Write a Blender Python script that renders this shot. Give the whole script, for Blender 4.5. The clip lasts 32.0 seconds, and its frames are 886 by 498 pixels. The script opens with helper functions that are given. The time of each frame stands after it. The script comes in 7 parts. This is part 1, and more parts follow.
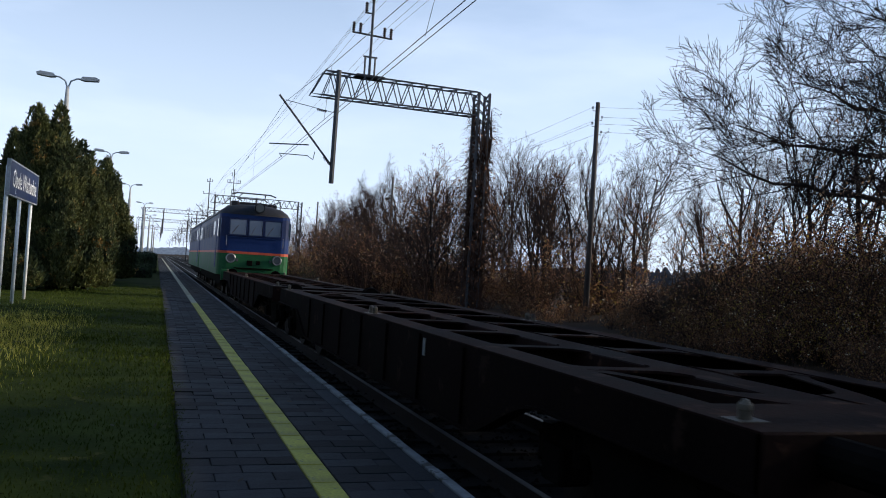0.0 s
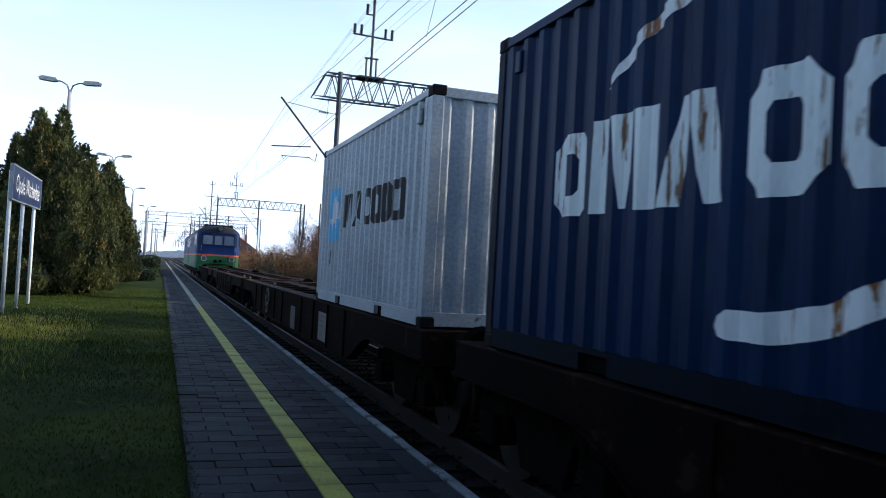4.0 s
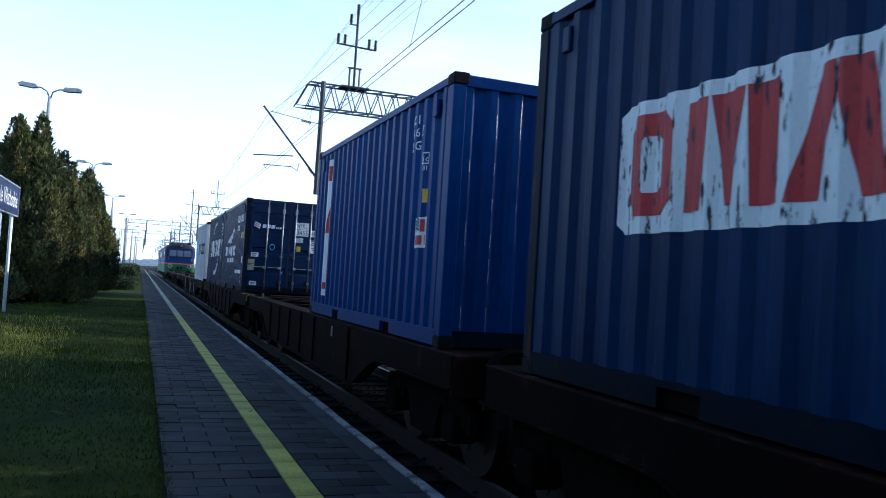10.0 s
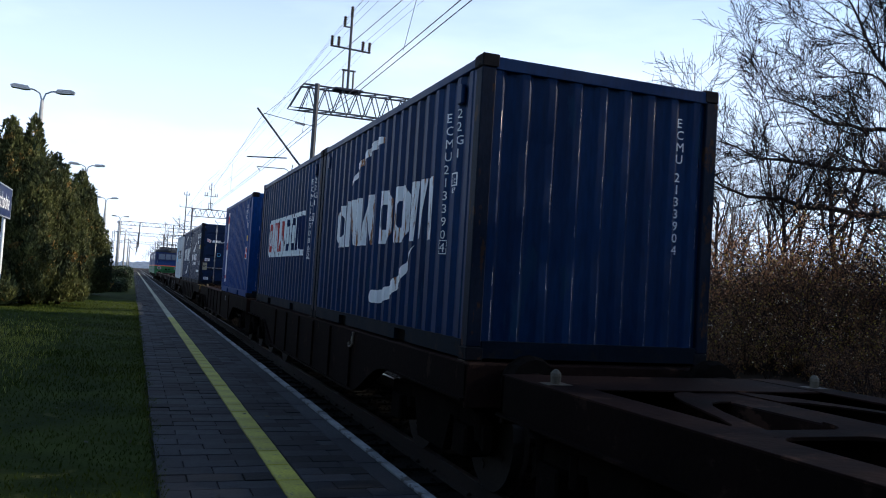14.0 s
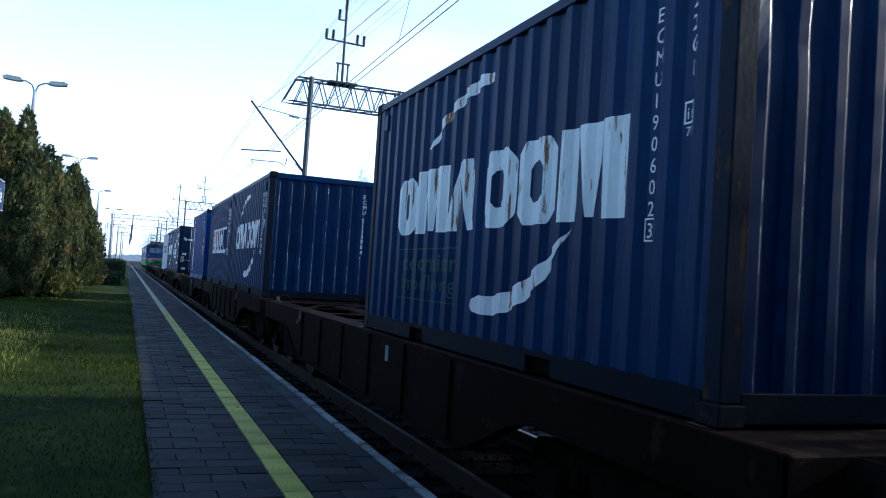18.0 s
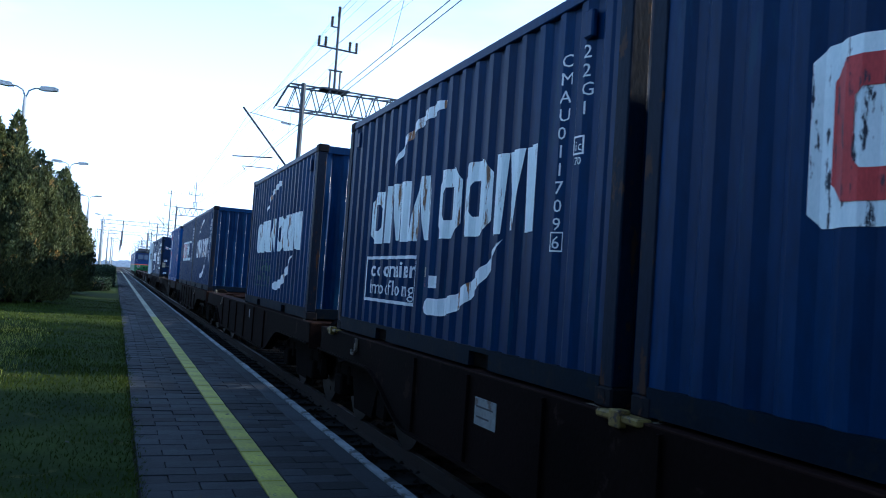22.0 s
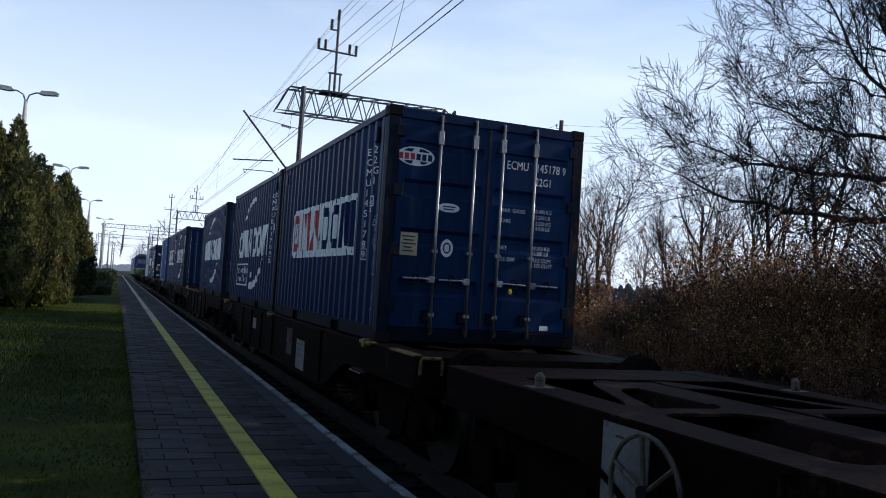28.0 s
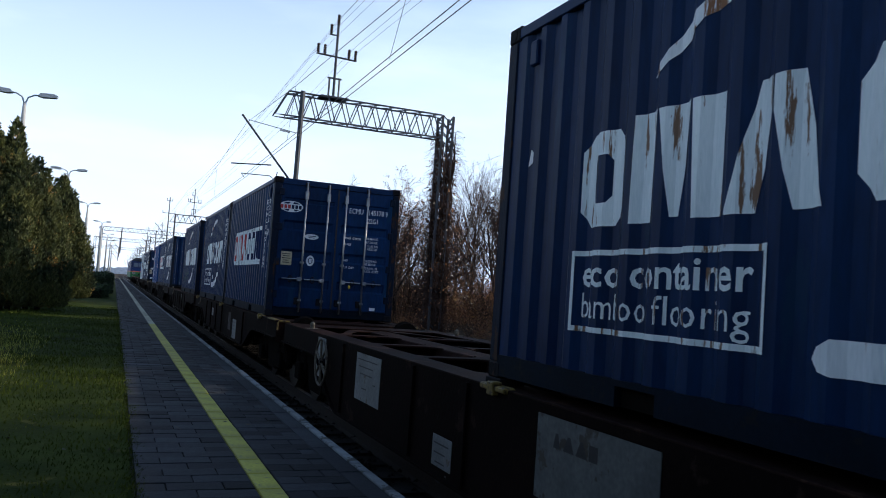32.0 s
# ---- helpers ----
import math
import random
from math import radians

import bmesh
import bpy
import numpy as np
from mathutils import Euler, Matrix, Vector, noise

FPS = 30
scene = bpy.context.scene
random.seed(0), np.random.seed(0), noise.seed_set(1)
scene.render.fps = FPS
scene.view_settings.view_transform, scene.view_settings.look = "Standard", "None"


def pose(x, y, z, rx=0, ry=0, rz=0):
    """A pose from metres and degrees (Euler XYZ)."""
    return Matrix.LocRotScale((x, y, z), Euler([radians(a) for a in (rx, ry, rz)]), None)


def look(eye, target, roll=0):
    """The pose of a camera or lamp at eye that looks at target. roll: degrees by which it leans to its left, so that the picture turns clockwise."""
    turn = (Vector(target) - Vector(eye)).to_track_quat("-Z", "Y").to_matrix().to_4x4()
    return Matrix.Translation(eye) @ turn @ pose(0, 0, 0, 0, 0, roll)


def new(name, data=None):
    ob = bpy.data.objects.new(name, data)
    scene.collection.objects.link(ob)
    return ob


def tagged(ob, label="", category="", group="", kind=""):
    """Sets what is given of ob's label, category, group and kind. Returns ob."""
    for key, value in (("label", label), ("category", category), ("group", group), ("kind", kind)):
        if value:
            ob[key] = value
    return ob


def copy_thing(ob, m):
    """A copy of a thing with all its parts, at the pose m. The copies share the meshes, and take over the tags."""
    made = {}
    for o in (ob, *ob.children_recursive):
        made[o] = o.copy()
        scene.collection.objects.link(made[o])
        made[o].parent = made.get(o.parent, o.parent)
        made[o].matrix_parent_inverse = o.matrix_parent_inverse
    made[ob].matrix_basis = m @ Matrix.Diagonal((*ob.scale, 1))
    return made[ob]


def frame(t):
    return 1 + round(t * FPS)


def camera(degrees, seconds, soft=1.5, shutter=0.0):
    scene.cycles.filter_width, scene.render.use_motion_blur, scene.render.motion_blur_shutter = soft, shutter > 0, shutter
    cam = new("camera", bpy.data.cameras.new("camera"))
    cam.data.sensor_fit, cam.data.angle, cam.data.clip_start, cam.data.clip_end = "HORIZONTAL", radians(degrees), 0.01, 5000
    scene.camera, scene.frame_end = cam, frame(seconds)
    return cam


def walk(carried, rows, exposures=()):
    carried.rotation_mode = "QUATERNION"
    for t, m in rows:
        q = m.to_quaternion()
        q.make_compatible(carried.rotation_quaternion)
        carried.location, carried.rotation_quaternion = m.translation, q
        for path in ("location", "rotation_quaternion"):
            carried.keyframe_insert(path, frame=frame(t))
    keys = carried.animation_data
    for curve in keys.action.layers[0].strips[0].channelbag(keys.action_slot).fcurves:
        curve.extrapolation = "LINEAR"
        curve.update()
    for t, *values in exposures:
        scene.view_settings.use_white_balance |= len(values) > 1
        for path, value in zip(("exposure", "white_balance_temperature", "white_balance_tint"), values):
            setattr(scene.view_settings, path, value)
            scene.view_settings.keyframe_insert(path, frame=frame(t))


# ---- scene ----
cam = camera(57.2, 32.0, soft=1.0, shutter=0.14)
EYE = 1.5


def eye_pose(head, pitch, lean):
    """Hand-held on the platform: heading to the right of the track, pitch and lean in degrees."""
    a, b = radians(head), radians(pitch)
    eye = Vector((0, 0, EYE))
    return look(eye, eye + Vector((math.sin(a) * math.cos(b), math.cos(a) * math.cos(b), math.sin(b))), lean)


EXPOSURES = [(0, 0.07, 6420, 10.0), (2.5, 0.12, 6400, 9.8), (4.5, 0.7, 6000, 9.4), (6, 0.7, 5980, 9.0), (7, 0.3, 6400, 11.0), (8, 0.4, 6300, 10.8), (9, 0.68, 5650, 8.5), (10, 0.82, 5500, 7.0), (13, 0.92, 5450, 6.5), (14, 0.5, 6300, 11.5), (14.5, 0.5, 6300, 11.5), (16.5, 0.85, 5500, 6.0), (18, 0.95, 5380, 5.0), (22, 1.1, 5200, 5.5), (25, 1.14, 5200, 5.5), (26.5, 0.55, 6000, 8.5), (28.5, 0.2, 6550, 11.5), (30, 0.2, 6550, 11.5), (32, 0.42, 6300, 10.0)]
walk(cam, [
    (0, eye_pose(19.34, 1.46, 3.69)), (0.5, eye_pose(19.27, 1.48, 3.6)), (1, eye_pose(19.29, 1.55, 3.54)), (1.5, eye_pose(19.32, 1.67, 3.51)),
    (2, eye_pose(19.44, 1.54, 3.47)), (2.5, eye_pose(19.19, 1.27, 3.4)), (3, eye_pose(19.09, 1.21, 3.32)), (3.5, eye_pose(19.09, 1.31, 3.24)),
    (4, eye_pose(19.13, 1.5, 3.18)), (4.5, eye_pose(19.15, 1.71, 3.18)), (5, eye_pose(19.09, 1.89, 3.26)), (5.5, eye_pose(19.32, 1.99, 3.38)),
    (6, eye_pose(19.68, 2.17, 3.5)), (6.5, eye_pose(19.68, 2.19, 3.5)), (7, eye_pose(19.72, 2.16, 3.52)), (7.5, eye_pose(19.81, 2.3, 3.55)),
    (8, eye_pose(19.88, 2.36, 3.54)), (8.5, eye_pose(19.86, 2.38, 3.49)), (9, eye_pose(19.9, 2.21, 3.47)), (9.5, eye_pose(19.91, 2.23, 3.49)),
    (10, eye_pose(20.36, 2.3, 3.53)), (10.5, eye_pose(20.19, 2.42, 3.55)), (11, eye_pose(20.26, 2.36, 3.54)), (11.5, eye_pose(20.28, 2.25, 3.54)),
    (12, eye_pose(20.37, 2.44, 3.51)), (12.5, eye_pose(20.76, 2.81, 3.49)), (13, eye_pose(20.63, 2.76, 3.48)), (13.5, eye_pose(20.72, 2.61, 3.48)),
    (14, eye_pose(20.78, 2.48, 3.49)), (14.5, eye_pose(20.76, 2.45, 3.47)), (15, eye_pose(20.71, 2.31, 3.46)), (15.5, eye_pose(20.68, 2.13, 3.46)),
    (16, eye_pose(20.69, 1.97, 3.47)), (16.5, eye_pose(20.76, 1.9, 3.51)), (17, eye_pose(20.91, 1.98, 3.58)), (17.5, eye_pose(21.03, 2.08, 3.65)),
    (18, eye_pose(21.23, 2.09, 3.7)), (18.5, eye_pose(21.31, 2.13, 3.74)), (19, eye_pose(21.56, 2.51, 3.75)), (19.5, eye_pose(21.71, 2.46, 3.68)),
    (20, eye_pose(21.63, 2.54, 3.61)), (20.5, eye_pose(21.55, 2.44, 3.63)), (21, eye_pose(21.63, 2.31, 3.74)), (21.5, eye_pose(21.71, 2.31, 3.87)),
    (22, eye_pose(21.8, 2.64, 3.93)), (22.5, eye_pose(21.79, 2.7, 3.93)), (23, eye_pose(21.76, 2.66, 3.91)), (23.5, eye_pose(21.88, 2.98, 3.91)),
    (24, eye_pose(22.04, 3.08, 3.91)), (24.5, eye_pose(22.04, 3.21, 3.88)), (25, eye_pose(22.02, 3.2, 3.79)), (25.5, eye_pose(21.82, 3.04, 3.68)),
    (26, eye_pose(21.83, 3.17, 3.59)), (26.5, eye_pose(21.7, 3.02, 3.52)), (27, eye_pose(21.65, 2.91, 3.5)), (27.5, eye_pose(21.66, 2.83, 3.53)),
    (28, eye_pose(21.73, 2.78, 3.59)), (28.5, eye_pose(21.82, 2.75, 3.69)), (29, eye_pose(21.93, 2.73, 3.82)), (29.5, eye_pose(21.98, 2.91, 3.96)),
    (30, eye_pose(21.88, 3.28, 4.05)), (30.5, eye_pose(21.89, 3.09, 4.07)), (31, eye_pose(21.99, 3, 4.05)), (31.5, eye_pose(21.99, 3.07, 4.05)),
    (32, eye_pose(21.86, 3.18, 4.03)),
], exposures=EXPOSURES)

# How far the train has run, metres along the track.
TRAIN = [
    (0, -31.9), (0.5, -28.58), (1, -25.32), (1.5, -22.12), (2, -18.97), (2.5, -15.95), (3, -12.95), (3.5, -10), (4, -7.1), (4.5, -4.25), (5, -1.43), (5.5, 1.25), (6, 3.79), (6.5, 6.3), (7, 8.75), (7.5, 11.1), (8, 13.33), (8.5, 15.46), (9, 17.5),
    (9.5, 19.467), (10, 21.366), (10.5, 23.215), (11, 25.006), (11.5, 26.734),
    (12, 28.397), (12.5, 29.998), (13, 31.541), (13.5, 33.033), (14, 34.485), (14.5, 35.902), (15, 37.29), (15.5, 38.65),
    (16, 39.981), (16.5, 41.28), (17, 42.546), (17.5, 43.776), (18, 44.968), (18.5, 46.121), (19, 47.239), (19.5, 48.33),
    (20, 49.405), (20.5, 50.469), (21, 51.524), (21.5, 52.569), (22, 53.596), (22.5, 54.6), (23, 55.574), (23.5, 56.517),
    (24, 57.429), (24.5, 58.316), (25, 59.185), (25.5, 60.043), (26, 60.896), (26.5, 61.75), (27, 62.607), (27.5, 63.467),
    (28, 64.329), (28.5, 65.193), (29, 66.056), (29.5, 66.915), (30, 67.766), (30.5, 68.604), (31, 69.428), (31.5, 70.233),
    (32, 71.021),
]

# ---- light ----
SUN_EL, SUN_AZ = 22.0, 95.5          # degrees above the horizon; to the right of the track's far end
world = bpy.data.worlds.new("sky")
scene.world = world
world.use_nodes = True
wn, wl = world.node_tree.nodes, world.node_tree.links
sky = wn.new("ShaderNodeTexSky")
sky.sky_type = "NISHITA"
sky.sun_disc = False
sky.sun_elevation, sky.sun_rotation = radians(SUN_EL), radians(SUN_AZ)
sky.air_density, sky.dust_density, sky.ozone_density = 1.0, 0.3, 2.5
wn["Background"].inputs["Strength"].default_value = 0.15
# haze that pales the blue towards the horizon, with thin streaks of high cloud
w_co, w_map, w_sep = wn.new("ShaderNodeTexCoord"), wn.new("ShaderNodeMapping"), wn.new("ShaderNodeSeparateXYZ")
w_map.inputs["Scale"].default_value = (1.2, 1.2, 5.0)
w_noise, w_haze, w_cloud, w_sum = wn.new("ShaderNodeTexNoise"), wn.new("ShaderNodeMapRange"), wn.new("ShaderNodeMapRange"), wn.new("ShaderNodeMath")
w_noise.inputs["Scale"].default_value, w_noise.inputs["Detail"].default_value = 2.2, 5.0
w_haze.interpolation_type = "SMOOTHSTEP"
for node, values in ((w_haze, (0.0, 0.62, 0.86, 0.0)), (w_cloud, (0.45, 0.8, -0.04, 0.3))):
    for k, v in enumerate(values):
        node.inputs[k + 1].default_value = v
w_sum.operation, w_sum.use_clamp = "ADD", True
w_mix = wn.new("ShaderNodeMix")
w_mix.data_type = "RGBA"
w_mix.inputs[7].default_value = (5.4, 6.3, 7.9, 1)
wl.new(w_co.outputs["Generated"], w_map.inputs["Vector"])
wl.new(w_co.outputs["Generated"], w_sep.inputs[0])
wl.new(w_sep.outputs["Z"], w_haze.inputs[0])
wl.new(w_map.outputs[0], w_noise.inputs["Vector"])
wl.new(w_noise.outputs["Fac"], w_cloud.inputs[0])
wl.new(w_haze.outputs[0], w_sum.inputs[0])
wl.new(w_cloud.outputs[0], w_sum.inputs[1])
wl.new(w_sum.outputs[0], w_mix.inputs[0])
wl.new(sky.outputs[0], w_mix.inputs[6])
wl.new(w_mix.outputs[2], wn["Background"].inputs["Color"])

sun_data = bpy.data.lights.new("sun", "SUN")
sun_data.energy, sun_data.angle, sun_data.color = 5.0, radians(0.55), (1.0, 0.87, 0.7)
sun = new("sun", sun_data)
_a, _e = radians(SUN_AZ), radians(SUN_EL)
sun.matrix_world = look(Vector((60 * math.sin(_a), 60 * math.cos(_a), 60 * math.tan(_e))), (0, 0, 0))

# ---- materials ----


def surface(name, low, high, rough=0.7, metal=0.0, scale=3.0, fine=40.0, bump=0.2, spot=None, spot_at=0.62, vary=0.0, stretch=(1, 1, 1), translucent=None, per=None, gloss=0.3):
    """Base colour between low and high by broad noise, broken by fine grain; spot: stains or rust where a third noise is high."""
    m = bpy.data.materials.new(name)
    m.use_nodes = True
    n, l = m.node_tree.nodes, m.node_tree.links
    b = n["Principled BSDF"]
    co, mp = n.new("ShaderNodeTexCoord"), n.new("ShaderNodeMapping")
    mp.inputs["Scale"].default_value = stretch
    l.new(co.outputs["Object"], mp.inputs["Vector"])
    n1, n2 = n.new("ShaderNodeTexNoise"), n.new("ShaderNodeTexNoise")
    n1.inputs["Scale"].default_value, n1.inputs["Detail"].default_value = scale, 6.0
    n2.inputs["Scale"].default_value, n2.inputs["Detail"].default_value = fine, 4.0
    l.new(mp.outputs[0], n1.inputs["Vector"])
    l.new(mp.outputs[0], n2.inputs["Vector"])
    ramp = n.new("ShaderNodeValToRGB")
    ramp.color_ramp.elements[0].position, ramp.color_ramp.elements[1].position = 0.32, 0.68
    ramp.color_ramp.elements[0].color, ramp.color_ramp.elements[1].color = (*low, 1), (*high, 1)
    l.new(n1.outputs["Fac"], ramp.inputs[0])
    grain = n.new("ShaderNodeMix")
    grain.data_type, grain.blend_type = "RGBA", "OVERLAY"
    grain.inputs[0].default_value = 0.45
    l.new(ramp.outputs[0], grain.inputs[6])
    l.new(n2.outputs["Fac"], grain.inputs[7])
    out = grain.outputs[2]
    if spot:
        n3, r3, mx = n.new("ShaderNodeTexNoise"), n.new("ShaderNodeValToRGB"), n.new("ShaderNodeMix")
        n3.inputs["Scale"].default_value, n3.inputs["Detail"].default_value, n3.inputs["Roughness"].default_value = scale * 2.3, 8.0, 0.65
        r3.color_ramp.elements[0].position, r3.color_ramp.elements[1].position = spot_at, spot_at + 0.035
        l.new(mp.outputs[0], n3.inputs["Vector"])
        l.new(n3.outputs["Fac"], r3.inputs[0])
        mx.data_type = "RGBA"
        l.new(r3.outputs[0], mx.inputs[0])
        l.new(out, mx.inputs[6])
        mx.inputs[7].default_value = (*spot, 1)
        out = mx.outputs[2]
    if vary:
        hsv = n.new("ShaderNodeHueSaturation")
        rnd = n.new("ShaderNodeMapRange")
        src = n.new("ShaderNodeObjectInfo") if per != "island" else n.new("ShaderNodeNewGeometry")
        l.new(src.outputs["Random" if per != "island" else "Random Per Island"], rnd.inputs[0])
        rnd.inputs[3].default_value, rnd.inputs[4].default_value = 1 - vary, 1 + vary
        l.new(rnd.outputs[0], hsv.inputs["Value"])
        l.new(out, hsv.inputs["Color"])
        out = hsv.outputs[0]
    l.new(out, b.inputs["Base Color"])
    rr = n.new("ShaderNodeMapRange")
    rr.inputs[3].default_value, rr.inputs[4].default_value = max(0.05, rough - 0.12), min(1, rough + 0.12)
    l.new(n1.outputs["Fac"], rr.inputs[0])
    l.new(rr.outputs[0], b.inputs["Roughness"])
    b.inputs["Metallic"].default_value = metal
    b.inputs["Specular IOR Level"].default_value = gloss
    if bump:
        bp = n.new("ShaderNodeBump")
        bp.inputs["Strength"].default_value, bp.inputs["Distance"].default_value = bump, 0.01
        l.new(n2.outputs["Fac"], bp.inputs["Height"])
        l.new(bp.outputs[0], b.inputs["Normal"])
    if translucent:
        tr, ms = n.new("ShaderNodeBsdfTranslucent"), n.new("ShaderNodeMixShader")
        ms.inputs[0].default_value = translucent
        l.new(out, tr.inputs["Color"])
        l.new(b.outputs[0], ms.inputs[1])
        l.new(tr.outputs[0], ms.inputs[2])
        l.new(ms.outputs[0], n["Material Output"].inputs["Surface"])
    return m


def glass_like(name, colour, rough=0.08):
    m = bpy.data.materials.new(name)
    m.use_nodes = True
    b = m.node_tree.nodes["Principled BSDF"]
    b.inputs["Base Color"].default_value, b.inputs["Roughness"].default_value = (*colour, 1), rough
    b.inputs["Specular IOR Level"].default_value = 0.8
    return m


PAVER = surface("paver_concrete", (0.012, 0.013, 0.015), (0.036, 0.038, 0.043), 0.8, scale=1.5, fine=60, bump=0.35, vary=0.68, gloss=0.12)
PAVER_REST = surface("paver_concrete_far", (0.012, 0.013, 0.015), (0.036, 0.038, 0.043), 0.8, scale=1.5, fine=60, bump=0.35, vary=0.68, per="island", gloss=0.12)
YELLOW = surface("yellow_paint", (0.24, 0.22, 0.025), (0.4, 0.365, 0.04), 0.65, scale=4, fine=50, bump=0.3, spot=(0.12, 0.12, 0.07), spot_at=0.62, vary=0.16)
YELLOW_REST = surface("yellow_paint_far", (0.24, 0.22, 0.025), (0.4, 0.365, 0.04), 0.65, scale=4, fine=50, bump=0.3, spot=(0.12, 0.12, 0.07), spot_at=0.62, vary=0.16, per="island")
KERB = surface("kerb_concrete", (0.017, 0.019, 0.022), (0.035, 0.038, 0.043), 0.85, scale=2, fine=45, bump=0.4, vary=0.3, gloss=0.15)
KERB_LIP = surface("kerb_edge_concrete", (0.1, 0.108, 0.115), (0.24, 0.25, 0.25), 0.8, scale=3, fine=45, bump=0.4, spot=(0.05, 0.05, 0.045), spot_at=0.56, vary=0.35)
WORN_LINE = surface("worn_pale_line", (0.2, 0.2, 0.13), (0.36, 0.35, 0.25), 0.7, scale=1.5, fine=30, bump=0.3, spot=(0.1, 0.1, 0.09), spot_at=0.6, vary=0.25, per="island")
JOINT = surface("joint_sand", (0.012, 0.012, 0.011), (0.028, 0.028, 0.024), 0.95, scale=6, fine=90, bump=0.5)
SOIL = surface("soil", (0.018, 0.013, 0.009), (0.045, 0.03, 0.018), 0.95, scale=0.4, fine=12, bump=0.6, spot=(0.025, 0.026, 0.012), spot_at=0.62, gloss=0.1)
TURF = surface("turf", (0.013, 0.023, 0.004), (0.042, 0.056, 0.011), 0.95, scale=0.9, fine=30, bump=0.5, spot=(0.06, 0.06, 0.018), spot_at=0.62, gloss=0.03)
GRASS = surface("grass_blades", (0.026, 0.042, 0.005), (0.07, 0.09, 0.014), 0.8, scale=0.8, fine=9, bump=0, spot=(0.13, 0.12, 0.035), spot_at=0.64, translucent=0.35, gloss=0.1)
# dry blades, coloured brighter to paint sunlight on the lawn
DRY_SUNLIT_GRASS = surface("dry_sunlit_tall_grass", (0.16, 0.17, 0.03), (0.34, 0.33, 0.07), 0.6, scale=1.5, fine=9, bump=0, translucent=0.4)
# ballast, sleepers and rails darkened: the train's shade is in their base colours
BALLAST = surface("shaded_ballast_stone", (0.004, 0.0034, 0.003), (0.012, 0.01, 0.009), 0.9, scale=9, fine=25, bump=1.0, vary=0.3, per="island", gloss=0.08)
SLEEPER = surface("shaded_sleeper_concrete", (0.007, 0.006, 0.0055), (0.015, 0.013, 0.012), 0.9, scale=4, fine=40, bump=0.3, gloss=0.1)
RAIL = surface("rail_rust", (0.012, 0.008, 0.006), (0.026, 0.016, 0.011), 0.8, scale=5, fine=50, bump=0.3)
RAIL_TOP = surface("rail_head", (0.16, 0.15, 0.145), (0.26, 0.25, 0.24), 0.38, 0.9, scale=8, fine=60, bump=0.05)
NAVY = surface("navy_paint", (0.0012, 0.0135, 0.05), (0.0026, 0.024, 0.082), 0.46, scale=1.6, fine=25, bump=0.06, spot=(0.004, 0.028, 0.072), spot_at=0.6, vary=0.12, gloss=0.09, stretch=(1, 1, 0.22))
# pale metal colour that paints the sun's glint on pressed bends
GLINT_EDGE = surface("painted_sun_glint", (0.2, 0.22, 0.25), (0.5, 0.5, 0.5), 0.3, metal=0.6, scale=6, fine=40, bump=0.1)
NAVY_DARK = surface("dark_navy_paint", (0.0016, 0.011, 0.041), (0.0034, 0.0185, 0.063), 0.4, scale=1.6, fine=25, bump=0.06, spot=(0.006, 0.016, 0.036), spot_at=0.62, gloss=0.14, stretch=(1, 1, 0.22))
BLUE = surface("bright_blue_paint", (0.0016, 0.027, 0.122), (0.0028, 0.041, 0.168), 0.45, scale=1.4, fine=25, bump=0.05, gloss=0.08, stretch=(1, 1, 0.25))
PRINT_NAVY = surface("navy_print", (0.0035, 0.013, 0.055), (0.0065, 0.023, 0.085), 0.6, scale=2.5, fine=25, bump=0.05, spot=(0.05, 0.06, 0.09), spot_at=0.72, gloss=0.04)
# rail dirt, darkened further to paint shade at the container's foot
DIRTY_SHADED_RAIL = surface("dirty_shaded_navy_rail", (0.0017, 0.005, 0.0105), (0.0034, 0.0085, 0.017), 0.65, scale=3, fine=30, bump=0.15, spot=(0.009, 0.01, 0.012), spot_at=0.58, gloss=0.05)
GREY_BOX = surface("pale_grey_paint", (0.3, 0.34, 0.37), (0.42, 0.46, 0.49), 0.5, scale=1.1, fine=25, bump=0.06, spot=(0.12, 0.1, 0.09), spot_at=0.68)
POST_RUST = surface("rusty_post", (0.0025, 0.007, 0.018), (0.0055, 0.012, 0.027), 0.6, scale=3, fine=35, bump=0.2, spot=(0.034, 0.018, 0.0125), spot_at=0.56, gloss=0.08, stretch=(1, 1, 0.4))
WHITE = surface("white_paint", (0.6, 0.67, 0.68), (0.76, 0.81, 0.8), 0.5, scale=2.6, fine=40, bump=0.05, spot=(0.16, 0.085, 0.045), spot_at=0.58, stretch=(2.6, 2.6, 0.35))
WHITE_RUSTY = surface("rust_streaked_white_paint", (0.6, 0.64, 0.66), (0.76, 0.78, 0.78), 0.55, scale=2.4, fine=40, bump=0.05, spot=(0.22, 0.09, 0.03), spot_at=0.545, stretch=(2.2, 2.2, 0.35))
WHITE_CHIPPED = surface("chipped_white_paint", (0.6, 0.67, 0.68), (0.74, 0.79, 0.78), 0.55, scale=2.2, fine=40, bump=0.05, spot=(0.012, 0.016, 0.03), spot_at=0.565, stretch=(4.5, 4.5, 0.9))
WHITE_CLEAN = surface("white_lettering", (0.6, 0.63, 0.65), (0.75, 0.77, 0.78), 0.55, scale=3, fine=40, bump=0.03)
RED = surface("red_paint", (0.36, 0.026, 0.028), (0.46, 0.045, 0.045), 0.55, scale=2.2, fine=40, bump=0.05, spot=(0.03, 0.016, 0.03), spot_at=0.575, stretch=(4.5, 4.5, 0.9))
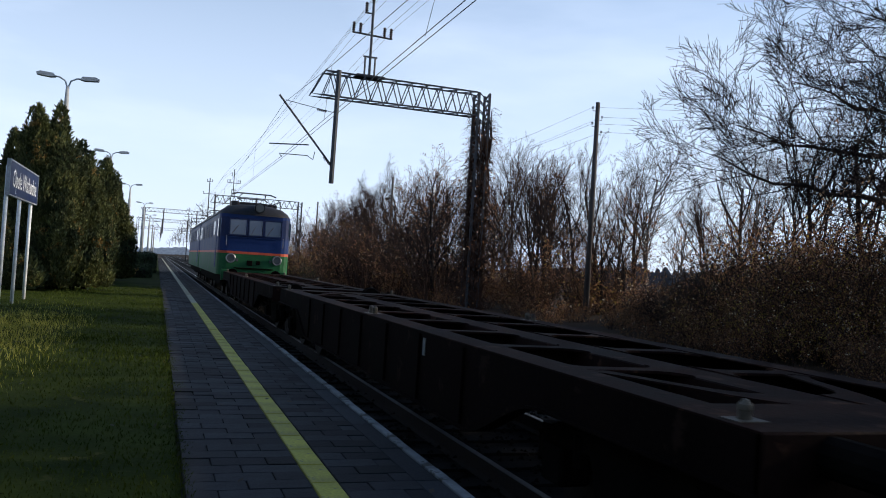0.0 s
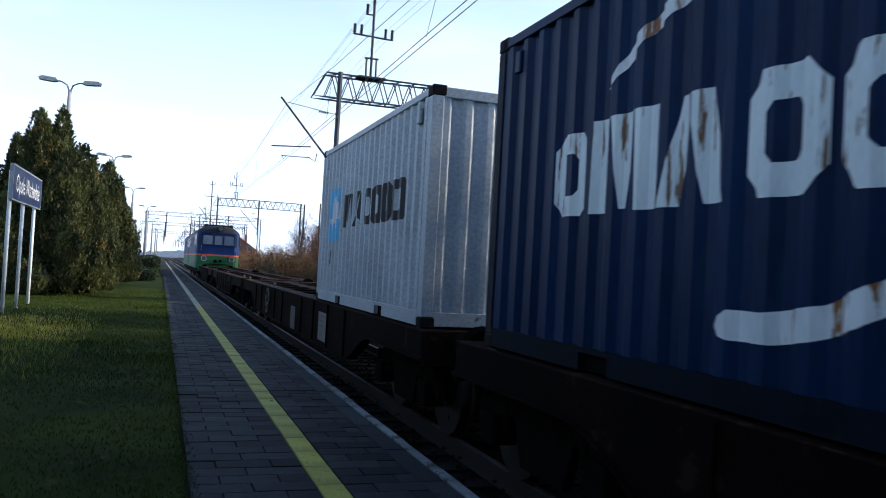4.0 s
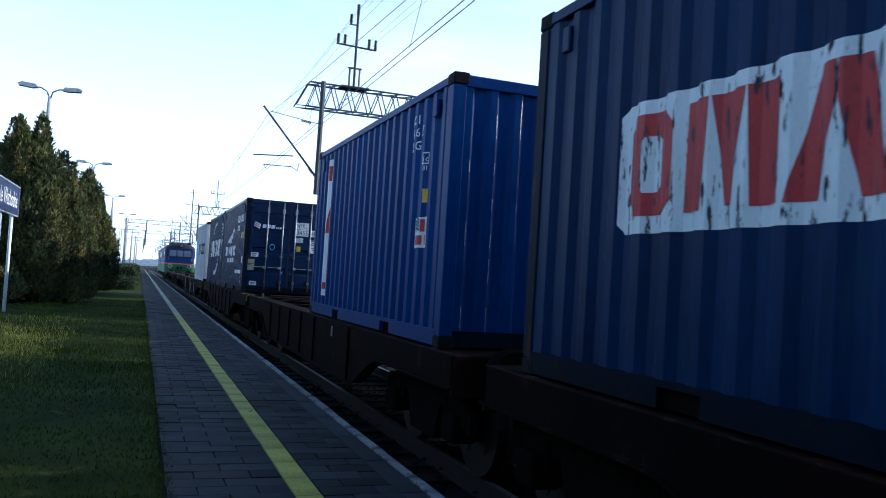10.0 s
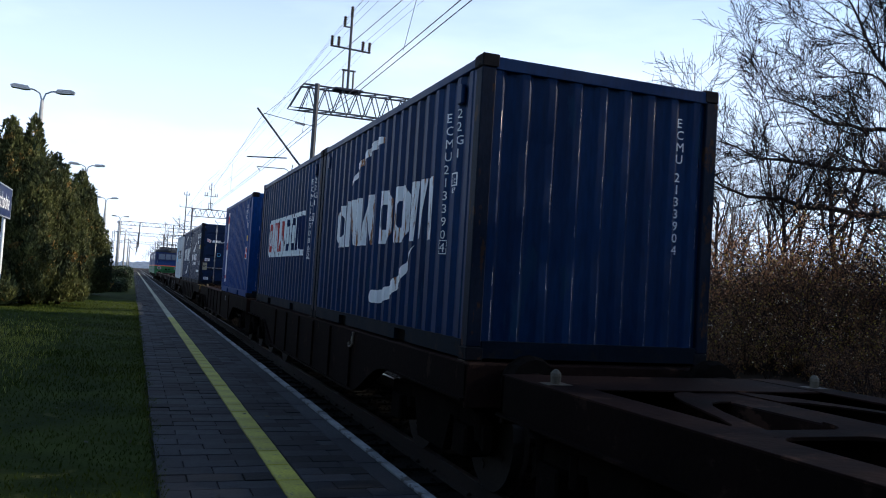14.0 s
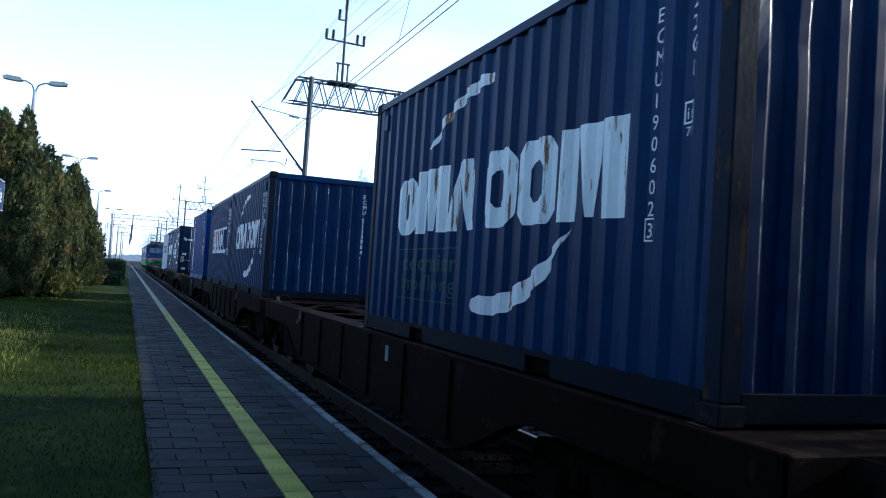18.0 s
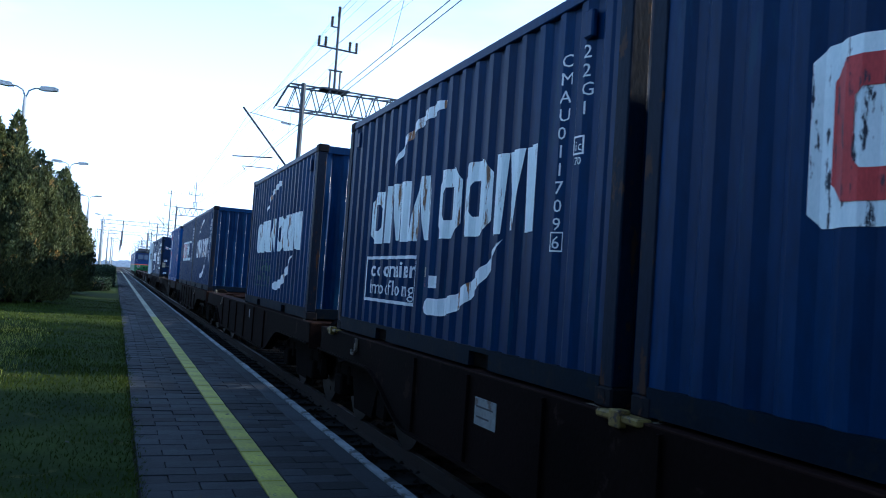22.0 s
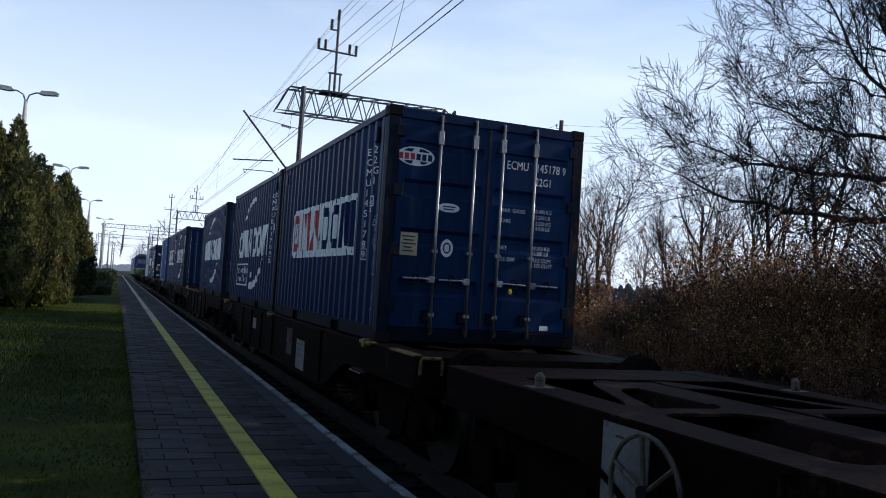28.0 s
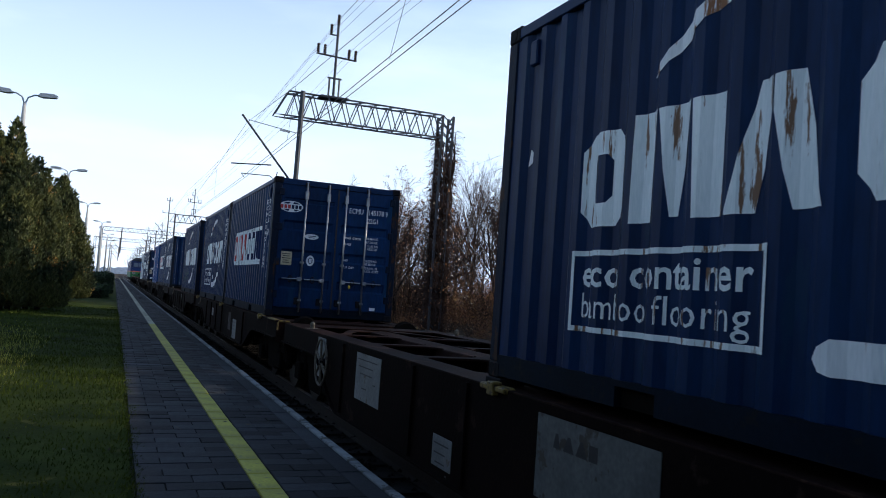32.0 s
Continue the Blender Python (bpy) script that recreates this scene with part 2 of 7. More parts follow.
GREEN_FADED = surface("faded_green_lettering", (0.015, 0.05, 0.05), (0.02, 0.085, 0.055), 0.6, scale=5, fine=40, bump=0.0)
LABEL_YELLOW = surface("yellow_label", (0.5, 0.33, 0.03), (0.62, 0.42, 0.05), 0.6, scale=5, fine=40, bump=0.0)
LABEL_TAN = surface("tan_label", (0.3, 0.27, 0.18), (0.42, 0.38, 0.26), 0.6, scale=5, fine=40, bump=0.0)
SKYBLUE = surface("sky_blue_paint", (0.1, 0.4, 0.65), (0.15, 0.5, 0.75), 0.5, scale=3, fine=40, bump=0.0)
BLACK_PAINT = surface("black_paint", (0.012, 0.012, 0.014), (0.025, 0.025, 0.03), 0.55, scale=3, fine=40, bump=0.03)
ZINC = surface("galvanised_steel", (0.2, 0.22, 0.24), (0.32, 0.34, 0.36), 0.42, 0.8, scale=6, fine=60, bump=0.1, spot=(0.12, 0.07, 0.045), spot_at=0.66)
CASTING = surface("casting_steel", (0.005, 0.006, 0.009), (0.014, 0.013, 0.015), 0.7, 0.0, scale=6, fine=40, bump=0.2, spot=(0.04, 0.021, 0.014), spot_at=0.6, gloss=0.06)
# rusty paint, dimmed below real steel so its colour carries the wagons' shade
DECK = surface("dimmed_rusty_deck_paint", (0.0085, 0.0047, 0.004), (0.022, 0.0112, 0.009), 0.75, scale=1.3, fine=22, bump=0.3, spot=(0.04, 0.021, 0.014), spot_at=0.58, gloss=0.03)
# grimy darker copy of the deck paint, with the sides' shade put in
SIDE = surface("shaded_grimy_wagon_side", (0.0034, 0.0023, 0.0021), (0.009, 0.0052, 0.0046), 0.75, scale=1.3, fine=22, bump=0.3, spot=(0.02, 0.0115, 0.009), spot_at=0.6, gloss=0.02)
# grime on steel, taken near black to paint the shade below the wagons
UNDER = surface("shaded_grimy_steel", (0.004, 0.0034, 0.0032), (0.009, 0.0075, 0.0065), 0.85, scale=3, fine=30, bump=0.3, spot=(0.016, 0.01, 0.0075), spot_at=0.64, gloss=0.01)
TYRE_STEEL = surface("wheel_steel", (0.012, 0.01, 0.009), (0.03, 0.025, 0.022), 0.6, 0.3, scale=5, fine=40, bump=0.15, gloss=0.2)
PLATE = surface("data_plate", (0.11, 0.115, 0.118), (0.2, 0.205, 0.2), 0.6, scale=2.5, fine=30, bump=0.05, spot=(0.09, 0.07, 0.055), spot_at=0.6)
LOCO_BLUE = surface("loco_blue", (0.006, 0.022, 0.095), (0.011, 0.034, 0.13), 0.5, scale=1.2, fine=20, bump=0.05, gloss=0.15)
LOCO_GREEN = surface("loco_green", (0.008, 0.075, 0.028), (0.02, 0.12, 0.04), 0.55, scale=1.2, fine=20, bump=0.05, gloss=0.2)
LOCO_BAND = surface("loco_window_band", (0.004, 0.014, 0.06), (0.008, 0.022, 0.085), 0.45, scale=1.2, fine=20, bump=0.05, gloss=0.2)
LOCO_RED = surface("loco_stripe", (0.4, 0.06, 0.03), (0.52, 0.1, 0.045), 0.5, scale=2, fine=20, bump=0.03)
LOCO_ROOF = surface("loco_roof", (0.012, 0.014, 0.018), (0.03, 0.031, 0.036), 0.6, scale=2, fine=20, bump=0.1, gloss=0.15)
# blue base colour paints the sky's reflection into the panes
PANE = glass_like("sky_tinted_glass", (0.05, 0.085, 0.15), 0.16)
LENS = glass_like("lamp_lens", (0.03, 0.04, 0.045), 0.35)
GANTRY = surface("gantry_steel", (0.035, 0.04, 0.05), (0.07, 0.075, 0.085), 0.65, 0.2, scale=3, fine=30, bump=0.2, spot=(0.1, 0.055, 0.035), spot_at=0.64)
WIRE = surface("copper_wire", (0.04, 0.04, 0.045), (0.07, 0.07, 0.075), 0.5, 0.5, scale=5, fine=20, bump=0)
CERAMIC = surface("brown_insulator", (0.04, 0.025, 0.02), (0.07, 0.045, 0.035), 0.25, scale=5, fine=20, bump=0)
LAMP_POST = surface("concrete_post", (0.28, 0.29, 0.29), (0.4, 0.41, 0.41), 0.85, scale=3, fine=40, bump=0.25)
LAMP_METAL = surface("lamp_aluminium", (0.22, 0.25, 0.28), (0.34, 0.37, 0.4), 0.5, 0.4, scale=5, fine=30, bump=0.05)
SIGN_BLUE = surface("sign_navy", (0.005, 0.012, 0.05), (0.007, 0.017, 0.065), 0.5, scale=2, fine=30, bump=0.0, gloss=0.15)
POST_WHITE = surface("white_post", (0.5, 0.54, 0.56), (0.66, 0.7, 0.7), 0.5, scale=3, fine=30, bump=0.05)
POLE_WOOD = surface("weathered_pole", (0.035, 0.03, 0.03), (0.08, 0.07, 0.066), 0.9, scale=2, fine=30, bump=0.5, stretch=(4, 4, 0.4))
BARK = surface("bark", (0.014, 0.011, 0.011), (0.04, 0.031, 0.028), 0.95, scale=2.5, fine=30, bump=0.7, stretch=(2, 2, 0.6), vary=0.3, gloss=0.15)
BIRCH = surface("pale_bark", (0.1, 0.092, 0.086), (0.2, 0.185, 0.17), 0.9, scale=2.5, fine=20, bump=0.4, spot=(0.03, 0.03, 0.03), spot_at=0.56, stretch=(1, 1, 2.5))
TWIG = surface("twig_bark", (0.022, 0.014, 0.011), (0.07, 0.043, 0.034), 0.95, scale=2, fine=20, bump=0.0, vary=0.4, gloss=0.08)
# darker bark and twig copies, the great tree's backlit look put into the colour
BACKLIT_BARK = surface("backlit_bark", (0.008, 0.007, 0.007), (0.03, 0.024, 0.022), 0.9, scale=3, fine=30, bump=0.4, gloss=0.15)
BACKLIT_TWIG = surface("backlit_twig_bark", (0.008, 0.0065, 0.0075), (0.026, 0.019, 0.02), 0.95, scale=2, fine=20, bump=0.0, vary=0.3, gloss=0.06)
# dry brown leaf; its near-white spots paint sun sparkles
LEAF_BROWN = surface("sparkling_dry_leaf", (0.13, 0.056, 0.026), (0.4, 0.2, 0.088), 0.34, scale=0.8, fine=8, bump=0, spot=(0.85, 0.74, 0.55), spot_at=0.59, vary=0.75, per="island", translucent=0.6, gloss=0.6)
LEAF_YELLOW = surface("yellow_leaf", (0.34, 0.22, 0.03), (0.52, 0.38, 0.07), 0.5, scale=1.2, fine=8, bump=0, vary=0.4, per="island", translucent=0.5)
LEAF_DARK = surface("ivy_leaf", (0.018, 0.03, 0.014), (0.045, 0.06, 0.025), 0.5, scale=1.2, fine=8, bump=0, vary=0.4, per="island", translucent=0.2)
THUJA = surface("thuja_sprays", (0.02, 0.034, 0.018), (0.115, 0.125, 0.04), 0.75, scale=0.9, fine=6, bump=0, spot=(0.27, 0.175, 0.055), spot_at=0.6, vary=0.5, per="island", translucent=0.3)
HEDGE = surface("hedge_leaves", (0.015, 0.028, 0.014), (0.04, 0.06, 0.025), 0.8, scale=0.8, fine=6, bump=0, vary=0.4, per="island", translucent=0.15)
BRICK_RED = surface("red_brick", (0.22, 0.08, 0.05), (0.32, 0.13, 0.09), 0.9, scale=2, fine=15, bump=0.3)
ROOF_RED = surface("red_tiles", (0.2, 0.06, 0.04), (0.3, 0.1, 0.07), 0.85, scale=2, fine=15, bump=0.3)

# ---- mesh helpers ----


def part(name, bm, material, parent=None, label="", smooth=False):
    """Link a bmesh as one mesh object, under parent if given."""
    me = bpy.data.meshes.new(name)
    bmesh.ops.recalc_face_normals(bm, faces=bm.faces)
    bm.to_mesh(me)
    bm.free()
    if smooth:
        me.polygons.foreach_set("use_smooth", [True] * len(me.polygons))
    for m in material if isinstance(material, (list, tuple)) else [material]:
        me.materials.append(m)
    ob = new(name, me)
    ob.parent = parent
    if label:
        ob["label"] = label
    return ob


def thing(name, label, category, group="", kind=""):
    return tagged(new(name), label, category, group, kind)


def box(bm, x0, x1, y0, y1, z0, z1, bevel=0.0, mat=0):
    vs = [bm.verts.new((x, y, z)) for x in (x0, x1) for y in (y0, y1) for z in (z0, z1)]
    fs = [bm.faces.new([vs[i] for i in q]) for q in ((0, 1, 3, 2), (4, 6, 7, 5), (0, 4, 5, 1), (2, 3, 7, 6), (0, 2, 6, 4), (1, 5, 7, 3))]
    for f in fs:
        f.material_index = mat
    if bevel:
        es = list({e for f in fs for e in f.edges})
        bmesh.ops.bevel(bm, geom=es, offset=bevel, segments=1, affect="EDGES", profile=0.5)
    return bm


def tube(bm, pts, radii, sides=8, cap=True, mat=0):
    """A tapered tube through the points."""
    pts = [Vector(p) for p in pts]
    if not isinstance(radii, (list, tuple)):
        radii = [radii] * len(pts)
    rings, side = [], None
    for i, p in enumerate(pts):
        d = (pts[min(i + 1, len(pts) - 1)] - pts[max(i - 1, 0)]).normalized()
        if side is None or abs(side.dot(d)) > 0.9:
            side = d.orthogonal().normalized()
        side = (side - d * side.dot(d)).normalized()
        other = d.cross(side)
        rings.append([bm.verts.new(p + (side * math.cos(2 * math.pi * k / sides) + other * math.sin(2 * math.pi * k / sides)) * radii[i]) for k in range(sides)])
    for a, b in zip(rings, rings[1:]):
        for k in range(sides):
            bm.faces.new((a[k], a[(k + 1) % sides], b[(k + 1) % sides], b[k])).material_index = mat
    if cap:
        bm.faces.new(rings[0][::-1]).material_index = mat
        bm.faces.new(rings[-1]).material_index = mat
    return bm


def prism(bm, outline, depth, axis="x", at=0.0, mat=0):
    """Extrude a closed outline of (a, b) pairs. axis x: (y, z) outline; y: (x, z); z: (x, y)."""
    def place(a, b, c):
        return {"x": (c, a, b), "y": (a, c, b), "z": (a, b, c)}[axis]
    lo = [bm.verts.new(place(a, b, at)) for a, b in outline]
    hi = [bm.verts.new(place(a, b, at + depth)) for a, b in outline]
    bm.faces.new(lo[::-1]).material_index = mat
    bm.faces.new(hi).material_index = mat
    for k in range(len(lo)):
        j = (k + 1) % len(lo)
        bm.faces.new((lo[k], lo[j], hi[j], hi[k])).material_index = mat
    return bm


def words(text, size, spacing=1.0, bold=0.0):
    """Flat lettering in the x-z plane as a bmesh, from the built-in font, its left foot at the origin."""
    cu = bpy.data.curves.new("words", "FONT")
    cu.body, cu.size, cu.space_character, cu.resolution_u = text, size, spacing, 2
    cu.offset = bold
    ob = new("words", cu)
    me = bpy.data.meshes.new_from_object(ob.evaluated_get(bpy.context.evaluated_depsgraph_get()))
    bm = bmesh.new()
    bm.from_mesh(me)
    bpy.data.objects.remove(ob)
    bpy.data.curves.remove(cu)
    bpy.data.meshes.remove(me)
    for v in bm.verts:
        v.co = (v.co.x, 0, v.co.y)
    return bm


def shape(*outlines):
    """Flat polygons in the x-z plane as a bmesh. An outline of (u, z) pairs."""
    bm = bmesh.new()
    for o in outlines:
        bm.faces.new([bm.verts.new((u, 0, z)) for u, z in o])
    bmesh.ops.triangulate(bm, faces=bm.faces)
    return bm


def ring_shape(bm, u0, u1, z0, z1, t, cut):
    """A ring with cut corners, in quads."""
    def octo(a, b, c, d, k):
        return [(a + k, c), (b - k, c), (b, c + k), (b, d - k), (b - k, d), (a + k, d), (a, d - k), (a, c + k)]
    o, i = octo(u0, u1, z0, z1, cut), octo(u0 + t, u1 - t, z0 + t, z1 - t, cut * 0.4)
    vo, vi = [bm.verts.new((u, 0, z)) for u, z in o], [bm.verts.new((u, 0, z)) for u, z in i]
    for k in range(8):
        j = (k + 1) % 8
        bm.faces.new((vo[k], vo[j], vi[j], vi[k]))
    return bm


# ---- containers ----
LEN, WID, HGT = 6.058, 2.438, 2.591
PITCH, FLAT, SLOPE, DEPTH = 0.278, 0.075, 0.064, 0.036
SIDE_U0, SIDE_U1 = 0.19, LEN - 0.19


def wave(u, u0, pitch=PITCH, flat=FLAT, slope=SLOPE, depth=DEPTH):
    """How deep the corrugation lies at u."""
    r = (u - u0) % pitch
    if r < flat:
        return 0.0
    if r < flat + slope:
        return depth * (r - flat) / slope
    if r < pitch - slope:
        return depth
    return depth * (pitch - r) / slope


def breaks(u0, u1, pitch=PITCH, flat=FLAT, slope=SLOPE):
    out, k = [u0], 0
    while u0 + k * pitch < u1:
        for d in (0, flat, flat + slope, pitch - slope):
            u = u0 + k * pitch + d
            if u0 < u < u1:
                out.append(u)
        k += 1
    return out + [u1]


def corrugated(place, u0, u1, z0, z1, depth=DEPTH, pitch=PITCH, slope=SLOPE):
    bm = bmesh.new()
    cols = [[bm.verts.new(place(u, wave(u, u0, pitch, slope=slope, depth=depth), z)) for z in (z0, z1)] for u in breaks(u0, u1, pitch, slope=slope)]
    for a, b in zip(cols, cols[1:]):
        bm.faces.new((a[0], b[0], b[1], a[1]))
    return bm


def pressed_end(u0, u1, z0, z1, seed, pitch=0.255, slope=0.042, depth=0.036, r=0.009):
    """An end panel of pressed sheet: rounded bends, and the small dents of use that break their gleam."""
    rng = random.Random(seed)
    raw = [(u, wave(u, u0, pitch, slope=slope, depth=depth)) for u in breaks(u0, u1, pitch, slope=slope)]
    line = [raw[0]]
    for a, b, c in zip(raw, raw[1:], raw[2:]):
        p, q, e = Vector(a), Vector(b), Vector(c)
        s0, s1 = q + (p - q).normalized() * r, q + (e - q).normalized() * r
        for k in range(5):
            t = k / 4
            line.append(tuple(s0 * (1 - t) ** 2 + q * (2 * t * (1 - t)) + s1 * t * t))
    line.append(raw[-1])
    rows = [z0 + (z1 - z0) * k / 20 for k in range(21)]
    dents = [(rng.uniform(u0, u1), rng.uniform(z0 + 0.2, z1 - 0.2), rng.uniform(0.08, 0.22), rng.uniform(-0.008, 0.014)) for k in range(16)]
    # picks the narrow strip of a bend that carries the painted glint
    def worn(a, b):
        r0, r1 = (a - u0) % pitch, (b - u0) % pitch
        return r1 - r0 > 0 and FLAT - 0.0035 < r0 and r1 < FLAT + 0.0035

    bm = bmesh.new()
    cols = []
    for u, d in line:
        col = []
        for z in rows:
            dent = sum(h * math.exp(-((u - a) ** 2 + (z - b) ** 2) / (w * w)) for a, b, w, h in dents)
            inside = 1.0 if z0 < z < z1 and u0 < u < u1 else 0.0
            col.append(bm.verts.new((u + inside * rng.uniform(-0.0006, 0.0006), 0.012 + d + inside * max(-0.008, dent), z)))
        cols.append(col)
    for a, b in zip(cols, cols[1:]):
        for k in range(len(rows) - 1):
            f = bm.faces.new((a[k], b[k], b[k + 1], a[k + 1]))
            # broken lines of sun glint, painted on along the outer bends
            mid = (a[k].co + b[k].co) / 2
            f.material_index = 1 if worn(a[k].co.x, b[k].co.x) and noise.noise((mid.x * 9, seed, mid.z * 3.4)) > 0.0 else 0
    return bm


def on_side(bm, u, z, lift=0.004):
    """Lay flat lettering or shapes on the corrugated long side: u runs from the far end to the near one."""
    bmesh.ops.translate(bm, verts=bm.verts, vec=(u, 0, z))
    us = [v.co.x for v in bm.verts]
    lo, hi = min(us), max(us)
    for b in breaks(SIDE_U0, SIDE_U1):
        if lo < b < hi:
            bmesh.ops.bisect_plane(bm, geom=bm.verts[:] + bm.edges[:] + bm.faces[:], plane_co=(b, 0, 0), plane_no=(1, 0, 0), dist=1e-5)
    for v in bm.verts:
        v.co = (0.012 + wave(v.co.x, SIDE_U0) - lift, LEN - v.co.x, v.co.z)
    return bm


def on_end(bm, u, z, y=-0.004):
    """Lay flat shapes on the near end: u runs from the near left corner to the right."""
    for v in bm.verts:
        v.co = (v.co.x + u, y, v.co.z + z)
    return bm


def decal(name, bm, material, parent, label=""):
    bmesh.ops.remove_doubles(bm, verts=bm.verts, dist=0.0006)
    me = bpy.data.meshes.new(name)
    bm.to_mesh(me)
    bm.free()
    me.materials.append(material)
    ob = new(name, me)
    ob.parent = parent
    if label:
        ob["label"] = label
    return ob


def islands(bm):
    """The loose pieces of a flat bmesh, those above one another (the dot and the stem of an i) taken together."""
    left, found = set(bm.verts), []
    while left:
        stack, piece = [left.pop()], []
        while stack:
            v = stack.pop()
            piece.append(v)
            for e in v.link_edges:
                o = e.other_vert(v)
                if o in left:
                    left.remove(o)
                    stack.append(o)
        found.append((min(v.co.x for v in piece), max(v.co.x for v in piece), piece))
    merged = []
    for lo, hi, piece in sorted(found, key=lambda q: q[0]):
        if merged and lo < merged[-1][1] - 0.3 * (hi - lo):
            merged[-1] = (merged[-1][0], max(hi, merged[-1][1]), merged[-1][2] + piece)
        else:
            merged.append((lo, hi, piece))
    return [m[2] for m in merged]


def lettered(name, bm, lay, material, parent, label=""):
    """Lettering as one mesh a letter; lay puts a flat bmesh in its place."""
    for piece in islands(bm):
        inside = set(piece)
        one = bmesh.new()
        made = {v: one.verts.new(v.co) for v in piece}
        for f in bm.faces:
            if f.verts[0] in inside:
                one.faces.new([made[v] for v in f.verts])
        decal(name, lay(one), material, parent, label)
    bm.free()


def bars(rows, z_step, height):
    """Illegible small print: plain bars, rows of (start, length)."""
    bm = bmesh.new()
    for k, (u, w) in enumerate(rows):
        z = -k * z_step
        bm.faces.new([bm.verts.new(c) for c in ((u, 0, z), (u + w, 0, z), (u + w, 0, z + height), (u, 0, z + height))])
    return bm


def container(label, paint, near_end, frame_paint=None):
    """A 20-foot box, its origin at the near, lower corner on the platform side; near_end: doors or panel."""
    frame_paint = frame_paint or paint
    c = thing("shipping_container", label, "container", "containers on the train")
    for x in (0, WID - 0.13):
        for y in (0, LEN - 0.13):
            bm = box(bmesh.new(), x, x + 0.13, y, y + 0.13, 0.118, HGT - 0.118, 0.008)
            part("corner_post", bm, POST_RUST if frame_paint in (NAVY, NAVY_DARK) else frame_paint, c)
        bm = box(bmesh.new(), x if x == 0 else WID - 0.06, 0.06 if x == 0 else WID, 0.13, LEN - 0.13, HGT - 0.1, HGT - 0.02, 0.006)
        part("top_rail", bm, frame_paint, c)
        x0, x1 = (0.0, 0.06) if x == 0 else (WID - 0.06, WID)
        out = [(0.13, 0.02), (1.62, 0.02), (1.62, 0.135), (1.98, 0.135), (1.98, 0.02), (LEN - 1.98, 0.02), (LEN - 1.98, 0.135), (LEN - 1.62, 0.135), (LEN - 1.62, 0.02), (LEN - 0.13, 0.02), (LEN - 0.13, 0.17), (0.13, 0.17)]
        part("bottom_rail", prism(bmesh.new(), out, x1 - x0, "x", x0), DIRTY_SHADED_RAIL if paint in (NAVY, NAVY_DARK) else frame_paint, c)
        for a in (1.62, LEN - 1.98):
            part("fork_pocket", box(bmesh.new(), x0 + 0.05 if x == 0 else x0, x1 + 0.1 if x == 0 else x1 - 0.05, a, a + 0.36, 0.02, 0.135), UNDER, c, "dark recessed fork pocket")
    for x in (-0.004, WID - 0.158):
        for y in (-0.004, LEN - 0.174):
            for z in (0, HGT - 0.118):
                bm = box(bmesh.new(), x, x + 0.162, y, y + 0.178, z, z + 0.118, 0.012)
                prism(bm, [(y + 0.089 + 0.035 * math.cos(a * math.pi / 4), z + 0.059 + 0.045 * math.sin(a * math.pi / 4)) for a in range(8)], 0.006, "x", x - 0.003 if x < 1 else x + 0.159, 0)
                part("corner_casting", bm, CASTING, c, "cast steel corner fitting")
    left = corrugated(lambda u, d, z: (0.012 + d, LEN - u, z), SIDE_U0, SIDE_U1, 0.16, HGT - 0.08)
    for u in (0.12, SIDE_U1):
        box(left, 0.012, 0.02, LEN - u - 0.07, LEN - u, 0.16, HGT - 0.08)
    part("side_wall", left, paint, c)
    for u in (0.36, LEN - 0.52):
        part("vent", box(bmesh.new(), -0.012, 0.03, LEN - u - 0.1, LEN - u, HGT - 0.36, HGT - 0.18, 0.01), frame_paint, c, "small pressed vent cover")
    part("side_wall", corrugated(lambda u, d, z: (WID - 0.012 - d, u, z), 0.12, LEN - 0.12, 0.16, HGT - 0.08), paint, c)
    roof = bmesh.new()
    n = 26
    cols = [[roof.verts.new((x, 0.1 + (LEN - 0.2) * k / n, HGT - 0.045 + (0.018 if k % 2 else 0.0))) for x in (0.05, WID - 0.05)] for k in range(n + 1)]
    for a, b in zip(cols, cols[1:]):
        roof.faces.new((a[0], a[1], b[1], b[0]))
    part("roof", roof, paint, c)
    part("floor", box(bmesh.new(), 0.06, WID - 0.06, 0.1, LEN - 0.1, 0.13, 0.16), UNDER, c)
    part("end_wall", corrugated(lambda u, d, z: (u, LEN - 0.01 - d, z), 0.12, WID - 0.12, 0.16, HGT - 0.1, 0.045), paint, c)
    for y in (0.0, LEN - 0.06):
        part("header", box(bmesh.new(), 0.13, WID - 0.13, y, y + 0.06, HGT - 0.13, HGT - 0.02, 0.006), frame_paint, c)
        # the sill's shadow is painted in with the dark rail colour
        part("end_sill", box(bmesh.new(), 0.13, WID - 0.13, y, y + 0.06, 0.02, 0.17, 0.006), DIRTY_SHADED_RAIL if paint is not GREY_BOX else frame_paint, c)
    if near_end == "panel":
        wall = part("end_wall", pressed_end(0.13, WID - 0.13, 0.17, HGT - 0.13, len(label)), paint, c)
        wall.data.materials.append(GLINT_EDGE)
    else:
        for side in (0, 1):
            x0 = 0.135 if side == 0 else WID / 2 + 0.006
            x1 = WID / 2 - 0.006 if side == 0 else WID - 0.135
            bm = bmesh.new()
            zs = [(0.18, 0), (0.2, 0), (0.52, 0), (0.56, 0.03), (0.68, 0.03), (0.72, 0), (1.06, 0), (1.1, 0.03), (1.22, 0.03), (1.26, 0), (1.6, 0), (1.64, 0.03), (1.76, 0.03), (1.8, 0), (2.12, 0), (2.14, 0.02), (2.2, 0.02), (2.22, 0), (2.455, 0)]
            xs = [x0, x0 + 0.06, x0 + 0.09, x1 - 0.09, x1 - 0.06, x1]
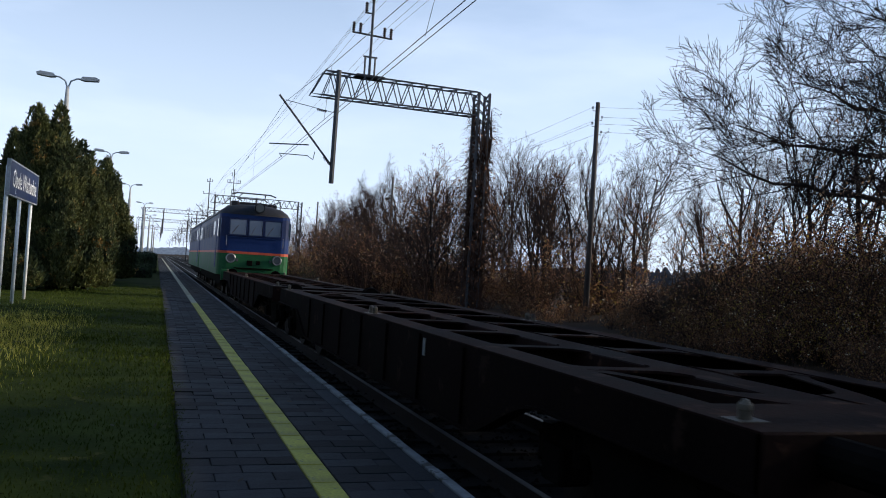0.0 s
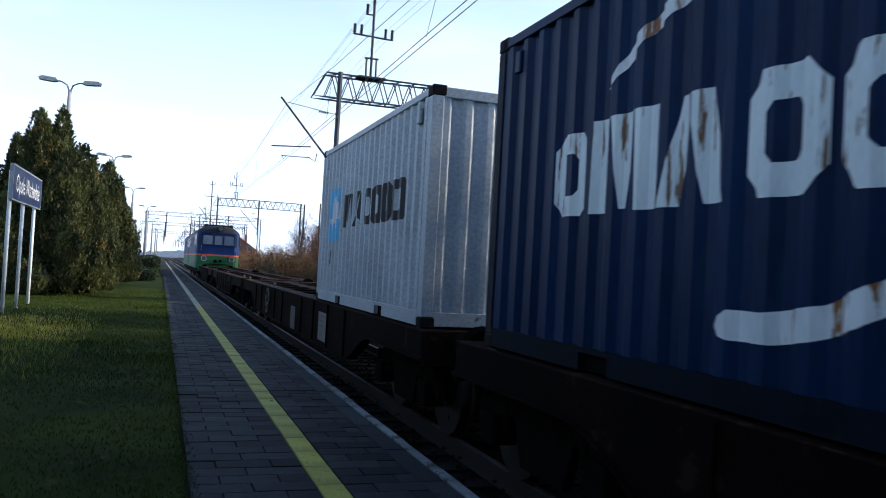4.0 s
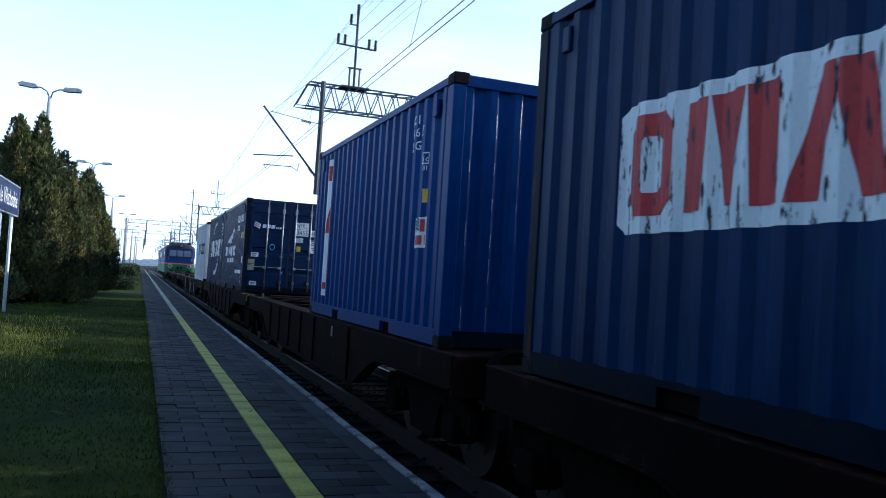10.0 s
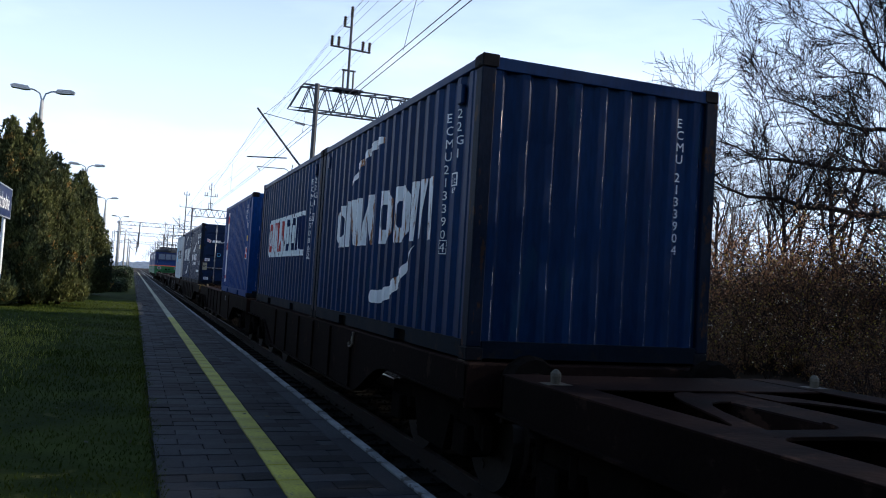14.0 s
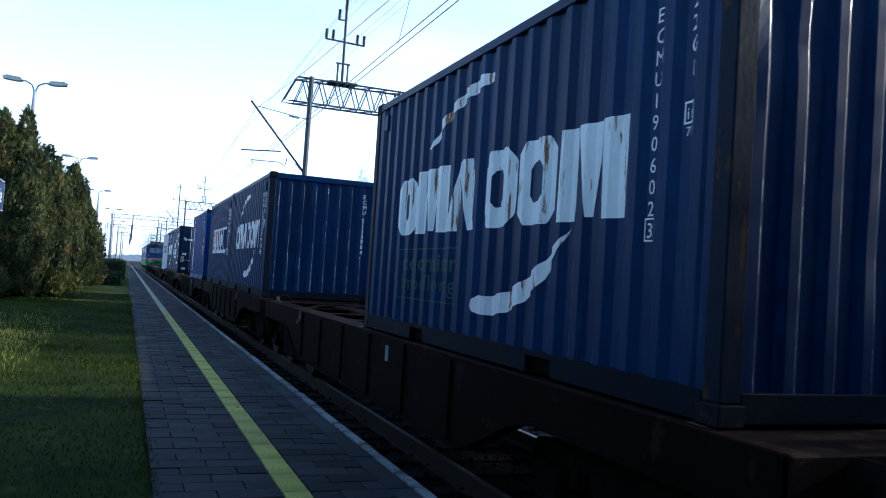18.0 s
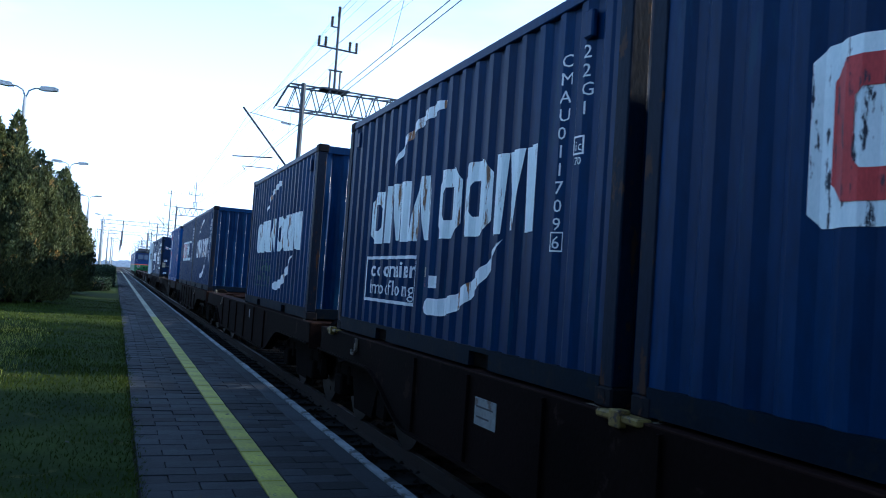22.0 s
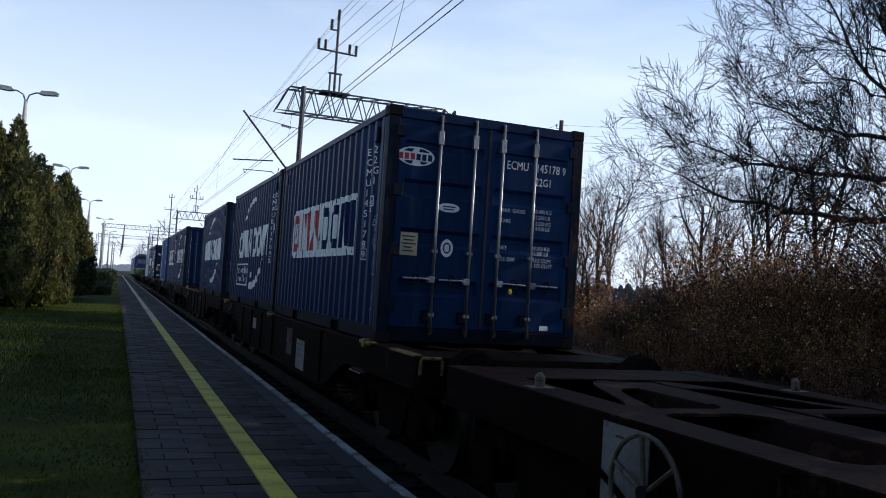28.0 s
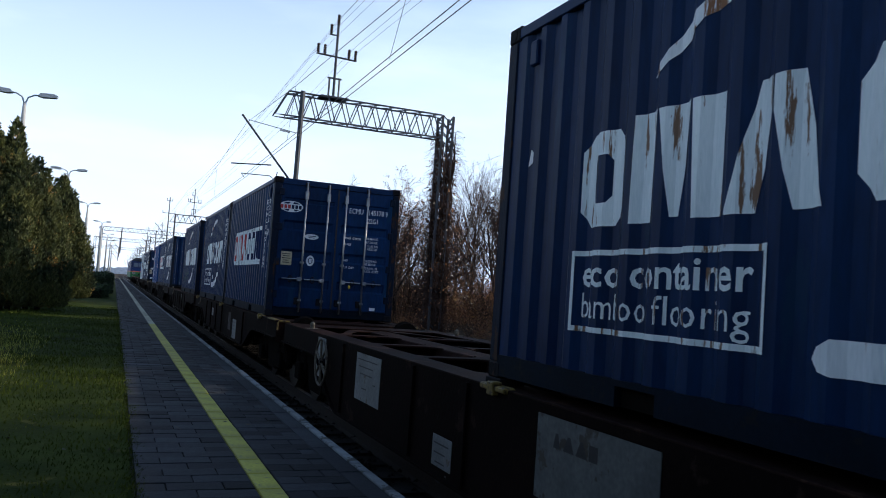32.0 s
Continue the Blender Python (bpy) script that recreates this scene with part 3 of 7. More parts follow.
            grid = [[bm.verts.new((x, 0.012 + (d if 1 < i < 4 else 0), z)) for i, x in enumerate(xs)] for z, d in zs]
            for a, b in zip(grid, grid[1:]):
                for k in range(5):
                    bm.faces.new((a[k], a[k + 1], b[k + 1], b[k]))
            door = part("door", bm, paint, c, "steel container door leaf")
            hx = x0 if side == 0 else x1
            for z in (0.35, 0.95, 1.6, 2.25):
                part("hinge", box(bmesh.new(), hx - 0.05, hx + 0.05, -0.012, 0.03, z, z + 0.13, 0.008), POST_RUST, door)
            part("gasket", box(bmesh.new(), (x1 if side == 0 else x0) - 0.008, (x1 if side == 0 else x0) + 0.008, 0.002, 0.02, 0.18, 2.455), BLACK_PAINT, door)
            for x in ((0.6, 1.02) if side == 0 else (1.37, 1.79)):
                lean = 0.0
                bar = part("locking_bar", tube(bmesh.new(), [(x, -0.035, 0.1), (x + lean, -0.035, 2.53)], 0.017, 10), ZINC, door, "galvanised locking bar", True)
                for z in (0.11, 2.44):
                    part("cam_keeper", box(bmesh.new(), x - 0.035, x + 0.035, -0.045, 0.0, z, z + 0.08, 0.01), CASTING, bar)
                part("bar_guide", box(bmesh.new(), x - 0.095, x - 0.017, -0.03, 0.012, 0.24, 0.37, 0.008), CASTING, bar)
                part("bar_guide", box(bmesh.new(), x - 0.03, x + 0.03, -0.055, 0.012, 2.2, 2.36, 0.008), ZINC, bar)
                for z in (0.3, 1.0):
                    part("bar_bracket", box(bmesh.new(), x - 0.035, x + 0.035, -0.05, 0.012, z, z + 0.045, 0.008), ZINC, bar)
                hz = 0.7
                way = -1 if side == 0 else 1
                handle = tube(bmesh.new(), [(x, -0.06, hz), (x + way * 0.1, -0.075, hz + 0.015), (x + way * 0.36, -0.065, hz + 0.01)], 0.011, 8)
                hub = [(x + way * 0.21 + 0.032 * math.cos(k * math.pi / 6), -0.07, hz + 0.01 + 0.06 * math.sin(k * math.pi / 6)) for k in range(13)]
                part("handle_hub", tube(bmesh.new(), hub, 0.011, 6, False), CASTING, bar)
                box(handle, x + way * 0.03 - 0.04, x + way * 0.03 + 0.04, -0.075, 0.0, hz - 0.03, hz + 0.045, 0.008)
                part("bar_handle", handle, ZINC, bar)
    return c


OCHRE = surface("chipped_ochre_paint", (0.1, 0.066, 0.016), (0.21, 0.145, 0.034), 0.6, scale=9, fine=40, bump=0.2, spot=(0.04, 0.025, 0.018), spot_at=0.55)
ON_TRAIN = []          # things that ride on the train, with their places along it
TX, RAIL_Z, BASE_Z = 3.839, -0.27, 0.88


def ride(ob, along, x=TX, z=0.0):
    ON_TRAIN.append((ob, along, x, z))
    return ob


def gate_shape(a, b, z0, z1, lean=0.0):
    """Two uprights and a hanging wedge between them."""
    w = b - a
    return [shape([(a, z0), (a + w * 0.24, z0), (a + w * 0.3, z1), (a + w * 0.02, z1)]), shape([(a + w * 0.32, z1), (a + w * 0.46, z0 + 0.02), (a + w * 0.54, z0 + 0.02), (a + w * 0.68, z1)]), shape([(a + w * 0.7, z1), (a + w * 0.74, z0), (b, z0), (b, z1)])]


def wedge_shape(a, b, z0, z1):
    """Two bars leaning together."""
    w, m = b - a, (a + b) / 2
    return [shape([(a, z0), (a + w * 0.3, z0), (m - 0.005, z1 - 0.16), (m - 0.005, z1), (a + w * 0.32, z1)]), shape([(b - w * 0.3, z0), (b, z0), (b - w * 0.24, z1), (m + 0.005, z1), (m + 0.005, z1 - 0.16)])]


def initials_shapes(material, parent, label, start=1.12, stretch=0.972):
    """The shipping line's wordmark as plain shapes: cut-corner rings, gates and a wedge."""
    z0, z1 = 1.04, 1.65
    shapes = [ring_shape(bmesh.new(), 1.1, 1.56, z0, z1 - 0.04, 0.14, 0.1)]
    shapes += gate_shape(1.64, 2.38, z0, z1) + wedge_shape(2.42, 3.02, z0, z1)
    shapes += [ring_shape(bmesh.new(), 3.16, 3.7, z0, z1, 0.16, 0.12), ring_shape(bmesh.new(), 3.76, 4.3, z0, z1, 0.16, 0.12)]
    shapes += gate_shape(4.36, 5.08, z0, z1)
    for bm in shapes:
        for v in bm.verts:
            v.co.x = start + (v.co.x - 1.1) * stretch
        decal("wordmark_shape", on_side(bm, 0, 0), material, parent, label)


def swooshes(parent, shift=0.0):
    top = [(1.78, 1.84), (1.84, 1.84), (2.2, 2.05), (2.6, 2.17), (3.12, 2.24), (3.14, 2.31), (2.9, 2.33), (2.5, 2.24), (2.1, 2.1)]
    low = [(2.97, 0.42), (3.0, 0.37), (3.06, 0.355), (3.35, 0.36), (3.6, 0.4), (3.85, 0.48), (4.1, 0.61), (4.28, 0.76), (4.48, 1.0), (4.2, 0.81), (3.95, 0.68), (3.65, 0.56), (3.3, 0.505), (3.05, 0.505), (2.99, 0.47)]
    for o in (top, low):
        decal("swoosh", on_side(shape(o), shift, 0), WHITE_RUSTY, parent, "curved white painted stroke")


def upright_number(text, parent, u=5.26, z=2.2, step=0.12, size=0.12):
    """Stencilled digits under one another, the last one of a full number in a square."""
    for k, ch in enumerate(text):
        decal("serial_digit", on_side(words(ch, size), u, z - size * 0.7 - step * k), WHITE_CLEAN, parent, "white stencilled digit")
    if len(text) > 6:
        b = z - size * 0.7 - step * (len(text) - 1)
        box_border(parent, u - 0.018, u + 0.082, b - 0.02, b + 0.11, 0.009, WHITE_CLEAN)


def small_square(text, parent, u=5.47, z=1.44, k=0.64):
    bm = shape([(0, 0.1), (0.16, 0.1), (0.16, 0.118), (0, 0.118)], [(0, 0.27), (0.16, 0.27), (0.16, 0.288), (0, 0.288)], [(0, 0.118), (0.018, 0.118), (0.018, 0.27), (0, 0.27)], [(0.142, 0.118), (0.16, 0.118), (0.16, 0.27), (0.142, 0.27)])
    bmesh.ops.scale(bm, vec=(k, 1, k), verts=bm.verts)
    decal("approval_mark", on_side(bm, u, z), WHITE_CLEAN, parent)
    decal("approval_mark", on_side(words("i", 0.14 * k), u + 0.034 * k, z + 0.14 * k), WHITE_CLEAN, parent)
    decal("approval_mark", on_side(words("c", 0.14 * k), u + 0.08 * k, z + 0.14 * k), WHITE_CLEAN, parent)
    decal("approval_mark", on_side(words(text, 0.11 * k), u + 0.02, z), WHITE_CLEAN, parent)


def box_border(parent, u0, u1, z0, z1, t, material):
    decal("label_border", on_side(shape([(u0, z0), (u1, z0), (u1, z0 + t), (u0, z0 + t)], [(u0, z1 - t), (u1, z1 - t), (u1, z1), (u0, z1)], [(u0, z0 + t), (u0 + t, z0 + t), (u0 + t, z1 - t), (u0, z1 - t)], [(u1 - t, z0 + t), (u1, z0 + t), (u1, z1 - t), (u1 - t, z1 - t)]), 0, 0), material, parent)


def eco_label(parent, material, border=True):
    """Bordered flooring label in two lines."""
    if border:
        box_border(parent, 1.07, 2.7, 0.41, 0.9, 0.032, material)
    for text, size, u, z, wide, bold in (("eco", 0.235, 1.15, 0.685, 0.4, 0.004), ("container", 0.235, 1.67, 0.685, 0.92, 0.004), ("bamboo", 0.22, 1.15, 0.495, 0.65, 0.0), ("flooring", 0.22, 1.9, 0.495, 0.68, 0.0)):
        w = words(text, size, 1.05, bold)
        k = wide / max(v.co.x for v in w.verts)
        bmesh.ops.scale(w, vec=(k, 1, 1), verts=w.verts)
        lettered("letter", w, lambda q: on_side(q, u, z), material, parent)


def white_panel(parent):
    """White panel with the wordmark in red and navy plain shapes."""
    u0, u1, z0, z1, r = 1.12, 4.86, 0.96, 1.72, 0.06
    decal("logo_panel", on_side(shape([(u0 + r, z0), (u1 - r, z0), (u1, z0 + r), (u1, z1 - r), (u1 - r, z1), (u0 + r, z1), (u0, z1 - r), (u0, z0 + r)]), 0, 0), WHITE_CHIPPED, parent, "chipped white painted panel")
    a, b, lift = 1.06, 1.64, 0.008
    red = [ring_shape(bmesh.new(), 1.22, 1.64, a, b, 0.13, 0.08)] + gate_shape(1.72, 2.42, a, b) + wedge_shape(2.46, 3.02, a, b)
    navy = [ring_shape(bmesh.new(), 3.12, 3.58, a, b, 0.13, 0.1), ring_shape(bmesh.new(), 3.64, 4.1, a, b, 0.13, 0.1)] + gate_shape(4.16, 4.78, a, b)
    for bm in red:
        decal("wordmark_shape", on_side(bm, 0, 0, lift), RED, parent, "red painted shape")
    for bm in navy:
        decal("wordmark_shape", on_side(bm, 0, 0, lift), PRINT_NAVY, parent, "navy painted shape")


CHALK = surface("chalk", (0.24, 0.28, 0.34), (0.42, 0.46, 0.5), 0.9, scale=30, fine=90, bump=0.0, spot=(0.03, 0.05, 0.1), spot_at=0.52)
STROKES = {"4": [[(0.35, 1), (0.05, 0.4), (0.6, 0.42)], [(0.5, 0.75), (0.42, 0)]], "2": [[(0.02, 0.8), (0.25, 1), (0.52, 0.78), (0.3, 0.35), (0.02, 0.04), (0.62, 0)]], "7": [[(0, 0.95), (0.55, 1), (0.25, 0)], [(0.1, 0.5), (0.5, 0.55)]], "6": [[(0.45, 1), (0.12, 0.55), (0.08, 0.15), (0.35, 0), (0.52, 0.22), (0.32, 0.42), (0.1, 0.25)]]}


def ribbon(pts, t):
    """Thin hand-drawn stroke along a polyline."""
    quads = []
    for (a, b), (c, d) in zip(pts, pts[1:]):
        n = math.hypot(c - a, d - b)
        ox, oz = -(d - b) / n * t, (c - a) / n * t
        quads.append([(a - ox, b - oz), (c - ox, d - oz), (c + ox, d + oz), (a + ox, b + oz)])
    return shape(*quads)


def chalk(parent):
    for text, u, z, h in (("427", 5.58, 1.22, 0.17), ("46", 5.66, 0.99, 0.18), ("2", 5.73, 0.72, 0.22)):
        for k, ch in enumerate(text):
            for line in STROKES[ch]:
                decal("chalk_mark", on_side(ribbon([(u + 0.09 * k + x * h * 0.62, z + y * h) for x, y in line], 0.0075), 0, 0, 0.008), CHALK, parent, "hand-drawn chalk mark")
    for line in ([(5.64, 1.26), (5.6, 1.1), (5.64, 0.95), (5.6, 0.82)], [(5.78, 0.5), (5.8, 0.44)], [(5.72, 0.38), (5.76, 0.3), (5.8, 0.36)], [(5.25, 0.28), (5.27, 0.2)], [(5.7, 1.62), (5.75, 1.52), (5.72, 1.46)]):
        decal("chalk_mark", on_side(ribbon(line, 0.004), 0, 0, 0.006), CHALK, parent, "hand-drawn chalk mark")


def data_bars(parent, spots):
    for u, z, w, h, m in spots:
        decal("sticker", on_side(shape([(0, 0), (w, 0), (w, h), (0, h)]), u, z), m, parent)


NEAR = dict(grey=15.24, navy_a=7.404, navy_b=1.25, bright=-14.339, panel_a=-22.134, navy_c=-28.26, navy_d=-41.9, navy_e=-49.72, panel_b=-55.967, navy_f=-71.62)


def containers():
    # pale grey box with a sky-blue square and a black wordmark
    c = ride(container("pale grey corrugated shipping container with a sky-blue emblem square", GREY_BOX, "panel", GREY_BOX), NEAR["grey"], 2.62, BASE_Z)
    decal("emblem_square", on_side(shape([(0, 0), (0.78, 0), (0.78, 0.84), (0, 0.84)]), 0.74, 1.0), SKYBLUE, c, "sky-blue painted square")
    star = []
    for k in range(14):
        r = 0.34 if k % 2 == 0 else 0.12
        star.append((r * math.sin(math.pi * k / 7), r * math.cos(math.pi * k / 7)))
    decal("emblem", on_side(shape(star), 1.13, 1.42, 0.008), WHITE_CLEAN, c, "white seven-pointed shape")
    z0, z1 = 1.19, 1.69
    for a, b, k in ((1.83, 2.42, "m"), (2.48, 3.02, "a"), (3.1, 3.5, "e"), (3.58, 4.02, "r"), (4.1, 4.5, "s"), (4.58, 5.1, "k")):
        w = b - a
        if k == "m":
            bm = shape([(a, z0), (a + w * 0.24, z0), (a + w * 0.3, z1), (a, z1)], [(a + w * 0.3, z1), (a + w * 0.36, z0 + 0.08), (a + w * 0.6, z0 + 0.08), (a + w * 0.7, z1)], [(a + w * 0.7, z1), (a + w * 0.76, z0), (b, z0), (b, z1)])
        elif k == "a":
            bm = shape([(a, z0), (a + w * 0.3, z0), (a + w * 0.62, z1), (a + w * 0.38, z1)], [(a + w * 0.62, z1), (a + w * 0.5, z0 + 0.12), (b, z0)])
        else:
            bm = bmesh.new()
            ring_shape(bm, a, b, z0, z1, 0.12, 0.06)
        decal("wordmark_shape", on_side(bm, 0, 0), BLACK_PAINT, c, "black painted shape")
    data_bars(c, [(0.86, 0.62, 0.09, 0.22, BLACK_PAINT), (1.2, 0.66, 0.03, 0.12, BLACK_PAINT), (1.75, 0.6, 0.03, 0.16, BLACK_PAINT), (2.0, 0.62, 0.05, 0.16, BLACK_PAINT)])

    def line_box(key, label, near_end, number, mark, us=(5.26, 5.53, 5.47)):
        c = ride(container(label, NAVY, near_end), NEAR[key], 2.62, BASE_Z + (0.045 if key == "navy_f" else 0.0))
        upright_number(number, c, us[0])
        upright_number("22G1", c, us[1])
        small_square(mark, c, us[2])
        return c

    c = line_box("navy_a", "navy blue corrugated shipping container with white painted shapes", "panel", "ECMU1885419", "87")
    initials_shapes(WHITE, c, "white painted shape")
    swooshes(c)

    # dark navy box with doors towards the platform's near end
    c = ride(container("dark navy shipping container with locked double doors and white labels", NAVY_DARK, "doors"), NEAR["navy_b"], 2.62, BASE_Z)
    z0, z1 = 1.02, 1.32
    for a, b in ((0.75, 1.02), (1.05, 1.3), (1.33, 1.55), (1.6, 1.78), (1.8, 2.08), (2.1, 2.4), (2.43, 2.52), (2.55, 2.76), (2.78, 3.0), (3.03, 3.11), (3.13, 3.38), (3.4, 3.66)):
        a, b = 0.92 + (a - 0.75) * 0.983, 0.92 + (b - 0.75) * 0.983
        bm = shape([(a, z0 + 0.06), (a + 0.1, z0 - 0.03), (a + 0.13, z1), (a + 0.02, z1)]) if b - a < 0.23 else ring_shape(bmesh.new(), a, b, z0, z1, 0.085, 0.08)
        decal("wordmark_shape", on_side(bm, 0, 0), WHITE_CLEAN, c, "white painted shape")
    for u, w in ((1.1, 0.1), (1.34, 0.13), (1.58, 0.07), (1.74, 0.15), (1.96, 0.14), (2.16, 0.1), (2.36, 0.14), (2.58, 0.14), (2.8, 0.06), (2.94, 0.11), (3.14, 0.14)):
        decal("small_shape", on_side(shape([(u, 0.82), (u + w, 0.82), (u + w * 0.9, 0.955), (u + w * 0.1, 0.955)]), 0.08, 0), WHITE_CLEAN, c)
    for o in ([(1.2, 1.44), (1.55, 1.6), (2.1, 1.72), (2.6, 1.82), (2.95, 2.02), (3.08, 2.12), (3.0, 1.9), (2.7, 1.74), (2.2, 1.62), (1.7, 1.53)], [(1.45, 1.46), (1.9, 1.57), (2.4, 1.64), (2.72, 1.74), (2.6, 1.6), (2.2, 1.53), (1.8, 1.48)], [(2.35, 1.66), (2.7, 1.72), (2.86, 1.84), (2.8, 1.68), (2.5, 1.6)], [(1.85, 1.45), (2.2, 1.5), (2.55, 1.57), (2.42, 1.47), (2.1, 1.44)]):
        decal("wing_stroke", on_side(shape([(u + 0.18, 1.41 + (z - 1.44) * 0.8) for u, z in o]), 0, 0), WHITE_CLEAN, c, "white painted wing stroke")
    for k, ch in enumerate("NYKU 345508 6"):
        if ch != " ":
            u = 4.1 + 0.128 * k
            decal("number_patch", on_side(shape([(0, 0), (0.12, 0), (0.12, 0.19), (0, 0.19)]), u, 1.98), WHITE_CLEAN, c)
            decal("serial_number", on_side(words(ch, 0.2), u + 0.01, 2.01, 0.008), BLACK_PAINT, c)
    for k, ch in enumerate("22G1"):
        u = 4.1 + 0.115 * k
        decal("number_patch", on_side(shape([(0, 0), (0.11, 0), (0.11, 0.15), (0, 0.15)]), u, 1.74), WHITE_CLEAN, c)
        decal("serial_number", on_side(words(ch, 0.16), u + 0.01, 1.765, 0.008), BLACK_PAINT, c)
    decal("web_address", on_side(bars([(0, 0.36), (0.4, 0.04), (0.5, 0.52), (1.06, 0.04), (1.14, 0.3)], 0, 0.1), 4.1, 0.5), WHITE_CLEAN, c)
    data_bars(c, [(5.2, 1.5, 0.09, 0.17, WHITE_CLEAN), (5.48, 1.48, 0.1, 0.19, LABEL_YELLOW), (5.53, 0.8, 0.06, 0.18, WHITE_CLEAN), (5.5, 0.38, 0.05, 0.07, WHITE_CLEAN), (5.5, 0.26, 0.05, 0.05, WHITE_CLEAN)])
    yf = 0.0095
    decal("emblem", on_end(shape([(0, 0.08), (0.16, 0.0), (0.19, 0.12), (0.03, 0.2)]), 0.23, 1.76, yf), WHITE_CLEAN, c)
    for k in range(2):
        decal("emblem", on_end(shape([(0.01, 0.1 + k * 0.05), (0.165, 0.03 + k * 0.05), (0.17, 0.05 + k * 0.05), (0.015, 0.125 + k * 0.05)]), 0.23, 1.76, yf - 0.003), RED, c)
    for a, w in ((0.46, 0.1), (0.58, 0.09), (0.69, 0.1), (0.82, 0.03), (0.87, 0.03), (0.92, 0.06)):
        decal("wordmark_shape", on_end(shape([(0, 0), (w, 0), (w + 0.02, 0.1 if w > 0.07 else 0.05), (0.02, 0.1 if w > 0.07 else 0.05)]), a, 1.79, yf), WHITE_CLEAN, c)
    for text, x, z, w in (("NYKU", 1.38, 1.83, 0.36), ("3455", 1.38, 1.64, 0.36), ("08 6", 1.82, 1.64, 0.34), ("22G1", 1.38, 1.46, 0.22)):
        h = 0.18 if w > 0.3 else 0.13
        decal("number_patch", on_end(shape([(0, 0), (w, 0), (w, h), (0, h)]), x, z, yf), WHITE_CLEAN, c)
        lt = words(text, h * 1.02)
        bmesh.ops.scale(lt, vec=((w - 0.04) / max(v.co.x for v in lt.verts), 1, 1), verts=lt.verts)
        lettered("serial_digit", lt, lambda q: on_end(q, x + 0.018, z + 0.03, yf - 0.003), BLACK_PAINT, c)
    decal("data_panel", on_end(shape([(0, 0), (0.4, 0), (0.4, 0.36), (0, 0.36)]), 1.78, 1.18, yf), WHITE_CLEAN, c)
    decal("small_print", on_end(bars([(0.03, 0.3), (0.05, 0.26), (0.03, 0.18), (0.2, 0.15), (0.04, 0.3), (0.08, 0.26), (0.2, 0.16)], 0.048, 0.022), 1.79, 1.5, yf - 0.003), BLACK_PAINT, c)
    for x, z, w, h, m in ((0.2, 0.99, 0.2, 0.12, WHITE_CLEAN), (0.12, 0.62, 0.19, 0.3, LABEL_TAN), (0.2, 0.21, 0.19, 0.11, WHITE_CLEAN), (2.0, 0.2, 0.12, 0.06, WHITE_CLEAN), (1.43, 1.2, 0.11, 0.15, LABEL_YELLOW), (1.03, 0.56, 0.05, 0.06, SKYBLUE)):
        decal("sticker", on_end(shape([(0, 0), (w, 0), (w, h), (0, h)]), x, z, yf), m, c)
        if w > 0.15:
            decal("small_print", on_end(bars([(0.02, w * 0.7), (0.03, w * 0.5)], 0.04, 0.018), x, z + h * 0.55, yf - 0.003), BLACK_PAINT, c)
    decal("round_emblem", on_end(shape([(0.075 * math.cos(k * math.pi / 8), 0.085 * math.sin(k * math.pi / 8)) for k in range(16)]), 0.76, 1.28, yf), SKYBLUE, c)
    decal("round_emblem", on_end(shape([(0.06 * math.cos(k * math.pi / 8), 0.07 * math.sin(k * math.pi / 8)) for k in range(16)]), 0.76, 1.28, yf - 0.003), NAVY_DARK, c)

    # bright blue box
    c = ride(container("bright blue corrugated shipping container with a white vertical panel", BLUE, "panel", BLUE), NEAR["bright"], 2.62, BASE_Z)
    decal("logo_panel", on_side(shape([(0, 0), (0.32, 0), (0.32, 2.08), (0, 2.08)]), 0.72, 0.3), WHITE_CLEAN, c, "tall white painted panel")
    for o in ([(0.06, 1.75), (0.26, 1.75), (0.26, 1.98), (0.06, 1.98)], [(0.05, 0.95), (0.16, 1.35), (0.27, 0.95)], [(0.06, 0.1), (0.27, 0.1), (0.27, 0.2), (0.06, 0.2)]):
        decal("wordmark_shape", on_side(shape(o), 0.72, 0.3, 0.008), RED, c, "red painted shape")
    for text, z in (("PCI", 2.26), ("18627", 2.125), ("22G", 1.985)):
        lettered("serial_digit", words(text, 0.13, 1.5), lambda q: on_side(q, 4.78, z), WHITE_CLEAN, c)
    small_square("81", c, 5.24, 1.74)
    data_bars(c, [(5.28, 1.41, 0.085, 0.14, LABEL_YELLOW), (5.05, 0.95, 0.44, 0.31, WHITE_CLEAN)])
    for k in range(4):
        decal("emblem", on_side(shape([(0, 0), (0.12, 0.03), (0.2, 0.0), (0.2, 0.025), (0.12, 0.055), (0, 0.025)]), 5.07, 1.115 + 0.033 * k, 0.008), NAVY_DARK, c)
    for o in ([(5.25, 1.1), (5.32, 1.1), (5.32, 1.27), (5.25, 1.27)], [(5.35, 1.1), (5.43, 1.1), (5.43, 1.15), (5.35, 1.27)], [(5.04, 0.92), (5.14, 0.92), (5.14, 1.05), (5.04, 1.05)], [(5.18, 0.92), (5.28, 0.92), (5.28, 1.05), (5.18, 1.05)], [(5.32, 0.92), (5.43, 0.92), (5.43, 1.05), (5.32, 1.05)]):
        decal("wordmark_shape", on_side(shape([(u + 0.03, 0.95 + (z - 0.88) * 0.74) for u, z in o]), 0, 0, 0.008), RED, c)

    c = line_box("panel_a", "navy blue shipping container with a rust-chipped white panel", "panel", "ECMU1650862", "81")
    white_panel(c)
    c = line_box("navy_c", "navy blue shipping container with rust-streaked white shapes", "panel", "ECMU2133904", "87")
    initials_shapes(WHITE_RUSTY, c, "rust-streaked white painted shape")
    swooshes(c)
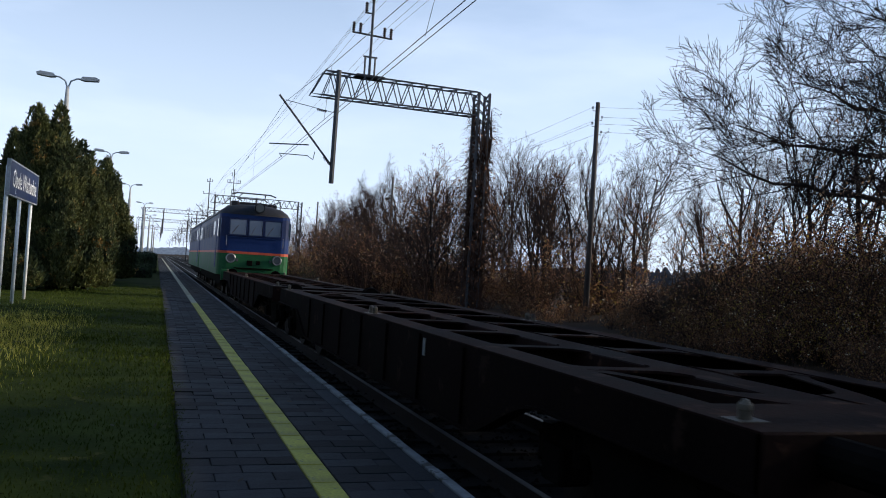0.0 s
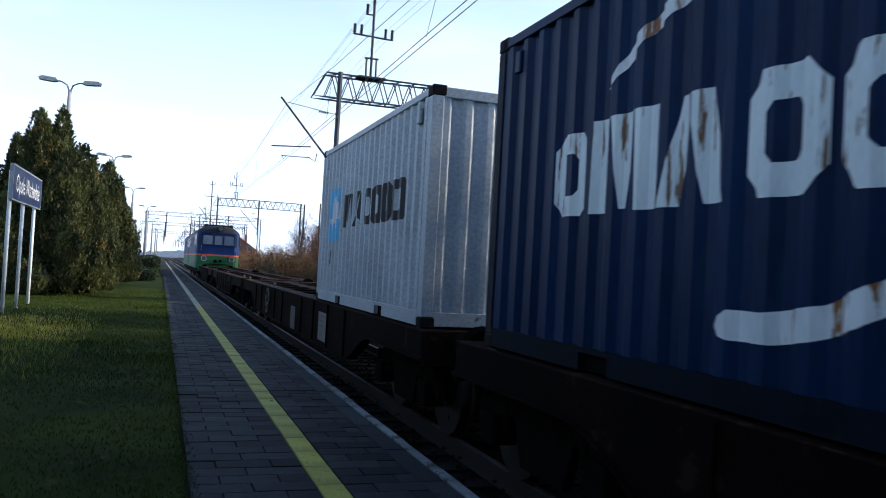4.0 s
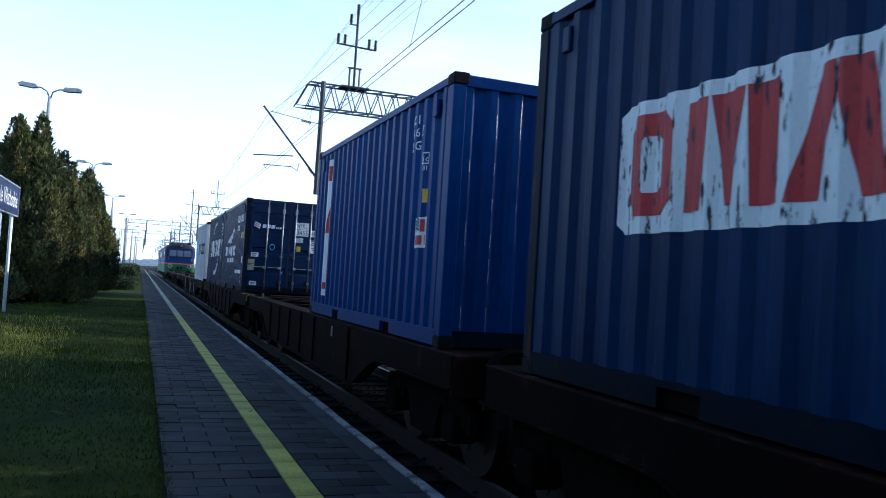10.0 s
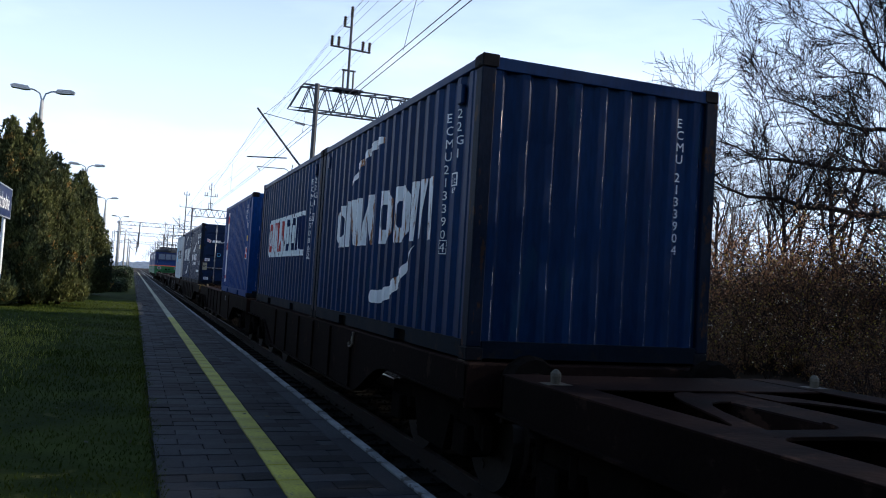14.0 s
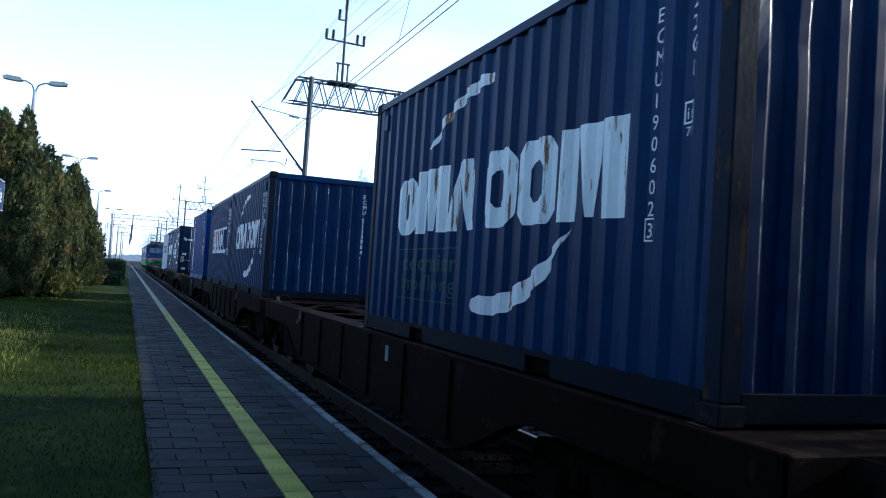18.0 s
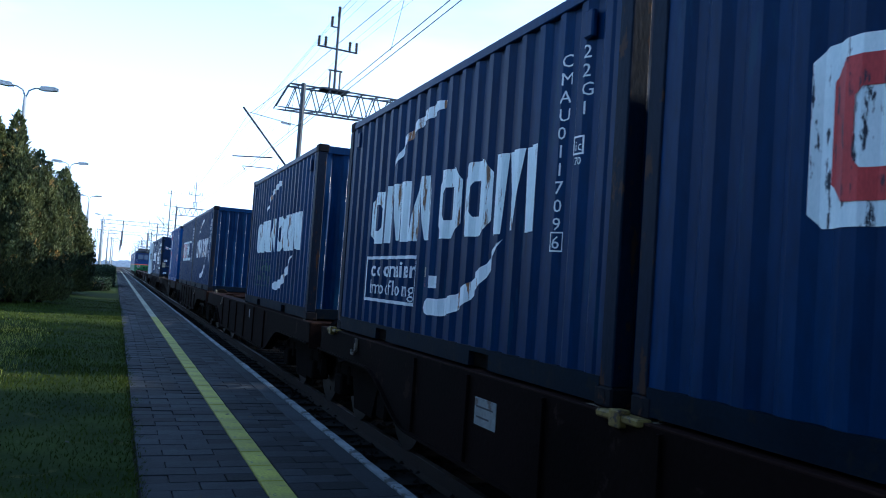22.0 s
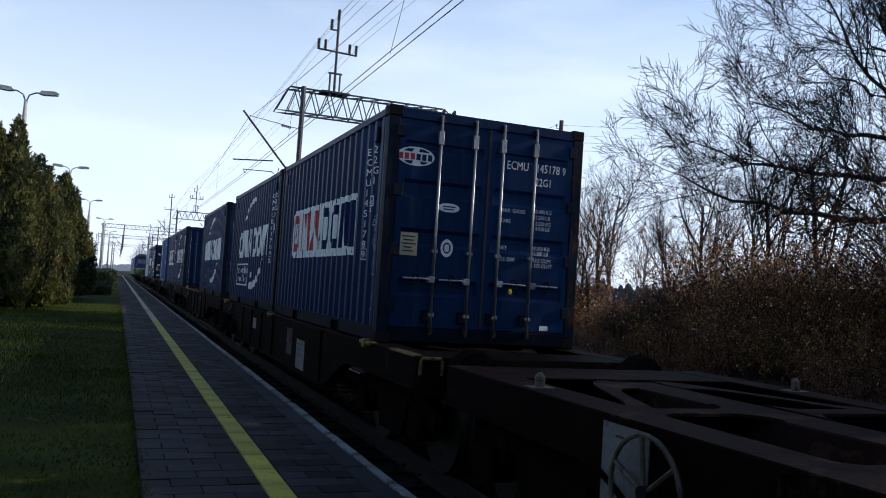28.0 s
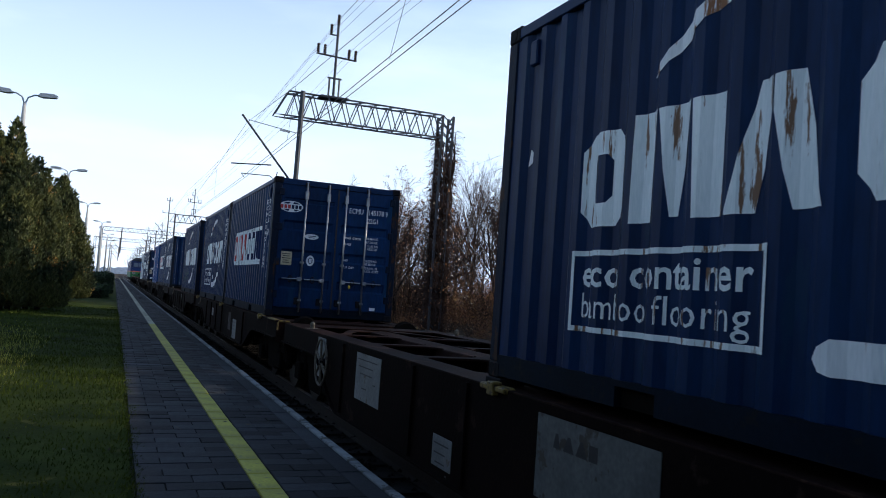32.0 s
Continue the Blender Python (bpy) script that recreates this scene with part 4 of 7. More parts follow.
    for k, ch in enumerate("ECMU2133904"):
        decal("serial_digit", on_end(words(ch, 0.12), 1.98, 2.2 - 0.112 * k - (0.06 if k > 3 else 0), 0.005), WHITE_CLEAN, c)
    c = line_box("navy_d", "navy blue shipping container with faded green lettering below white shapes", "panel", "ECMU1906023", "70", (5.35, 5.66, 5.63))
    initials_shapes(WHITE, c, "white painted shape", 1.02, 1.033)
    swooshes(c, 0.06)
    eco_label(c, GREEN_FADED, False)
    box_border(c, 1.1, 2.66, 0.4, 0.9, 0.012, GREEN_FADED)
    c = line_box("navy_e", "navy blue shipping container with a white bordered flooring label", "panel", "CMAU0117096", "70")
    initials_shapes(WHITE, c, "white painted shape")
    swooshes(c)
    eco_label(c, WHITE_CLEAN)
    data_bars(c, [(2.86, 0.7, 0.085, 0.09, LABEL_TAN), (3.05, 0.6, 0.15, 0.11, WHITE_CLEAN)])
    decal("sticker", on_side(shape([(0.05, 0), (0.1, 0.05), (0.05, 0.1), (0, 0.05)]), 2.88, 0.58), RED, c)

    c = ride(container("navy blue shipping container with locked double doors and a white panel", NAVY, "doors"), NEAR["panel_b"], 2.62, BASE_Z)
    upright_number("ECMU1451789", c)
    upright_number("22G1", c, 5.53)
    small_square("81", c)
    white_panel(c)
    chalk(c)
    oval = [(0.22 * math.cos(k * math.pi / 12), 0.105 * math.sin(k * math.pi / 12)) for k in range(24)]
    decal("oval_emblem", on_end(shape(oval), 0.33, 2.05, yf), WHITE_CLEAN, c, "white oval painted emblem")
    for o in ([(-0.15, 0.05), (-0.05, 0.045), (-0.02, 0.085), (-0.1, 0.08)], [(0.03, 0.05), (0.16, 0.05), (0.11, 0.08), (0.04, 0.088)], [(-0.14, -0.055), (-0.03, -0.05), (-0.05, -0.09), (-0.1, -0.08)], [(0.05, -0.05), (0.15, -0.055), (0.1, -0.082), (0.06, -0.085)]):
        decal("emblem_patch", on_end(shape(o), 0.33, 2.05, yf - 0.003), NAVY_DARK, c)
    for k, m in enumerate((RED, RED, RED, NAVY_DARK, NAVY_DARK, NAVY_DARK)):
        decal("wordmark_shape", on_end(shape([(0, 0), (0.05, 0), (0.05, 0.07), (0, 0.07)]), 0.13 + 0.068 * k, 2.01, yf - 0.003), m, c)
    for text, x, z, size in (("ECMU", 1.44, 2.04, 0.14), ("145178", 1.82, 2.04, 0.14), ("9", 2.17, 2.04, 0.13), ("22G1", 1.82, 1.88, 0.13), ("MAX. GROSS", 1.4, 1.54, 0.062), ("30.480 KG", 1.82, 1.56, 0.062), ("67.200 LB", 1.82, 1.49, 0.062), ("TARE", 1.4, 1.42, 0.062), ("2.230 KG", 1.85, 1.42, 0.062), ("4.920 LB", 1.85, 1.36, 0.062), ("NET", 1.4, 1.11, 0.062), ("28.250 KG", 1.82, 1.13, 0.062), ("62.280 LB", 1.82, 1.07, 0.062), ("CU. CAP.", 1.4, 0.98, 0.062), ("33.2 CU.M", 1.84, 0.99, 0.062), ("1.172 CU.FT", 1.82, 0.93, 0.062)):
        lt = words(text, size)
        bmesh.ops.scale(lt, vec=(0.76 if size > 0.1 else 0.88, 1, 1), verts=lt.verts)
        if size > 0.1:
            lettered("serial_digit", lt, lambda q: on_end(q, x, z, yf), WHITE_CLEAN, c)
        else:
            tagged(decal("small_print", on_end(lt, x, z, yf), WHITE_CLEAN, c), kind="stuff")
    decal("sticker", on_end(shape([(0.24 * 0.5 * math.cos(k * math.pi / 8) + 0.12 * (1 if math.cos(k * math.pi / 8) > 0 else -1) * 0.1, 0.05 * math.sin(k * math.pi / 8)) for k in range(16)]), 0.755, 1.52, yf), WHITE_CLEAN, c)
    decal("small_print", on_end(bars([(-0.07, 0.15), (-0.06, 0.12)], 0.03, 0.014), 0.755, 1.525, yf - 0.003), NAVY_DARK, c)
    for x, z, w, h, m in ((0.21, 0.96, 0.2, 0.25, LABEL_TAN), (1.98, 0.2, 0.11, 0.055, WHITE_CLEAN)):
        decal("sticker", on_end(shape([(0, 0), (w, 0), (w, h), (0, h)]), x, z, yf), m, c)
    decal("small_print", on_end(bars([(0.02, 0.15), (0.03, 0.13), (0.02, 0.16), (0.04, 0.1), (0.03, 0.13)], 0.04, 0.014), 0.21, 1.16, yf - 0.003), BLACK_PAINT, c)
    decal("round_emblem", on_end(shape([(0.075 * math.cos(k * math.pi / 8), 0.1 * math.sin(k * math.pi / 8)) for k in range(16)]), 0.76, 1.07, yf), WHITE_CLEAN, c)
    decal("round_emblem", on_end(ring_shape(bmesh.new(), -0.045, 0.045, -0.06, 0.06, 0.018, 0.03), 0.76, 1.07, yf - 0.003), NAVY_DARK, c)
    part("padlock", box(bmesh.new(), 1.5, 1.54, -0.11, -0.08, 0.6, 0.66, 0.008), LABEL_YELLOW, c, "small brass padlock")

    c = line_box("navy_f", "navy blue shipping container with worn white shapes and a flooring label", "panel", "ECMU1873206", "70")
    initials_shapes(WHITE, c, "worn white painted shape")
    swooshes(c)
    eco_label(c, WHITE)
    decal("chip", on_side(shape([(0, 0), (0.06, 0.02), (0.09, 0.08), (0.03, 0.12)]), 0.34, 1.52), WHITE_CLEAN, c)


containers()

# ---- wagons ----
DECK_Z = BASE_Z - 0.005


def wheelset(parent):
    bm = bmesh.new()
    for s in (-1, 1):
        prof = [(0.0, 0.1), (0.0, 0.46), (0.11, 0.45), (0.125, 0.485), (0.14, 0.485), (0.14, 0.1)]
        n = 24
        rings = [[bm.verts.new((s * (0.815 - a), r * math.cos(2 * math.pi * k / n), r * math.sin(2 * math.pi * k / n))) for k in range(n)] for a, r in prof]
        for a, b in zip(rings, rings[1:] + rings[:1]):
            for k in range(n):
                bm.faces.new((a[k], a[(k + 1) % n], b[(k + 1) % n], b[k]))
        for k in range(4):
            a = k * math.pi / 2
            box(bm, s * 0.82 - 0.004, s * 0.82 + 0.004, 0.28 * math.cos(a) - 0.03, 0.28 * math.cos(a) + 0.03, 0.28 * math.sin(a) - 0.03, 0.28 * math.sin(a) + 0.03)
    tube(bm, [(-0.95, 0, 0), (0.95, 0, 0)], 0.08, 10)
    ob = part("wheelset", bm, TYRE_STEEL, parent)
    return ob


def bogie(wagon, y):
    """Two-axle bogie, its parts directly under the wagon."""
    zc = RAIL_Z + 0.46
    made = []
    for s in (-1, 1):
        x = s * 1.0
        bm = prism(bmesh.new(), [(-1.25, zc - 0.06), (-1.0, zc + 0.1), (-0.5, zc + 0.14), (-0.35, zc - 0.22), (0.35, zc - 0.22), (0.5, zc + 0.14), (1.0, zc + 0.1), (1.25, zc - 0.06), (1.25, zc + 0.16), (0.9, zc + 0.3), (-0.9, zc + 0.3), (-1.25, zc + 0.16)], 0.08, "x", x - 0.04)
        for ay in (-0.9, 0.9):
            box(bm, x - 0.12, x + 0.12, ay - 0.15, ay + 0.15, zc - 0.14, zc + 0.12, 0.02)
            for d in (-0.24, 0.24):
                tube(bm, [(x, ay + d, zc + 0.02), (x, ay + d, zc + 0.24)], 0.07, 8)
        bmesh.ops.translate(bm, verts=bm.verts, vec=(0, y, 0))
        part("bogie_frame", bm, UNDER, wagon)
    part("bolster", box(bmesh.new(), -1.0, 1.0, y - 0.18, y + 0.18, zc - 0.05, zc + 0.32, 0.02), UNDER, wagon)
    for ay in (-0.9, 0.9):
        w = wheelset(wagon)
        w.location = (0, y + ay, zc)
        WHEELS.append((w, y + ay, zc))
    return made


WHEELS = []


def fillet(bm, cx, cy, dx, dy, r):
    """Rounded inner corner of a deck opening."""
    pts = [(cx, cy)] + [(cx + dx * r * (1 - math.sin(q)), cy + dy * r * 1.2 * (1 - math.cos(q))) for q in (k * math.pi / 16 for k in range(9))]
    prism(bm, pts, 0.02, "z", DECK_Z - 0.029)


def wagon(length, label, wheel_at=None, plates=(), deep=0.72, stops=(), hooks=(), spigots=(), loops=False, e=0.62, strips=()):
    """Flat container wagon; its origin at the near end, over the rails, y along it."""
    w = thing("container_wagon", label, "flat wagon", "wagons of the train")
    half = 1.27                      # half width; e: how far the buffers overhang
    a, b = e, length - e
    mid0, mid1 = a + 2.9, b - 2.9
    for s in (-1, 1):
        x = s * half
        t = DECK_Z
        arch = [(-0.75 + 1.4 * k / 8, 0.3 + (deep - 0.3) * (k / 8) ** 2 * (3 - 2 * k / 8)) for k in range(9)]
        belly = [(mid0 + q, t - d) for q, d in arch] + [(mid1 - q, t - d) for q, d in reversed(arch)]
        out = [(a, t - 0.3)] + belly + [(b, t - 0.3), (b, t - 0.012), (a, t - 0.012)]
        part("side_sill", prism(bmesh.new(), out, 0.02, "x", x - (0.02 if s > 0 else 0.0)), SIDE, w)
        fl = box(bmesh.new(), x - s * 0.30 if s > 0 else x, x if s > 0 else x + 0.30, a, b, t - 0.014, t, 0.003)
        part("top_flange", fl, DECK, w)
        edge = [(a, t - 0.3)] + belly + [(b, t - 0.3)]
        lip = bmesh.new()
        for q0, q1 in zip(edge, edge[1:]):
            prism(lip, [q0, q1, (q1[0], q1[1] + 0.02), (q0[0], q0[1] + 0.02)], 0.14 * s, "x", x - 0.1 * s)
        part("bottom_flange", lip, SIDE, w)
        n = int((mid1 - mid0) / 1.1)
        for k in range(n + 1):
            y = mid0 + 0.6 + (mid1 - mid0 - 1.2) * k / max(1, n)
            part("rib", box(bmesh.new(), x - s * 0.1 if s > 0 else x + 0.02, x - 0.02 if s > 0 else x + 0.1, y - 0.01, y + 0.01, t - deep + 0.02, t - 0.014), DECK, w)
    n = int((mid1 - mid0) / 1.3)
    for k in range(n + 1):
        y = mid0 + 0.75 + (mid1 - mid0 - 1.5) * k / max(1, n)
        if any(q[0] - 0.05 < y < q[0] + q[2] + 0.05 for q in plates):
            continue
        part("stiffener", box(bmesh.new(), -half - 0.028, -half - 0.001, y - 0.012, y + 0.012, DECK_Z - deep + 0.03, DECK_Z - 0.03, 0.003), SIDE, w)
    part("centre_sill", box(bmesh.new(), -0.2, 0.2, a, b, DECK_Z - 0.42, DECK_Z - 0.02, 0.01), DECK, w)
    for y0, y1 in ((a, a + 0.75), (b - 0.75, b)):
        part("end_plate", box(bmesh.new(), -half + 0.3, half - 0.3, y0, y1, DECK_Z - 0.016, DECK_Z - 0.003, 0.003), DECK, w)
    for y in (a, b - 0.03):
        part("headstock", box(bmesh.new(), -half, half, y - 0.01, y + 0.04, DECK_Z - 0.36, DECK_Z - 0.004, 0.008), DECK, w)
    n = max(3, int(round((b - a - 1.5) / 1.55)))
    for k in range(1, n):
        y = a + 0.75 + (b - a - 1.5) * k / n
        for s in (-1, 1):
            bm = box(bmesh.new(), s * 0.2 if s > 0 else -half + 0.3, half - 0.3 if s > 0 else -0.2, y - 0.09, y + 0.09, DECK_Z - 0.03, DECK_Z - 0.008, 0.003)
            for cx, dx in ((0.2, 1), (half - 0.3, -1)):
                for dy in (-1, 1):
                    fillet(bm, s * cx, y + dy * 0.088, s * dx, dy, 0.19)
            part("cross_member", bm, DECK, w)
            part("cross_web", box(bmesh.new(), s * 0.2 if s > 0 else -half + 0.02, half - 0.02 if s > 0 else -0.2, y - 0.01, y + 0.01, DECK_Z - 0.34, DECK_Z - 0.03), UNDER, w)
    for s in (-1, 1):
        for y0, y1 in ((a + 0.75, a + 2.3), (b - 0.75, b - 2.3)):
            g = 1 if y1 > y0 else -1
            edge = [(0.2 + (half - 0.5) * k / 8, 0.5 - 0.5 * math.cos(math.pi * (k / 8) ** 1.3)) for k in range(9)]
            bm = prism(bmesh.new(), [(s * x, y0 + (y1 - y0 - 0.25 * g) * f) for x, f in edge] + [(s * x, y0 + 0.42 * g + (y1 - y0 - 0.3 * g) * f ** 1.15) for x, f in reversed(edge)], 0.012, "z", DECK_Z - 0.024)
            part("diagonal_brace", bm, DECK, w)
    for y in spigots or (a + 0.28, length / 2 - 0.09, length / 2 + 0.09, b - 0.28):
        for s in (-1, 1):
            bm = box(bmesh.new(), s * 1.13 - 0.09, s * 1.13 + 0.09, y - 0.07, y + 0.07, DECK_Z - 0.002, DECK_Z + 0.004, 0.0)
            tube(bm, [(s * 1.13, y, DECK_Z + 0.03), (s * 1.13, y, DECK_Z + 0.05), (s * 1.13, y, DECK_Z + 0.075), (s * 1.13, y, DECK_Z + 0.1)], [0.026, 0.037, 0.035, 0.012], 10)
            tube(bm, [(s * 1.13, y, DECK_Z), (s * 1.13, y, DECK_Z + 0.045), (s * 1.13, y, DECK_Z + 0.085)], [0.034, 0.034, 0.016], 10)
            part("spigot", bm, WORN_STEEL, w, "steel container locating spigot")
    for y in (0.0, length):
        way = 1 if y == 0 else -1
        for s in (-1, 1):
            bm = tube(bmesh.new(), [(s * 0.875, y + way * e, RAIL_Z + 1.03), (s * 0.875, y + way * 0.1, RAIL_Z + 1.03)], 0.1, 12)
            tube(bm, [(s * 0.875, y + way * 0.1, RAIL_Z + 1.03), (s * 0.875, y + way * 0.03, RAIL_Z + 1.03), (s * 0.875, y + way * 0.002, RAIL_Z + 1.03)], [0.2, 0.225, 0.2], 16)
            part("buffer", bm, UNDER, w, "round steel buffer")
            if not loops or y:
                continue
            hy, hz = y + way * (e - 0.05), DECK_Z
            loop = [(1.26, 0.0, -0.1), (1.26, 0.0, -0.22), (1.24, 0.0, -0.25), (1.07, 0.0, -0.25), (1.05, 0.0, -0.22), (1.05, 0.0, -0.1)]
            hook = tube(bmesh.new(), [(s * a, hy, hz - 0.26 - b) for a, _, b in loop], 0.015, 6)
            part("grab_handle", hook, OCHRE, w, "worn yellow shunter's handle")
        bm = tube(bmesh.new(), [(0, y + way * e, RAIL_Z + 1.0), (0, y + way * 0.2, RAIL_Z + 1.0), (0, y, RAIL_Z + 0.9)], 0.045, 8)
        part("coupling_hook", bm, UNDER, w)
        hose = tube(bmesh.new(), [(0.35, y + way * e, RAIL_Z + 0.9), (0.36, y + way * 0.3, RAIL_Z + 0.62), (0.3, y, RAIL_Z + 0.55)], 0.028, 6)
        part("brake_hose", hose, BLACK_PAINT, w)
    for y in stops:
        part("corner_stop", box(bmesh.new(), -half - 0.035, -half + 0.06, y - 0.2, y + 0.2, DECK_Z - 0.03, DECK_Z + 0.012, 0.01), OCHRE, w, "chipped yellow edge strip")
        part("corner_stop", box(bmesh.new(), -half - 0.05, -half + 0.03, y - 0.05, y + 0.05, DECK_Z - 0.06, DECK_Z + 0.035, 0.008), OCHRE, w, "chipped yellow edge strip")
    for y0, y1 in strips:
        part("edge_strip", box(bmesh.new(), -half - 0.02, -half + 0.07, y0, y1, DECK_Z - 0.01, DECK_Z + 0.012, 0.004), OCHRE, w, "chipped yellow edge strip")
    for y in hooks:
        x = -half - 0.02
        hook = part("lashing_hook", box(bmesh.new(), x - 0.012, x + 0.018, y - 0.035, y + 0.035, DECK_Z - 0.17, DECK_Z - 0.02, 0.006), WORN_STEEL, w, "worn pale yellow folding hook")
        part("hook_tip", tube(bmesh.new(), [(x - 0.02, y - 0.075, DECK_Z - 0.15), (x - 0.03, y - 0.05, DECK_Z - 0.19), (x - 0.03, y + 0.05, DECK_Z - 0.19), (x - 0.02, y + 0.075, DECK_Z - 0.15)], 0.015, 6), WORN_STEEL, hook)
        part("pivot", tube(bmesh.new(), [(x - 0.02, y, DECK_Z - 0.05), (x + 0.02, y, DECK_Z - 0.05)], 0.024, 8), CASTING, hook)
    for y in (a + 1.35, b - 1.35):
        bogie(w, y)
    tank = tube(bmesh.new(), [(-0.55, length * 0.42, RAIL_Z + 0.62), (-0.55, length * 0.42 + 0.9, RAIL_Z + 0.62)], 0.18, 14)
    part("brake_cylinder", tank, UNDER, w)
    if wheel_at is not None:
        x = -half - 0.07
        bm = bmesh.new()
        ring = [(x, wheel_at + 0.29 * math.cos(k * math.pi / 12), DECK_Z - 0.33 + 0.29 * math.sin(k * math.pi / 12)) for k in range(25)]
        tube(bm, ring, 0.014, 6, False)
        rim = WORN_STEEL
        hw = part("hand_brake_wheel", bm, rim, w, "worn hand brake wheel")
        for k in range(3):
            q = k * math.pi / 3 + 0.4
            part("spoke", tube(bmesh.new(), [(x, wheel_at - 0.29 * math.cos(q), DECK_Z - 0.33 - 0.29 * math.sin(q)), (x, wheel_at + 0.29 * math.cos(q), DECK_Z - 0.33 + 0.29 * math.sin(q))], 0.014, 6), rim, hw)
        part("hub", tube(bmesh.new(), [(x + 0.06, wheel_at, DECK_Z - 0.33), (x - 0.02, wheel_at, DECK_Z - 0.33)], 0.045, 8), CASTING, hw)
    for y, z, wd, h, lines, m in plates:
        bm = box(bmesh.new(), -half - 0.006, -half - 0.001, y, y + wd, z, z + h)
        p = part("data_plate", bm, m, w, "pale painted data panel")
        if lines:
            bm = bmesh.new()
            for k, (u, l) in enumerate(lines):
                yy, zz = y + wd - u * wd, z + h - 0.07 - 0.075 * k
                bm.faces.new([bm.verts.new(c) for c in ((-half - 0.009, yy, zz), (-half - 0.009, yy - l * wd, zz), (-half - 0.009, yy - l * wd, zz + 0.013), (-half - 0.009, yy, zz + 0.013))])
            decal("small_print", bm, BLACK_PAINT, p)
    return w


WORN_STEEL = surface("worn_steel", (0.05, 0.042, 0.032), (0.13, 0.11, 0.08), 0.6, scale=4, fine=30, bump=0.1, spot=(0.04, 0.026, 0.018), spot_at=0.55)
PLATE_DIM = surface("grimy_data_plate", (0.035, 0.03, 0.03), (0.09, 0.082, 0.08), 0.7, scale=3.5, fine=30, bump=0.1, spot=(0.02, 0.014, 0.012), spot_at=0.55, gloss=0.05)
PLATE_DULL = surface("weathered_data_plate", (0.055, 0.058, 0.058), (0.1, 0.104, 0.1), 0.7, scale=2.5, fine=30, bump=0.05, spot=(0.05, 0.04, 0.034), spot_at=0.58)
LINES = [(0.08, 0.8), (0.12, 0.6), (0.2, 0.5), (0.75, 0.1), (0.3, 0.2)]


def emblem_plate():
    """Dark plain shapes on the wide pale panel of the last maroon wagon."""
    w = ON_TRAIN[-1][0]
    x = -1.27 - 0.0095
    for y0, y1, top in ((9.84, 9.76, 0.0), (9.72, 9.6, 0.02), (9.58, 9.46, 0.02), (9.44, 9.35, 1.0)):
        bm = bmesh.new()
        m = (y0 + y1) / 2
        zs = (0.62, 0.71)
        o = ((y0, zs[0]), (y1, zs[0]), (y1 if top == 1 else m - 0.015, zs[1]), (y0 if top == 1 else m + 0.015, zs[1]))
        bm.faces.new([bm.verts.new((x, a, b)) for a, b in o])
        decal("plate_shape", bm, BLACK_PAINT, w, "dark painted shape")


def wagons():
    def put(near, far, label, **kw):
        ride(wagon(far - near, label, **kw), near, TX, 0.0)
    put(50.2, 66.25, "empty rust-brown flat container wagon behind the locomotive")
    put(34.2, 50.2, "empty rust-brown flat container wagon with open deck", plates=[(5.35, 0.64, 0.08, 0.17, [], PLATE)])
    put(14.35, 34.2, "rust-brown container wagon with a grey box and a hand wheel", wheel_at=12.68, spigots=(1.0, 6.83, 7.06, 13.08, 18.9), plates=[(5.6, 0.24, 0.7, 0.46, LINES, PLATE), (8.8, 0.16, 0.55, 0.46, LINES, PLATE_DULL)])
    put(-0.7, 14.35, "rust-brown container wagon carrying two navy boxes", e=0.34, strips=((0.5, 1.12),), spigots=(2.05, 7.8, 8.3, 14.0), loops=True)
    put(-15.2, -0.7, "rust-brown container wagon carrying a bright blue box", e=0.34, spigots=(0.98, 6.8, 7.05, 12.87), plates=[(4.94, 0.65, 0.1, 0.14, [], PLATE)])
    put(-28.75, -15.2, "rust-brown container wagon carrying two navy boxes", e=0.34, spigots=(0.6, 6.4, 6.8, 12.5), hooks=(3.89,))
    put(-42.73, -28.75, "rust-brown container wagon carrying one navy box", e=0.34, spigots=(0.98, 6.7, 7.05, 13.1), hooks=(10.2,), plates=[(5.72, 0.62, 0.1, 0.16, [], PLATE)])
    put(-57.78, -42.73, "dark container wagon with white stencilled panels", e=0.34, stops=(1.95, 7.88, 14.08), strips=((0.43, 1.11),), spigots=(2.0, 7.7, 8.24, 14.0), loops=True, hooks=(12.98,), plates=[(4.98, 0.2, 0.55, 0.42, LINES, PLATE), (5.88, 0.34, 0.42, 0.4, [], PLATE_DIM), (9.38, 0.5, 0.36, 0.2, LINES[:2], PLATE)])
    put(-76.5, -57.78, "maroon container wagon with a yellow hand wheel and data panels", e=0.34, spigots=(5.05, 10.8, 17.05), stops=(10.7, 4.6), wheel_at=15.56, deep=0.86, plates=[(15.62, 0.33, 0.42, 0.5, [(0.3, 0.3)], PLATE), (13.32, 0.3, 0.87, 0.5, LINES, PLATE), (11.4, 0.1, 0.4, 0.25, LINES, PLATE), (8.8, 0.28, 1.25, 0.52, [], PLATE_DULL)])
    emblem_plate()
    w = ON_TRAIN[-1][0]
    for y in (NEAR["navy_f"] + 76.5 + 0.1, NEAR["navy_f"] + 76.5 + LEN - 0.1):
        for x in (-1.13, 1.13):
            part("bearer_pad", box(bmesh.new(), x - 0.1, x + 0.1, y - 0.12, y + 0.12, DECK_Z - 0.002, BASE_Z + 0.044, 0.006), CASTING, w)
    ride(wagon(16.0, "dark container wagon at the end of the train"), -92.5, TX, 0.0)


wagons()

# ---- locomotive ----


